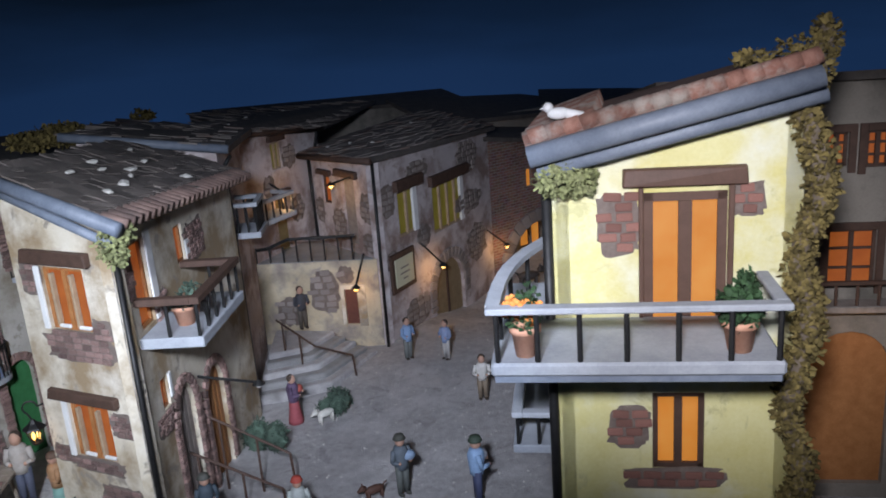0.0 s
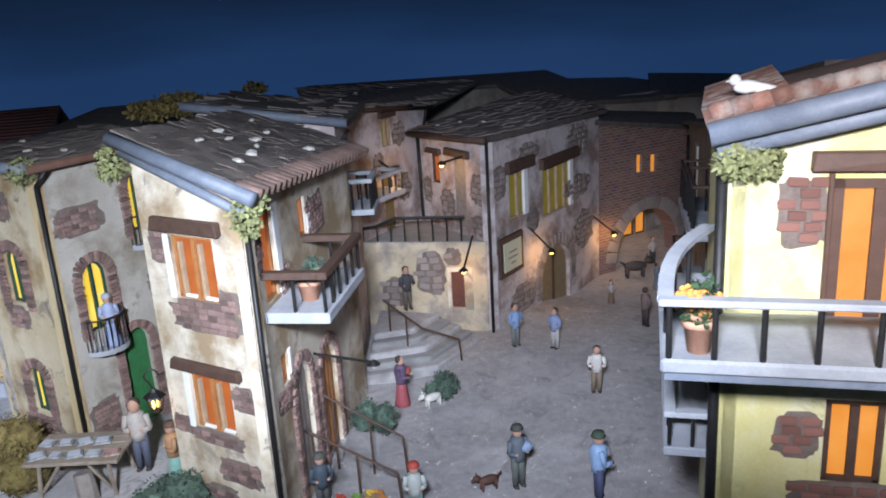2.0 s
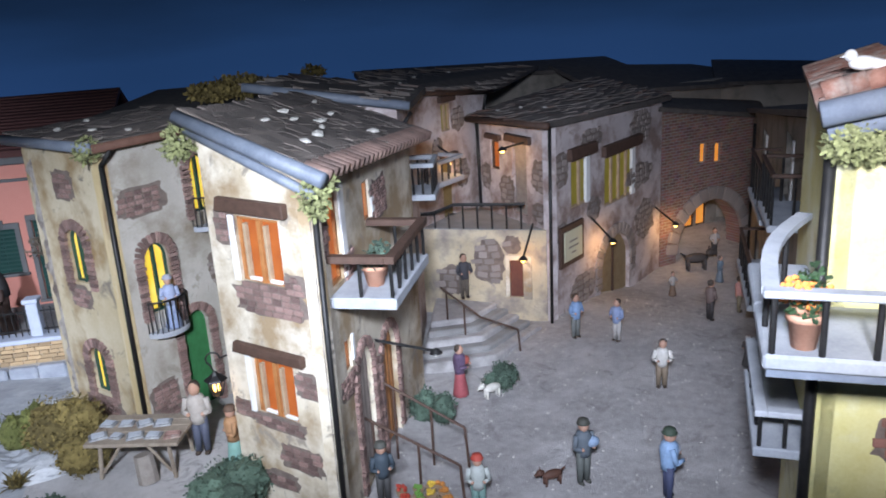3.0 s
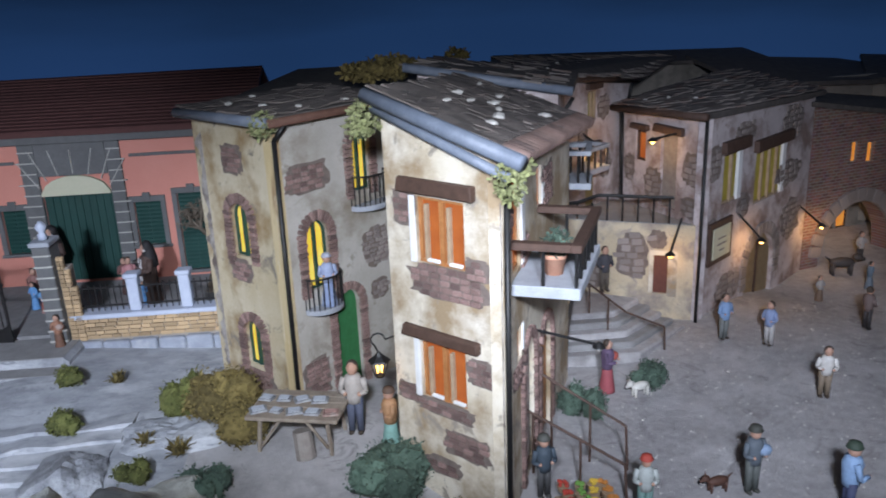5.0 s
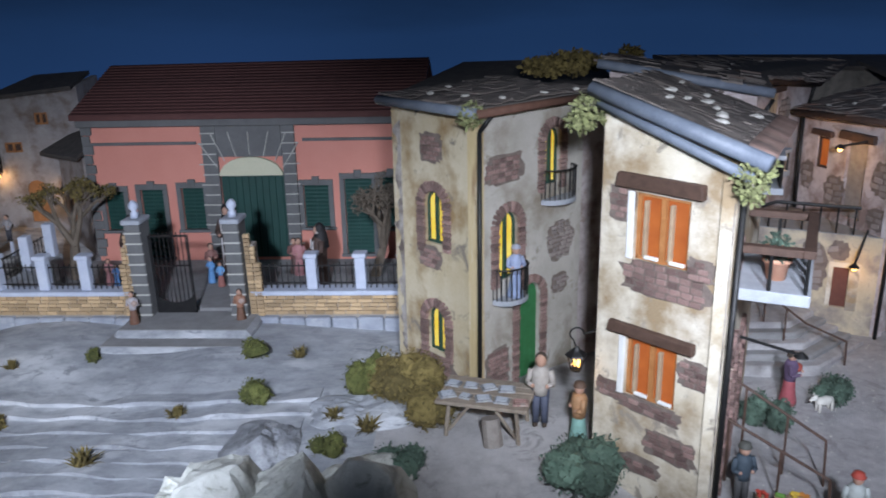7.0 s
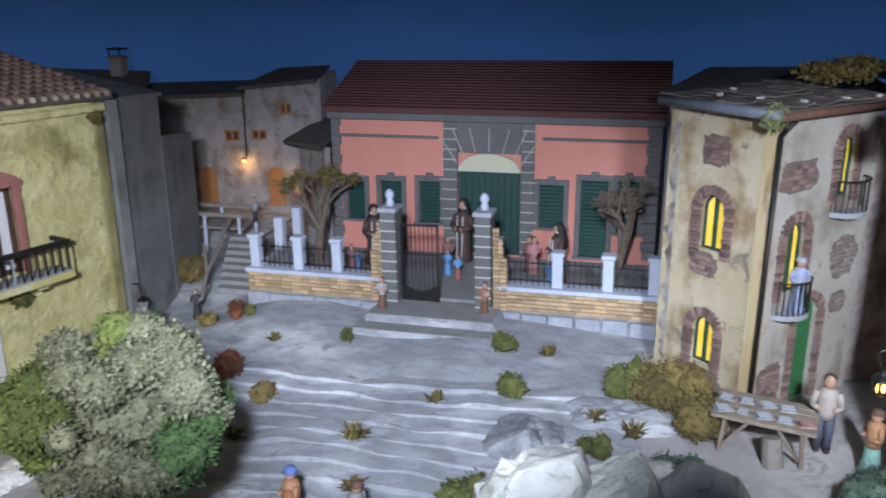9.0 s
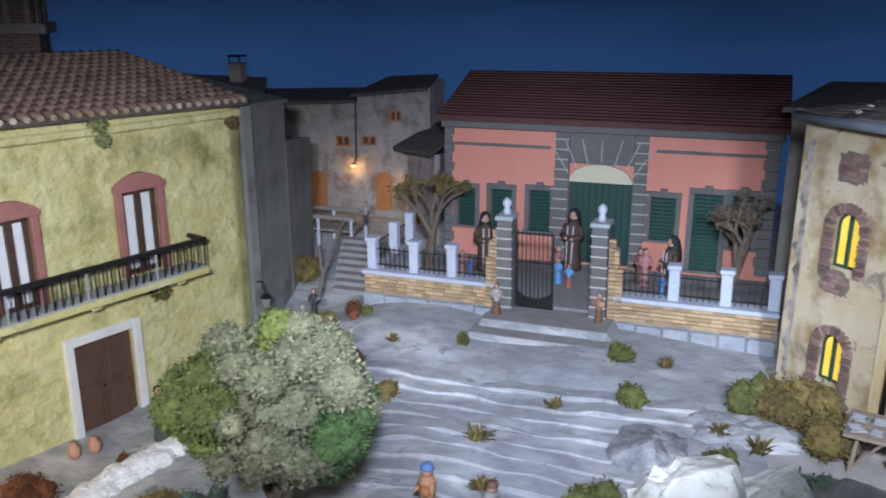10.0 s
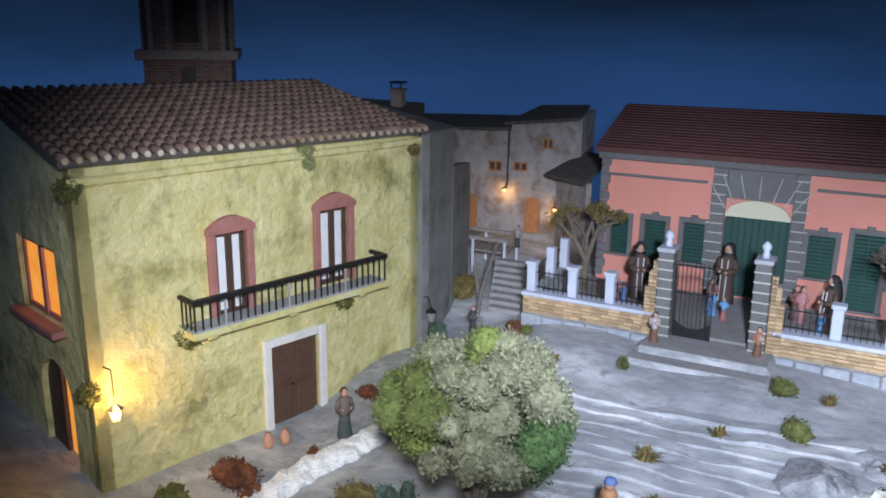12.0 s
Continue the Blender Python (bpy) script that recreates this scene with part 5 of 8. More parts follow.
pipe(hy, [fbm @ Vector((-0.006, -0.004, 0.70)), fbm @ Vector((-0.006, -0.004, 0.0))], 0.0065)
t_ = fuzz("corner_moss", [tuple(fbm @ Vector((0.012, -0.018, 0.695))) + (0.030, 0.022, 0.024), tuple(fbm @ Vector((0.032, -0.014, 0.690))) + (0.02, 0.018, 0.018)], M_PALEMOSS, None, 1500, 0.007, "", 41)
tagged(t_, "pale green moss clump under the roof corner", "moss")
iv = thing("ivy", "dry green-brown ivy climbing the house corner", "ivy")
blobs = []
rng = random.Random(5)
for k in range(30):
    z = 0.08 + k * 0.026
    u = LBW + 0.012 + 0.010 * math.sin(k * 0.9) - 0.006 * (z < 0.5)
    blobs.append(tuple(fbm @ Vector((u - 0.006, -0.010 + rng.uniform(-0.006, 0.006), z))) + (0.0155 * rng.uniform(0.75, 1.3), 0.015, 0.022))
fuzz("foliage", blobs, M_DRYMOSS, iv, 6500, 0.0085, "", 45)
core("stem", [(b[0], b[1], b[2], b[3] * 0.8, b[4] * 0.8, b[5]) for b in blobs], M_BARK, iv, 4)
t_ = fuzz("roof_moss", [tuple(fbm @ Vector((LBW - 0.05, 0.03, 0.812))) + (0.028, 0.02, 0.008), tuple(fbm @ Vector((LBW - 0.015, 0.0, 0.822))) + (0.020, 0.02, 0.014)], M_DRYMOSS, None, 220, 0.008, "", 47)
tagged(t_, "dry moss sprouting on the roof edge", "moss")


def flower_pot(name, label, m, r, h, leaf, n, flowers=None, tall=0.03, seed=1):
    t = thing(name, label, "flower pot", m)
    part("pot", lathe(bmesh.new(), ((r * 0.68, 0), (r * 0.92, h * 0.78), (r * 1.06, h * 0.79), (r * 1.06, h), (r * 0.9, h), (r * 0.88, h * 0.9), (0.001, h * 0.9)), 18), M_TERRA, t, "terracotta pot", None, True)
    fuzz("leaves", [(0, 0, h + tall * 0.4, r * 1.15, r * 1.15, tall * 0.7), (r * 0.3, 0, h + tall, r * 0.6, r * 0.6, tall * 0.6)], leaf, t, n, 0.008, "", seed)
    if flowers:
        rg = random.Random(seed)
        for k in range(9):
            bm = bmesh.new()
            c = Vector((rg.uniform(-1.2, 1.4) * r, rg.uniform(-1.1, 0.6) * r, h + rg.uniform(0.2, 1.1) * tall))
            for j in range(5):
                a = j * 1.2566
                ball(bm, c + Vector((0.0045 * math.cos(a), -0.002, 0.0045 * math.sin(a))), 0.0038, 0.002, 0.0038, sub=1)
            part("flower", bm, flowers, t, "orange flower")
    return t


flower_pot("flower_pot", "terracotta pot with orange flowers on the grey balcony", fbm @ pose(-0.032, -0.113, 0.512), 0.017, 0.036, M_LEAF, 160, cloth(0.80, 0.28, 0.06), 0.030, 3)
flower_pot("flower_pot", "terracotta pot with a green conifer plant on the grey balcony", fbm @ pose(0.200, -0.105, 0.512), 0.019, 0.036, M_LEAF, 900, None, 0.032, 5)
flower_pot("flower_pot", "small terracotta pot on the corner house balcony", wb.matrix_basis @ pose(0.105, -0.055, 0.424), 0.020, 0.034, M_BLUEGREEN, 120, None, 0.012, 8)
flower_pot("flower_pot", "small green glazed pot on the corner house balcony", wb.matrix_basis @ pose(0.150, -0.050, 0.424), 0.017, 0.036, M_BLUEGREEN, 120, None, 0.012, 9)
bd = bmesh.new()
ball(bd, (0, 0, 0.011), 0.019, 0.010, 0.010)
ball(bd, (-0.016, 0, 0.021), 0.0085)
tube(bd, (0.012, 0, 0.010), (0.040, 0, 0.006), 0.008, 0.005, 8)
tube(bd, (-0.022, 0, 0.021), (-0.029, 0, 0.019), 0.0025, 0.0006, 6)
dv = part("dove", bd, M_WHITE, None, "", Matrix.Translation(Vector(BROOF[0]) + sd * 0.115 + Vector((0.004, 0.006, 0.016))) @ Matrix.Rotation(radians(-20), 4, "Z") @ Matrix.Scale(0.72, 4), True)
tagged(dv, "white dove figure sitting on the red tile verge", "dove")

# dim house beside the ivy
hd = thing("lane_house", "dim grey model house with small paned lit windows and arched door", "house", None, "village houses")
D0 = (0.99, 0.93)
D1 = (D0[0] + 0.883 * 0.7, D0[1] - 0.469 * 0.7)
wd_ = wall(hd, D0, D1, -0.1, 0.745, M_DARKPL, ((0.234, 0.268, 0.603, 0.660, 0), (0.296, 0.332, 0.600, 0.660, 0), (0.245, 0.322, 0.395, 0.497, 0), (0.222, 0.360, 0.02, 0.315, 0.07)), 0.02, "grey plaster wall darkened for the dim lane")
for ua, ub, z0, z1, lv in ((0.234, 0.268, 0.603, 0.660, 2), (0.296, 0.332, 0.600, 0.660, 2), (0.245, 0.322, 0.395, 0.497, 2)):
    window(hd, wd_, ua, ub, z0, z1, G_ORANGE, M_WOOD, 0, 0.010, lv, 0.005, "small paned window, dimly lit", None, 2)
    part("surround", boxes((ua - 0.012, ua - 0.0005, -0.005, 0.003, z0 - 0.01, z1 + 0.012), (ub + 0.0005, ub + 0.012, -0.005, 0.003, z0 - 0.01, z1 + 0.012), (ua, ub, -0.005, 0.003, z1, z1 + 0.012)), M_WOOD, hd, "", wd_.matrix_basis)
part("arched_door", wall_bm(0.220, 0.362, 0.02, 0.317, 0.006), M_ORWOOD, hd, "lit arched wooden door", wd_.matrix_basis @ Matrix.Translation((0, 0.012, 0)))
balcony(hd, wd_.matrix_basis, 0.18, 0.46, 0.04, 0.375, 0.418, 9, M_GREYWOOD, M_WOOD, M_WOOD, 0.012, "dark wooden balcony")
roof_sheet("roof", ((0.95, 0.93, 0.757), (D1[0], D1[1] - 0.03, 0.757), (D1[0] + 0.2, D1[1] + 0.4, 0.70), (1.15, 1.35, 0.69)), 0.014, M_ROOFDARK, hd, "dark slate roof")
# point light without a lamp body, added to brighten the arched door
bulb(*(wd_.matrix_basis @ Vector((0.29, -0.08, 0.33))), 0.10)

# ---- pink convent ----
pk = thing("pink_convent", "salmon-pink model convent with grey trim, green shutters and red-brown roof", "building")
K0, K1 = (-1.421, 2.2727), (-0.430, 2.284)
Lk, KL = span(K0, K1), 0.026
wins = [(0.066, 0.123, 0.180, 0.298), (0.174, 0.240, 0.095, 0.302), (0.295, 0.360, 0.180, 0.306), (0.655, 0.728, 0.183, 0.310), (0.775, 0.855, 0.100, 0.328), (0.880, 0.940, 0.178, 0.330)]
wk1 = part("wall", wall_bm(KL, Lk, 0.05, 0.505, 0.025, [(a, b, c, d, 0) for a, b, c, d in wins] + [(0.415, 0.602, 0.09, 0.342, 0)]), M_PINK, pk, "salmon-pink painted wall", facade(K0, K1))
mk = wk1.matrix_basis
wall(pk, K1, (-0.40, 2.70), 0.05, 0.505, M_PINK, (), 0.025)
wall(pk, (-1.385, 2.70), (-1.3945, 2.273), 0.05, 0.505, M_PINK, (), 0.025)
part("cornice", boxes((KL - 0.01, Lk + 0.01, -0.020, 0.02, 0.488, 0.512), (KL - 0.012, Lk + 0.012, -0.027, 0.02, 0.512, 0.520), bev=0.002), M_TRIM, pk, "grey stone cornice", mk)
for bx in ((KL, 0.355, -0.008, 0.0, 0.434, 0.442), (0.662, Lk, -0.008, 0.0, 0.440, 0.448)):
    part("string_course", boxes(bx, bev=0.001), M_TRIM, pk, "grey string course", mk)
for nm, bx in (("portal_pier", (0.372, 0.4145, -0.012, 0.0, 0.09, 0.487)), ("portal_pier", (0.6025, 0.640, -0.012, 0.0, 0.09, 0.487)), ("portal_head", (0.415, 0.602, -0.012, 0.0, 0.398, 0.487))):
    part(nm, boxes(bx, bev=0.001), M_TRIM, pk, "grey rusticated stone portal", mk)
for k in range(13):
    z = 0.105 + k * 0.030
    for a, b in ((0.370 - 0.008 * (k % 2), 0.412), (0.605, 0.642 + 0.008 * (k % 2))):
        part("joint", boxes((a, b, -0.0145, -0.008, z, z + 0.003)), M_JOINT, pk, "", mk)
for k in range(7):
    a = math.pi * (0.12 + 0.76 * k / 6)
    d = Vector((-math.cos(a), 0, math.sin(a)))
    p0, p1 = Vector((0.5085, -0.0135, 0.352)) + d * 0.102, Vector((0.5085, -0.0135, 0.352)) + d * 0.150
    p0.z = 0.345 + 0.058 * math.sin(a)
    p1.z = min(p1.z * 0.6 + 0.19, 0.470)
    part("joint", tube(bmesh.new(), p0, p1, 0.0016, 0.0016, 5), M_JOINT, pk, "", mk)
bm = bmesh.new()
for k in range(12):
    x0, x1 = 0.416 + 0.185 * k / 12, 0.416 + 0.185 * (k + 1) / 12
    t0, t1 = [0.343 + 0.054 * math.sqrt(max(0, 1 - ((x - 0.5085) / 0.0935) ** 2)) for x in (x0, x1)]
    hexa(bm, ((x0, -0.0155, 0.343), (x1, -0.0155, 0.343), (x1, -0.004, 0.343), (x0, -0.004, 0.343), (x0, -0.0155, t0), (x1, -0.0155, t1), (x1, -0.004, t1), (x0, -0.004, t0)))
bmesh.ops.remove_doubles(bm, verts=bm.verts, dist=1e-5)
part("tympanum", bm, M_CREAMTYM, pk, "cream arched panel over the gate", mk)
dr = part("gate_door", boxes((0.413, 0.508, 0.006, 0.012, 0.085, 0.345), (0.509, 0.604, 0.006, 0.012, 0.085, 0.345), bev=0.001), M_GREEN, pk, "dark green double door", mk)
for k in range(10):
    u = 0.420 + k * 0.0195
    part("board", boxes((u, u + 0.017, 0.003, 0.0062, 0.09, 0.338), bev=0.001), M_GREEN, dr)
for a, b, c, d in wins:
    sh = part("shutter", boxes((a - 0.002, b + 0.002, 0.008, 0.014, c - 0.002, d + 0.002)), M_GREEN, pk, "dark green louvred shutters", mk)
    nl = int((d - c) / 0.011)
    for k in range(nl):
        z = c + (d - c) * (k + 0.5) / nl
        bm = bmesh.new()
        for x0, x1 in ((a + 0.003, (a + b) / 2 - 0.0015), ((a + b) / 2 + 0.0015, b - 0.003)):
            hexa(bm, ((x0, 0.003, z - 0.005), (x1, 0.003, z - 0.005), (x1, 0.0085, z - 0.002), (x0, 0.0085, z - 0.002), (x0, 0.003, z - 0.003), (x1, 0.003, z - 0.003), (x1, 0.0085, z + 0.003), (x0, 0.0085, z + 0.003)))
        part("slat", bm, M_GREEN, sh)
    part("window_surround", boxes((a - 0.014, a - 0.0005, -0.007, 0.006, c, d), (b + 0.0005, b + 0.014, -0.007, 0.006, c, d), (a - 0.014, b + 0.014, -0.0075, 0.006, d, d + 0.016), (a - 0.018, b + 0.018, -0.011, 0.006, c - 0.008, c), bev=0.001), M_TRIM, pk, "grey stone surround", mk)
    part("keystone", boxes(((a + b) / 2 - 0.011, (a + b) / 2 + 0.011, -0.010, 0.0, d + 0.004, d + 0.026), bev=0.002), M_TRIM, pk, "grey keystone", mk)
for s, (a, b) in enumerate(((KL - 0.002, KL + 0.022), (Lk - 0.034, Lk + 0.002))):
    for k in range(14):
        z = 0.10 + k * 0.028
        o = 0.006 * (k % 2)
        part("quoin", boxes((a, b + o if s == 0 else b, -0.008, 0.0, z, z + 0.0255) if s == 0 else (a - o, b, -0.008, 0.0, z, z + 0.0255), bev=0.001), M_TRIM, pk, "", mk)
KROOF = ((-1.412, 2.240, 0.522), (-0.412, 2.252, 0.522), (-0.405, 2.545, 0.646), (-1.392, 2.520, 0.638))
rf = roof_sheet("roof", KROOF, 0.012, M_REDROOF, pk, "red-brown boarded roof")
roof_sheet("roof_back", ((-0.405, 2.545, 0.646), (-1.392, 2.520, 0.638), (-1.392, 2.75, 0.53), (-0.40, 2.75, 0.53)), 0.012, M_REDROOF, pk)
bm = bmesh.new()
hexa(bm, ((-1.394, 2.272, 0.50), (-1.380, 2.272, 0.50), (-1.375, 2.70, 0.50), (-1.389, 2.70, 0.50), (-1.392, 2.500, 0.622), (-1.378, 2.500, 0.622), (-1.376, 2.53, 0.622), (-1.390, 2.53, 0.622)))
part("gable", bm, M_PINK, pk, "salmon-pink gable")
for k in range(17):
    t0, t1 = k / 17, (k + 1.12) / 17
    a, b = bilerp(KROOF, 0, t0), bilerp(KROOF, 1, t0)
    c, d = bilerp(KROOF, 1, min(1, t1)), bilerp(KROOF, 0, min(1, t1))
    up = Vector((0, -0.001, 0.0055))
    bm = bmesh.new()
    hexa(bm, (a, b, c, d, a + up, b + up, c + Vector((0, 0, 0.0015)), d + Vector((0, 0, 0.0015))))
    part("board", bm, M_REDROOF, rf)

# ---- convent forecourt: wall, fence, gate ----
fe = thing("forecourt_wall", "low sandstone brick wall with pale blue coping and posts", "wall")
F0, F1 = (-1.490, 1.852), (-0.385, 1.800)
mf = facade(F0, F1) @ Matrix.Translation((0, 0, -0.010)) @ Matrix.Rotation(-0.018, 4, "Y")
segs = ((0.0, 0.396), (0.684, 1.070))
for a, b in segs:
    sg = part("wall_core", boxes((a, b, 0.004, 0.034, 0.06, 0.140)), M_MORTAR, fe, "", mf)
    part("coping", boxes((a - 0.004, b + 0.002, -0.006, 0.044, 0.1405, 0.152), bev=0.002), M_BLUEWHITE, fe, "pale blue coping", mf)
    nf = round((b - a) / 0.066)
    for k in range(nf):
        f0, f1 = a + (b - a) * k / nf, a + (b - a) * (k + 1) / nf
        part("footing_block", boxes((f0 + 0.001, f1 - 0.001, -0.016 - 0.002 * (k % 3), 0.003, 0.02, 0.088 - 0.002 * (k % 2)), bev=0.004), M_FOOT, fe, "pale blue-grey footing block", mf)
    rng = random.Random(7)
    for r in range(5):
        u = a + 0.001 - 0.012 * (r % 2)
        while u < b - 0.004:
            w = rng.uniform(0.020, 0.036)
            u0, u1 = max(u, a), min(u + w, b)
            if u1 - u0 > 0.006:
                m_ = Matrix.Translation(((u0 + u1) / 2, 0.003, 0.0895 + (r + 0.5) * 0.0102))
                share("brick", SANDBRICK, sg, m_ @ Matrix.Diagonal((u1 - u0 - 0.0018, 0.007 + 0.002 * rng.random(), 0.0086, 1)))
            u += w
for u in (0.022, 0.148, 0.258, 0.832, 0.952, 1.058):
    part("post", boxes((u - 0.013, u + 0.013, 0.006, 0.032, 0.1525, 0.232), (u - 0.017, u + 0.017, 0.002, 0.036, 0.2322, 0.243), bev=0.002), M_BLUEWHITE, fe, "pale blue post", mf)
fc = thing("iron_fence", "thin black iron fence on the forecourt wall", "fence")
for a, b in ((0.02, 0.392), (0.688, 1.065)):
    part("rail", boxes((a, b, 0.0175, 0.0205, 0.208, 0.211), (a, b, 0.0175, 0.0205, 0.164, 0.167)), M_IRON, fc, "", mf)
    k = a + 0.010
    while k < b:
        part("bar", boxes((k - 0.001, k + 0.001, 0.018, 0.020, 0.1525, 0.218)), M_IRON, fc, "", mf)
        k += 0.0145
fs_ = facade((-1.470, 2.14), (-1.475, 1.87))
part("rail", boxes((0.0, 0.27, 0.0, 0.003, 0.208, 0.211), (0.0, 0.27, 0.0, 0.003, 0.164, 0.167)), M_IRON, fc, "", fs_)
part("wall_core", boxes((0.0, 0.26, 0.0, 0.03, 0.05, 0.15)), M_STEP, fe, "", fs_)
for u in (0.02, 0.14):
    part("post", boxes((u - 0.013, u + 0.013, 0.0, 0.026, 0.1505, 0.245), bev=0.002), M_BLUEWHITE, fe, "pale blue post", fs_)
for k in range(16):
    part("bar", boxes((0.012 + k * 0.0165, 0.014 + k * 0.0165, 0.0005, 0.0025, 0.1505, 0.214)), M_IRON, fc, "", fs_)
for u in (0.407, 0.648):
    gp = thing("gate_pillar", "grey gate pillar with pale joints, stone finial and sandstone brick back", "pillar", None, "gate pillars")
    part("shaft", boxes((u - 0.012, u + 0.027, -0.024, 0.030, 0.075, 0.328), bev=0.002), M_TRIM, gp, "grey rendered shaft", mf)
    for k in range(9):
        z = 0.098 + k * 0.026
        part("joint", boxes((u - 0.0135, u + 0.0285, -0.0256, -0.020, z, z + 0.0035)), M_JOINT, gp, "", mf)
    part("capital", boxes((u - 0.016, u + 0.031, -0.028, 0.034, 0.3285, 0.340), bev=0.002), M_SLAB, gp, "", mf)
    bm = lathe(bmesh.new(), ((0.010, 0.340), (0.010, 0.352), (0.006, 0.356), (0.012, 0.366), (0.011, 0.374), (0.004, 0.382)), 12, (u + 0.0075, 0.003, 0))
    part("finial", bm, M_BLUEWHITE, gp, "pale stone finial", mf, True)
    s = -1 if u < 0.5 else 1
    rng = random.Random(int(u * 100))
    bp = part("brick_back", boxes((u - 0.012, u - 0.034, 0.0, 0.03, 0.08, 0.27)) if s < 0 else boxes((u + 0.0275, u + 0.050, 0.0, 0.03, 0.08, 0.27)), M_MORTAR, gp, "", mf)
    for r in range(20):
        z = 0.088 + r * 0.0105
        wmax = 0.036 if r < 13 else (0.026 if r < 17 else 0.016)
        c = (u - 0.013 - wmax / 2) if s < 0 else (u + 0.028 + wmax / 2)
        for j in range(2):
            m_ = Matrix.Translation((c + (j - 0.5) * wmax * 0.5, 0.0, z + 0.005))
            share("brick", SANDBRICK, bp, m_ @ Matrix.Diagonal((wmax * 0.46, 0.012, 0.009, 1)))
gt = thing("iron_gate", "black iron gate with solid lower panels, one leaf open", "gate")
for (ma, uu) in ((mf, 0.437), (mf @ Matrix.Translation((0.645, 0.012, 0)) @ Matrix.Rotation(radians(97), 4, "Z"), 0.0)):
    lf = part("leaf_frame", boxes((uu, uu + 0.100, 0.004, 0.008, 0.290, 0.294), (uu, uu + 0.100, 0.004, 0.008, 0.215, 0.218), (uu, uu + 0.003, 0.004, 0.008, 0.092, 0.294), (uu + 0.097, uu + 0.100, 0.004, 0.008, 0.092, 0.294)), M_IRON, gt, "", ma)
    bm = bmesh.new()
    for k in range(8):
        x0, x1 = uu + 0.1 * k / 8, uu + 0.1 * (k + 1) / 8
        z = [0.120 + 0.022 * (abs((x - uu) / 0.05 - 1)) ** 2 for x in (x0, x1)]
        hexa(bm, ((x0, 0.0045, 0.092), (x1, 0.0045, 0.092), (x1, 0.0075, 0.092), (x0, 0.0075, 0.092), (x0, 0.0045, z[0]), (x1, 0.0045, z[1]), (x1, 0.0075, z[1]), (x0, 0.0075, z[0])))
    part("lower_panel", bm, M_IRON, lf, "", Matrix.Identity(4))
    for k in range(9):
        u = uu + 0.006 + k * 0.011
        part("bar", boxes((u - 0.001, u + 0.001, 0.005, 0.007, 0.12, 0.302)), M_IRON, lf, "", Matrix.Identity(4))
stp = thing("gate_steps", "two rounded grey stone steps with whitewashed edges before the gate", "steps")
for k, (a, b, o, z0, z1) in enumerate(((0.372, 0.706, 0.115, 0.04, 0.092), (0.352, 0.716, 0.172, 0.03, 0.075))):
    part("step", boxes((a, b, -o, 0.02 - 0.02 * k, z0, z1), bev=0.010), M_STEP, stp, "", mf)
    part("tread", boxes((a + 0.012, b - 0.012, -o + 0.012, 0.015 - 0.03 * k, z1, z1 + 0.002)), M_GREYSLAB, stp, "grey tread", mf)
yd = boxes((0.0, 1.08, 0.036, 0.42, 0.03, 0.094))
tagged(part("forecourt", yd, M_GREYSLAB, None, "", mf), "grey paved convent forecourt behind the wall", "pavement", "", "structure")

# ---- long whitewashed steps ----
ls = thing("broad_steps", "broad whitewashed stone steps running down from the convent", "steps")
for k in range(11):
    y = 1.47 - k * 0.048
    z = level(-0.98, y) + 0.010
    x0, x1 = -1.36 + 0.012 * k, -0.58 - 0.010 * k
    bm = bmesh.new()
    n = 30
    for j in range(n):
        xa, xb = x0 + (x1 - x0) * j / n, x0 + (x1 - x0) * (j + 1) / n
        ya, yb = [y - 0.05 * (x + 0.98) * 0.8 + 0.013 * noise.noise(Vector((x * 9, k * 3.1, 0))) for x in (xa, xb)]
        za = [level(x, q) + 0.0058 + 0.007 * noise.noise(Vector((x * 11, k * 7.0, 1))) for x, q in ((xa, ya), (xb, yb))]
        hexa(bm, ((xa, ya - 0.022, za[0] - 0.03), (xb, yb - 0.022, za[1] - 0.03), (xb, yb + 0.028, za[1] - 0.03), (xa, ya + 0.028, za[0] - 0.03), (xa, ya - 0.020, za[0]), (xb, yb - 0.020, za[1]), (xb, yb + 0.028, za[1] - 0.002), (xa, ya + 0.028, za[0] - 0.002)))
    bmesh.ops.remove_doubles(bm, verts=bm.verts, dist=0.0001)
    part("step", bm, M_STEP, ls)

# ---- yellow farmhouse with long balcony (Y) ----
fh = thing("yellow_farmhouse", "trowelled yellow plaster model farmhouse with brown tile roof and long balcony", "house", None, "village houses")
Y0, Y1 = (-2.022, 0.772), (-1.745, 1.670)
LY = span(Y0, Y1)
yw = wall(fh, Y0, Y1, -0.16, (0.618, 0.608), M_LEMON, ((0.300, 0.382, 0.235, 0.432, 0), (0.592, 0.684, 0.245, 0.442, 0), (0.436, 0.582, -0.105, 0.122, 0)), 0.03, "rough trowelled yellow plaster wall")
my = yw.matrix_basis
YL = tuple((my @ Vector((0, 0.80, 0)))[:2])
YR = tuple((my @ Vector((LY, 0.80, 0)))[:2])
ys = wall(fh, YL, Y0, -0.16, (0.618, 0.618), M_LEMON, ((0.470, 0.680, 0.255, 0.425, 0), (0.520, 0.690, -0.13, 0.16, 0.08)), 0.03, "yellow plaster gable wall")
wall(fh, Y1, YR, -0.16, 0.608, M_LEMON, (), 0.03)
bm = bmesh.new()
gz = 0.714
a, b, c = Vector((0.0, 0.001, 0.6175)), Vector((0.8, 0.001, 0.6175)), Vector((0.40, 0.001, gz))
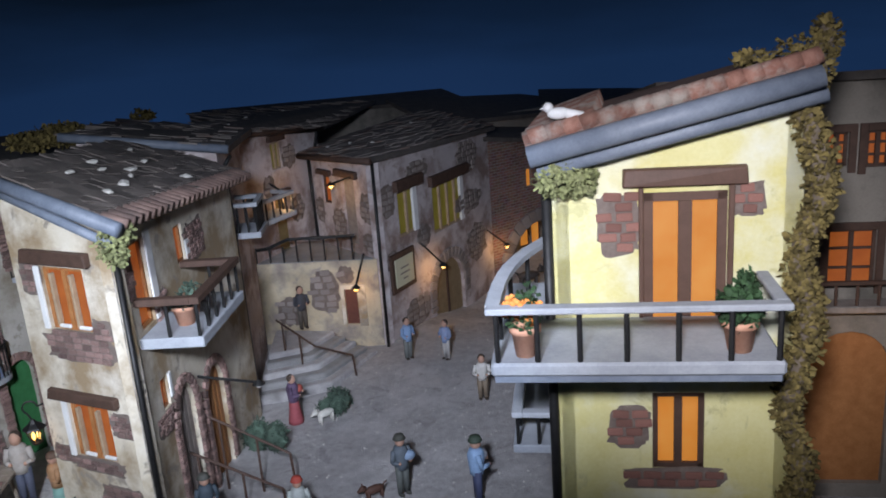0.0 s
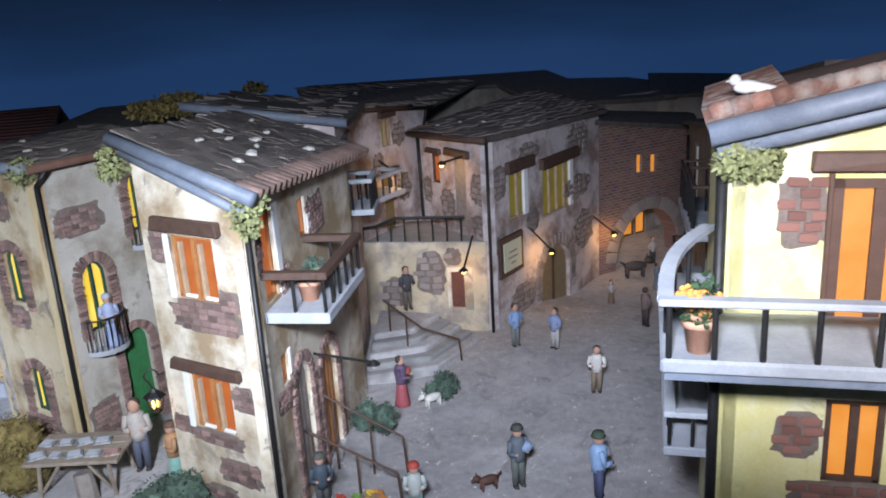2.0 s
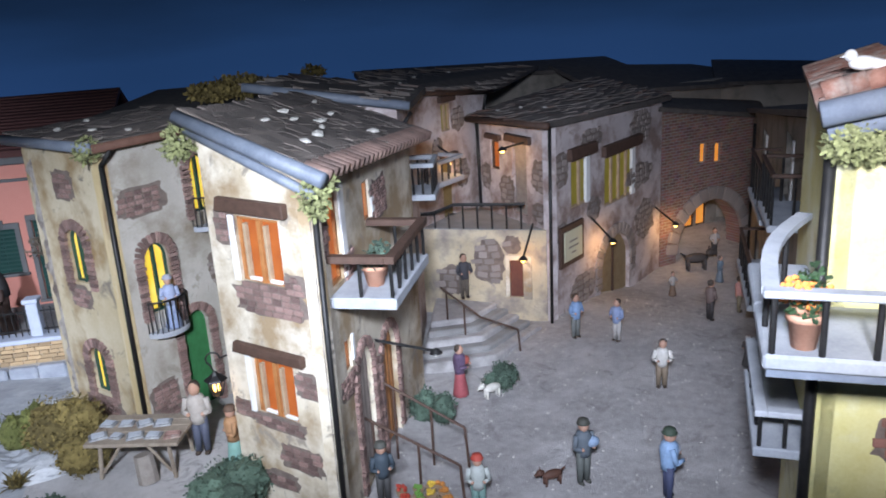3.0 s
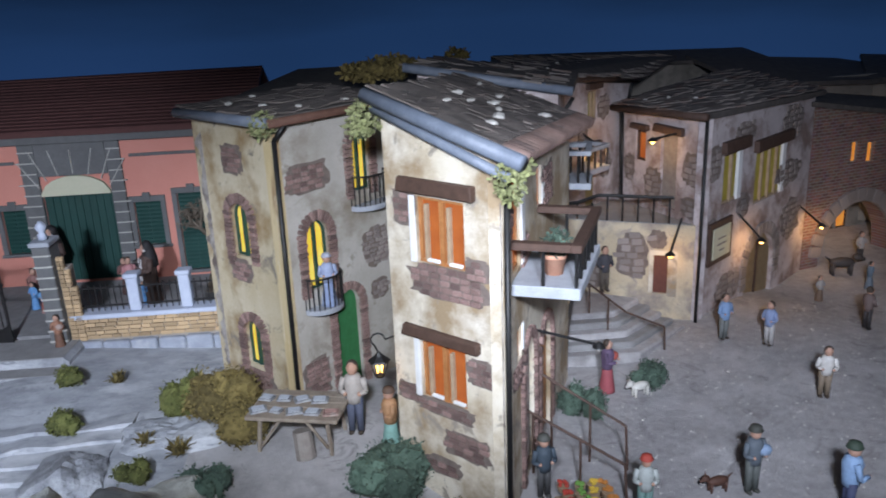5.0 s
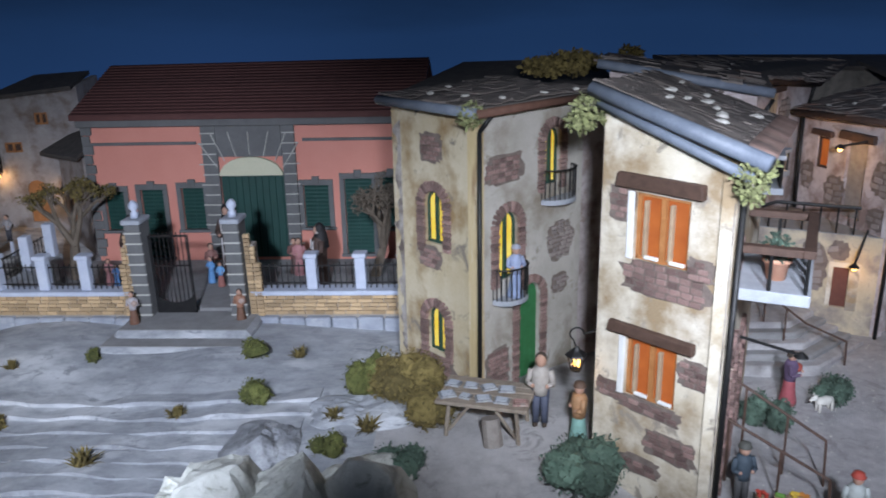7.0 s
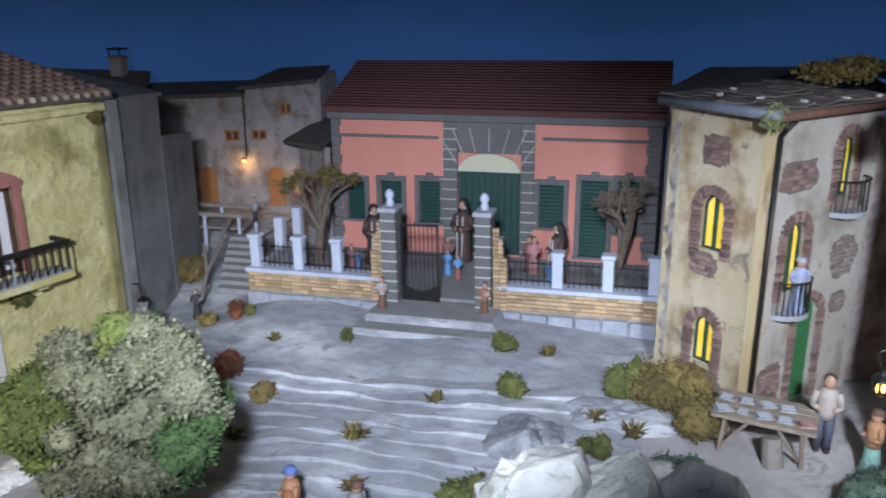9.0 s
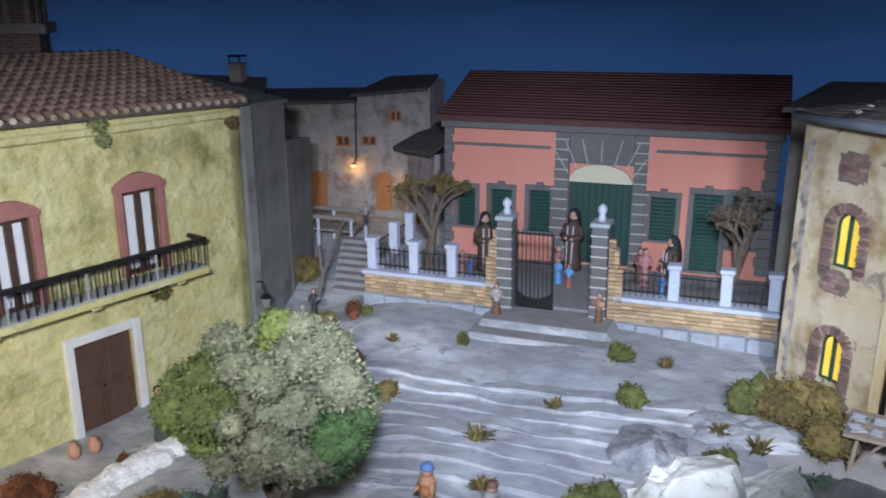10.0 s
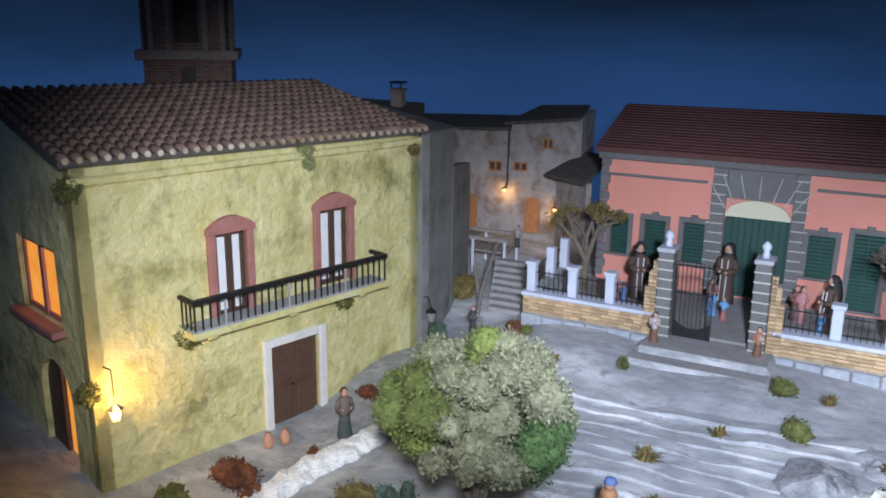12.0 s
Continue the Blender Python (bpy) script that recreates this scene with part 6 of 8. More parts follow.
hexa(bm, (a, b, b + Vector((0, 0.028, 0)), a + Vector((0, 0.028, 0)), c, c + Vector((0.001, 0, 0)), c + Vector((0.001, 0.028, 0)), c + Vector((0, 0.028, 0))))
part("gable", bm, M_LEMON, fh, "", ys.matrix_basis)
for (ua, ub, z0, z1), (oa, ob, oz) in (((0.300, 0.382, 0.235, 0.432), (0.278, 0.402, 0.470)), ((0.592, 0.684, 0.245, 0.442), (0.572, 0.704, 0.482))):
    wn = window(fh, yw, ua, ub, z0, z1, G_WHITE, M_WOOD, 0, 0.010, 2, 0.011, "tall window with white curtained panes and brown frame")
    part("side_trim", boxes((oa + 0.003, ua, -0.012, 0.008, z0, z1), (ub, ob - 0.003, -0.012, 0.008, z0, z1), bev=0.0015), M_ROSETRIM, fh, "dusty rose window surround", my)
    bm = bmesh.new()
    n = 10
    for k in range(n):
        x0, x1 = oa + (ob - oa) * k / n, oa + (ob - oa) * (k + 1) / n
        t = [z1 + 0.012 + (oz - z1 - 0.012) * (1 - ((x - (oa + ob) / 2) / ((ob - oa) / 2)) ** 2) for x in (x0, x1)]
        hexa(bm, ((x0, -0.015, z1 + 0.0005), (x1, -0.015, z1 + 0.0005), (x1, 0.004, z1 + 0.0005), (x0, 0.004, z1 + 0.0005), (x0, -0.015, t[0]), (x1, -0.015, t[1]), (x1, 0.004, t[1]), (x0, 0.004, t[0])))
    bmesh.ops.remove_doubles(bm, verts=bm.verts, dist=1e-5)
    part("arched_head", bm, M_ROSETRIM, fh, "dusty rose arched window head", my)
dd = part("double_door", boxes((0.434, 0.5085, 0.010, 0.018, -0.108, 0.124), (0.5095, 0.584, 0.010, 0.018, -0.108, 0.124), bev=0.001), M_DOORWOOD, fh, "brown wooden double door", my)
for k in range(4):
    u = 0.444 + (k % 2) * 0.076
    z = -0.09 + (k // 2) * 0.105
    part("door_panel", boxes((u, u + 0.052, 0.006, 0.0105, z, z + 0.09), bev=0.002), M_DOORWOOD, dd)
part("door_knob", boxes((0.503, 0.507, 0.003, 0.009, 0.0, 0.005)), M_IRON, dd)
part("door_surround", boxes((0.414, 0.4355, -0.010, 0.008, -0.13, 0.144), (0.5825, 0.604, -0.010, 0.008, -0.13, 0.144), (0.4357, 0.5823, -0.0098, 0.008, 0.1225, 0.1438), bev=0.002), M_WHITE, fh, "white door surround", my)
lb = part("balcony", boxes((0.205, 0.765, -0.062, 0.0, 0.228, 0.240), (0.210, 0.760, -0.056, 0.0, 0.220, 0.2275), bev=0.002), M_SLAB, fh, "long grey balcony with yellow underside", my)
part("fascia", boxes((0.204, 0.766, -0.066, -0.0625, 0.221, 0.236), (0.2015, 0.2045, -0.062, 0.0, 0.221, 0.236)), M_YELLOW, lb, "yellow painted fascia")
part("handrail", boxes((0.203, 0.767, -0.066, -0.052, 0.300, 0.311), (0.203, 0.214, -0.0515, 0.0, 0.300, 0.3108), (0.756, 0.767, -0.0515, 0.0, 0.300, 0.3108), bev=0.002), M_IRON, lb, "dark handrail")
for k in range(30):
    u = 0.210 + k * 0.019
    part("baluster", tube(bmesh.new(), (u, -0.059, 0.239), (u, -0.059, 0.301), 0.0026, 0.0026, 6), M_SLAB if k % 9 == 4 else M_IRON, lb)
for k in range(3):
    part("baluster", tube(bmesh.new(), (0.2085, -0.044 + k * 0.018, 0.239), (0.2085, -0.044 + k * 0.018, 0.301), 0.0026, 0.0026, 6), M_IRON, lb)
for u in (0.26, 0.48, 0.70):
    part("bracket", boxes((u - 0.012, u + 0.012, -0.048, 0.0, 0.205, 0.2195), bev=0.003), M_YELLOW, lb)
YROOF = (tuple(my @ Vector((-0.03, -0.030, 0.632))), tuple(my @ Vector((LY + 0.012, -0.030, 0.618))), tuple(my @ Vector((0.895, 0.40, 0.722))), tuple(my @ Vector((-0.03, 0.40, 0.736))))
# dark sheet puts the shade of the grooves between tile strips into colour
rf = roof_sheet("roof", YROOF, 0.012, M_ROOFDARK, fh, "brown barrel tile roof")
roof_sheet("roof_back", (YROOF[3], YROOF[2], tuple(my @ Vector((LY + 0.012, 0.83, 0.618))), tuple(my @ Vector((-0.03, 0.83, 0.632)))), 0.012, M_TILE, fh)
roof_sheet("hip", (YROOF[1], tuple(my @ Vector((LY + 0.012, 0.83, 0.618))), tuple(my @ Vector((0.896, 0.401, 0.722))), YROOF[2]), 0.010, M_TILE, fh)
for k in range(36):
    s = (k + 0.5) / 36
    bm = bmesh.new()
    for j in range(13):
        p, q = bilerp(YROOF, s, j / 13), bilerp(YROOF, s, (j + 1.08) / 13)
        tube(bm, p + Vector((0, 0, 0.003)), q + Vector((0, 0, 0.001)), 0.0094, 0.0080, 8)
    part("tile_strip", bm, M_TILE, rf, "", None, True)
    p = bilerp(YROOF, s, 0)
    part("mortar_cap", tube(bmesh.new(), p + (my.to_3x3() @ Vector((0, -0.004, 0.001))), p + (my.to_3x3() @ Vector((0, 0.004, 0.002))), 0.0068, 0.0068, 8), M_CREAM, rf)
part("eave_moulding", boxes((-0.01, LY + 0.004, -0.012, 0.0, 0.575, 0.5945), bev=0.004), M_LEMON, fh, "yellow plaster eave moulding", my)
window(fh, ys, 0.470, 0.680, 0.255, 0.425, G_AMBER, M_ROSETRIM, 0, 0.016, 2, 0.012, "lit amber window with rose frame")
part("window_sill", boxes((0.45, 0.70, -0.03, 0.01, 0.238, 0.2545), bev=0.003), M_ROSETRIM, fh, "rose window sill", ys.matrix_basis)
part("arched_door", wall_bm(0.518, 0.600, -0.13, 0.162, 0.008), M_WOOD, fh, "dark arched door leaf, half open on lit inside", ys.matrix_basis @ Matrix.Translation((0, 0.014, 0)))
part("lit_inside", wall_bm(0.600, 0.692, -0.13, 0.162, 0.006), G_AMBER, fh, "", ys.matrix_basis @ Matrix.Translation((0, 0.024, 0)))
lm = thing("hanging_lantern", "glowing lantern on an iron bracket by the yellow wall", "lantern")
lp = my @ Vector((0.028, -0.040, 0.105))
part("bracket", path_tube(bmesh.new(), [my @ Vector((0.028, 0.0, 0.195)), my @ Vector((0.028, -0.036, 0.200)), lp + Vector((0, 0, 0.02))], 0.002, 6), M_IRON, lm)
part("glass", lathe(bmesh.new(), ((0.008, -0.016), (0.013, 0.008)), 6, lp), G_BULB, lm)
part("cap", lathe(bmesh.new(), ((0.017, 0.008), (0.004, 0.020)), 6, lp), M_IRON, lm)
bulb(lp.x + 0.010, lp.y - 0.008, lp.z + 0.024, 1.8, (1, 0.55, 0.16), 0.012)
for u, z, r, mt, sd_ in ((0.215, 0.215, 0.030, M_MOSS, 3), (0.66, 0.195, 0.024, M_MOSS, 4), (0.55, 0.600, 0.020, M_PALEMOSS, 5), (0.56, 0.565, 0.014, M_PALEMOSS, 6), (-0.01, 0.575, 0.026, M_MOSS, 7), (-0.012, 0.15, 0.026, M_MOSS, 8), (0.91, 0.565, 0.014, M_DRYMOSS, 9)):
    t_ = fuzz("wall_moss", [tuple(my @ Vector((u, -0.012, z))) + (r, r * 0.8, r * 0.9)], mt, None, 420, 0.007, "", sd_)
    tagged(t_, "green moss clump on the yellow wall", "moss")

# ---- grey house and far houses ----
gh = thing("grey_house", "plain grey cement model house beside the farmhouse", "house", None, "village houses")
wall(gh, (-1.742, 1.690), (-1.775, 1.95), -0.1, (0.60, 0.585), M_CEMENT, (), 0.03)
wall(gh, (-1.775, 1.95), (-1.838, 2.216), -0.1, (0.47, 0.44), M_CEMENT, (), 0.03)
wall(gh, (-2.05, 1.76), (-1.742, 1.690), -0.1, 0.60, M_CEMENT, (), 0.03)
wall(gh, (-1.774, 1.952), (-2.2, 2.1), -0.1, 0.585, M_CEMENT, (), 0.03)
roof_sheet("roof", ((-1.742, 1.66, 0.603), (-1.77, 1.97, 0.588), (-2.2, 2.1, 0.64), (-2.1, 1.75, 0.64)), 0.01, M_CEMENT, gh)
ch = thing("chimney_house", "dark slate roof with a small brick chimney", "house", None, "village houses")
wall(ch, (-2.62, 2.50), (-2.22, 2.58), 0.0, 0.52, M_DARKPL, (), 0.02)
roof_sheet("roof", ((-2.75, 2.45, 0.53), (-2.19, 2.54, 0.52), (-2.30, 2.75, 0.575), (-2.75, 2.72, 0.582)), 0.012, M_ROOFDARK, ch, "dark slate roof")
part("chimney", boxes((-2.415, -2.365, 2.665, 2.710, 0.53, 0.625), (-2.42, -2.36, 2.66, 2.715, 0.625, 0.633), bev=0.002), M_STONE, ch, "stone chimney")
part("chimney_cap", boxes((-2.418, -2.362, 2.662, 2.713, 0.655, 0.662), (-2.414, -2.410, 2.666, 2.670, 0.633, 0.655), (-2.370, -2.366, 2.666, 2.670, 0.633, 0.655)), M_IRON, ch, "iron chimney cap")
fa = thing("far_house", "weathered plaster twin model house with arched wooden doors and small windows", "house", None, "village houses")
X0, X1, X2 = (-2.300, 2.594), (-1.866, 2.650), (-1.596, 2.686)
wf1 = wall(fa, X0, X1, 0.0, (0.485, 0.505), M_FARPL, ((0.127, 0.179, 0.315, 0.372, 0), (0.349, 0.404, 0.338, 0.378, 0), (0.238, 0.308, 0.10, 0.243, 0.035)), 0.02)
wf2 = wall(fa, X1, X2, 0.0, (0.53, 0.56), M_FARPL, ((0.012, 0.068, 0.345, 0.380, 0), (0.122, 0.165, 0.437, 0.477, 0), (0.062, 0.126, 0.10, 0.247, 0.032)), 0.02)
wall(fa, X2, (-1.60, 2.86), 0.0, (0.56, 0.58), M_FARPL, (), 0.02)
for wl_, ua, ub, z0, z1 in ((wf1, 0.127, 0.179, 0.315, 0.372), (wf1, 0.349, 0.404, 0.338, 0.378), (wf2, 0.012, 0.068, 0.345, 0.380), (wf2, 0.122, 0.165, 0.437, 0.477)):
    window(fa, wl_, ua, ub, z0, z1, M_WOOD, M_ORWOOD, 0, 0.008, 2, 0.006, "small wooden shuttered window")
for wl_, ua, ub, z1 in ((wf1, 0.238, 0.308, 0.243), (wf2, 0.062, 0.126, 0.247)):
    part("arched_door", wall_bm(ua - 0.002, ub + 0.002, 0.08, z1, 0.006), M_ORWOOD, fa, "arched wooden door", wl_.matrix_basis @ Matrix.Translation((0, 0.008, 0)))
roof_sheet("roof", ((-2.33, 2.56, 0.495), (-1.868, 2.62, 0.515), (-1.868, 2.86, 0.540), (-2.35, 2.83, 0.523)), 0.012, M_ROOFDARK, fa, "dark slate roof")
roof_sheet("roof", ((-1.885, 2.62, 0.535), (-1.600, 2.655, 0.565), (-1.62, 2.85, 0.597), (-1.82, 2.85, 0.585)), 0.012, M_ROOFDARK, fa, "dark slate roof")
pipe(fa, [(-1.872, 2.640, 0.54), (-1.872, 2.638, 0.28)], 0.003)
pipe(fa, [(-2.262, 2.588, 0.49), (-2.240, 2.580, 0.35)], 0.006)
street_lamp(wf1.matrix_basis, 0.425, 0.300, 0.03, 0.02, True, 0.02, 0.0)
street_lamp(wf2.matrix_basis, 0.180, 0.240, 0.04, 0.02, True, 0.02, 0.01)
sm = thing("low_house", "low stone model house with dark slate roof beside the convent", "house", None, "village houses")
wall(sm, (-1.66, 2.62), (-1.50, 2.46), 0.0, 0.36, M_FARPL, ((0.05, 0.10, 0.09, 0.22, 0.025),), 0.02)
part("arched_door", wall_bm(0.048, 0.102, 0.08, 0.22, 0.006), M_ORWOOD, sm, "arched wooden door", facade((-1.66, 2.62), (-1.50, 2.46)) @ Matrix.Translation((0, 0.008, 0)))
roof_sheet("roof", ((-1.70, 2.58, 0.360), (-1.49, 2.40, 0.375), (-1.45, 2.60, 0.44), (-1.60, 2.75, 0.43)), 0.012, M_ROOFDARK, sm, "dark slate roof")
br_ = thing("wooden_bridge", "weathered wooden footbridge with plank stairs and rails", "bridge")
for k in range(9):
    m_ = Matrix.Translation((-1.93 + k * 0.026, 2.30, 0.125)) @ Matrix.Rotation(radians(8), 4, "Z")
    part("plank", boxes((-0.011, 0.011, -0.05, 0.05, -0.004, 0.004), bev=0.001), M_GREYWOOD, br_, "", m_)
part("handrail", boxes((-1.95, -1.70, 2.238, 2.246, 0.165, 0.178), (-1.95, -1.70, 2.354, 2.362, 0.165, 0.178), bev=0.001), M_GREYWOOD, br_)
for x in (-1.94, -1.83, -1.71):
    for y in (2.232, 2.348):
        part("post", boxes((x - 0.005, x + 0.005, y, y + 0.006, 0.0, 0.168), bev=0.001), M_BLUEWHITE, br_)
for k in range(8):
    part("step", boxes((-1.73 + k * 0.012, -1.62 + k * 0.012, 2.20 - k * 0.036, 2.235 - k * 0.036, 0.02, 0.115 - k * 0.011), bev=0.002), M_GREYSLAB, br_)
part("stair_rail", path_tube(bmesh.new(), [(-1.74, 2.24, 0.165), (-1.66, 1.93, 0.085), (-1.62, 1.82, 0.05)], 0.006, 6), M_GREYWOOD, br_)
part("stair_rail", path_tube(bmesh.new(), [(-1.76, 2.10, 0.115), (-1.67, 1.95, 0.04)], 0.006, 6), M_GREYWOOD, br_)
tw = thing("bell_tower", "square brown stone model bell tower with arched openings", "tower", Matrix.Translation((-2.91, 2.06, 0)) @ Matrix.Rotation(radians(38), 4, "Z") @ Matrix.Diagonal((1.2, 1.2, 1, 1)))
part("lower_shaft", boxes((-0.125, 0.125, -0.125, 0.125, 0.0, 0.755), bev=0.002), M_ARCHB, tw)
for bx in ((-0.145, 0.145, -0.145, 0.145, 0.755, 0.790), (-0.145, 0.145, -0.145, 0.145, 1.03, 1.05)):
    part("cornice", boxes(bx, bev=0.004), M_STONE, tw)
for k in range(4):
    mm = Matrix.Rotation(k * math.pi / 2, 4, "Z") @ Matrix.Translation((-0.12, -0.12, 0))
    part("belfry_wall", wall_bm(0, 0.24, 0.79, 1.03, 0.02, ((0.085, 0.155, 0.815, 0.98, 0.035),)), M_ARCHB, tw, "", mm)
    for u in (0.012, 0.062, 0.165, 0.215):
        part("pilaster", boxes((u, u + 0.016, -0.008, 0.0, 0.79, 1.03), bev=0.001), M_STONE, tw, "", mm)
    # dark plate on the shaft shows a recess's shade by colour
    part("niche_shade", boxes((0.10, 0.14, -0.003, 0.001, 0.66, 0.73), bev=0.001), M_ROOFDARK, tw, "", Matrix.Rotation(k * math.pi / 2, 4, "Z") @ Matrix.Translation((-0.12, -0.125, 0)))
# dark block added inside the belfry for the shade behind its openings
part("dark_core", boxes((-0.06, 0.06, -0.06, 0.06, 0.79, 1.04)), M_ROOFDARK, tw)

# ---- trees, rocks, bushes ----
tr = thing("lichen_tree", "round model tree with pale green lichen crown on the slope", "tree")
TX, TY, TZ = -1.185, 0.86, 0.270
bm = bmesh.new()
g0 = level(TX, TY) - 0.01
pts = [Vector((TX - 0.02, TY, g0)), Vector((TX - 0.005, TY, g0 + 0.07)), Vector((TX, TY, 0.18))]
tube(bm, pts[0], pts[1], 0.022, 0.015)
tube(bm, pts[1], pts[2], 0.015, 0.011)
for a in range(5):
    d = Vector((math.cos(a * 1.26), math.sin(a * 1.26), 0.9)) * 0.07
    tube(bm, pts[1] + Vector((0, 0, 0.03)), pts[2] + d, 0.009, 0.004)
part("trunk", bm, M_BARK, tr)
rng = random.Random(12)
groups = {"crown": [], "crown_lime": [], "crown_deep": []}
for k in range(78):
    d = Vector((rng.gauss(0, 1), rng.gauss(0, 1), rng.gauss(0.15, 0.8))).normalized()
    r = rng.uniform(0.017, 0.044)
    c = Vector((TX + d.x * rng.uniform(0.108, 0.150), TY + d.y * rng.uniform(0.10, 0.138), TZ + d.z * rng.uniform(0.08, 0.118)))
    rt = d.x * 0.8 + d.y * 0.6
    # deep green low on the right, lime at the left and top, lichen elsewhere
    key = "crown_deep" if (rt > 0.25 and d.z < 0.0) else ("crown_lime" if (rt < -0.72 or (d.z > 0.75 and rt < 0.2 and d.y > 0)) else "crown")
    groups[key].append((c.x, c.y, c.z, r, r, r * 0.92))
groups["crown"].append((TX, TY, TZ, 0.08, 0.08, 0.07))
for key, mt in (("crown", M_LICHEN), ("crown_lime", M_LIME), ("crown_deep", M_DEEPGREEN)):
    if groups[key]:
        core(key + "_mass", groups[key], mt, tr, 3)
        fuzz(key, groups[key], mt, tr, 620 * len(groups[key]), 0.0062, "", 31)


def bare_tree(name, label, x, y, z, h, seed, leafmat, n, lean):
    t = thing(name, label, "tree")
    rng = random.Random(seed)
    bm = bmesh.new()
    ends = []

    def grow(p, d, l, r, depth):
        q = p + d * l
        tube(bm, p, q, r, r * 0.72, 6)
        if depth == 0:
            ends.append(q)
            return
        for _ in range(3):
            e = (d + Vector((rng.uniform(-1, 1), rng.uniform(-1, 1), rng.uniform(-0.3, 0.7))) * 0.75).normalized()
            grow(q, e, l * rng.uniform(0.55, 0.8), r * 0.62, depth - 1)
    grow(Vector((x, y, z - 0.01)), Vector((lean, 0, 1)).normalized(), h * 0.30, h * 0.05, 4)
    part("trunk", bm, M_BARK, t)
    fuzz("crown", [(e.x, e.y, e.z, 0.012, 0.012, 0.010) for e in ends], leafmat, t, n, 0.007, "", seed)
    return t


bare_tree("olive_tree", "gnarled model olive tree with sparse yellow-green leaves", -1.395, 2.11, 0.094, 0.33, 5, M_DRYMOSS, 2600, 0.12)
bare_tree("bare_tree", "leaning grey-brown model tree with twiggy crown", -0.545, 2.08, 0.094, 0.33, 9, M_BARK, 1500, 0.30)


def rock(name, label, x, y, z, r, mat, seed, sq=(1, 1, 1), cuts=0):
    bm = bmesh.new()
    vs = ball(bm, (0, 0, 0), r * sq[0], r * sq[1], r * sq[2], sub=4)
    for v in vs:
        n1 = noise.noise(v.co * (1.6 / r) * 0.7 + Vector((seed, 0, 0)))
        n2 = noise.noise(v.co * (5 / r) * 0.7 + Vector((0, seed, 0)))
        cell = noise.cell(v.co * (2.2 / r) + Vector((seed, seed, 0)))
        v.co *= 1 + 0.42 * n1 + 0.20 * abs(n2) + 0.05 * (cell - 0.5) + 0.05 * noise.noise(v.co * (12 / r))
    rg = random.Random(seed)
    for _ in range(cuts):
        d = Vector((rg.gauss(0, 1), rg.gauss(0, 1), rg.gauss(0.3, 0.8))).normalized()
        far = max(v.co.dot(d) for v in vs) * rg.uniform(0.66, 0.86)
        for v in vs:
            over = v.co.dot(d) - far
            if over > 0:
                v.co -= d * over * 0.92
    for v in vs if cuts else ():
        v.co *= 1 + 0.05 * noise.noise(v.co * (4 / r)) + 0.035 * noise.noise(v.co * (11 / r))
    return tagged(part(name, bm, mat, None, "", Matrix.Translation((x, y, z))), label, "rock", "slope rocks")


rock("pale_boulder", "tall pointed white quartz boulder on the slope", -0.572, 0.786, 0.210, 0.108, M_QUARTZ, 3, (0.72, 0.74, 1.30), 9)
rock("pale_boulder", "white quartz boulder with sharp faces on the slope", -0.495, 0.800, 0.205, 0.105, M_QUARTZ, 7, (0.72, 0.78, 1.22), 9)
rock("pale_boulder", "white quartz boulder with sharp faces on the slope", -0.415, 0.810, 0.195, 0.105, M_QUARTZ, 11, (0.80, 0.80, 1.22), 14)
rock("pale_boulder", "broad pale quartz boulder under the pointed ones", -0.480, 0.845, 0.05, 0.130, M_QUARTZ, 23, (1.10, 0.75, 0.85), 12)
rock("pale_boulder", "low pale weathered boulder by the path", -0.455, 1.175, 0.035, 0.085, M_QUARTZ, 29, (0.95, 1.0, 0.60), 0)
rock("grey_boulder", "flat pale layered boulder beside the arched house", -0.49, 1.40, 0.05, 0.085, M_STEP, 8, (1.3, 0.8, 0.42))
rock("grey_boulder", "crumpled grey boulder in the middle of the slope", -0.665, 1.295, 0.030, 0.082, M_GREYROCK, 21, (1.0, 1.0, 0.70), 9)
for k in range(11):
    t = k / 10
    x, y = -1.56 - 0.15 * t, 1.25 - 0.36 * t
    rock("curb_stone", "white plastered curb rock edging the lane", x, y, level(x, y) + 0.008, 0.035, M_WHITE, 40 + k, (1.0, 1.2, 0.75))["group"] = "white curb rocks"
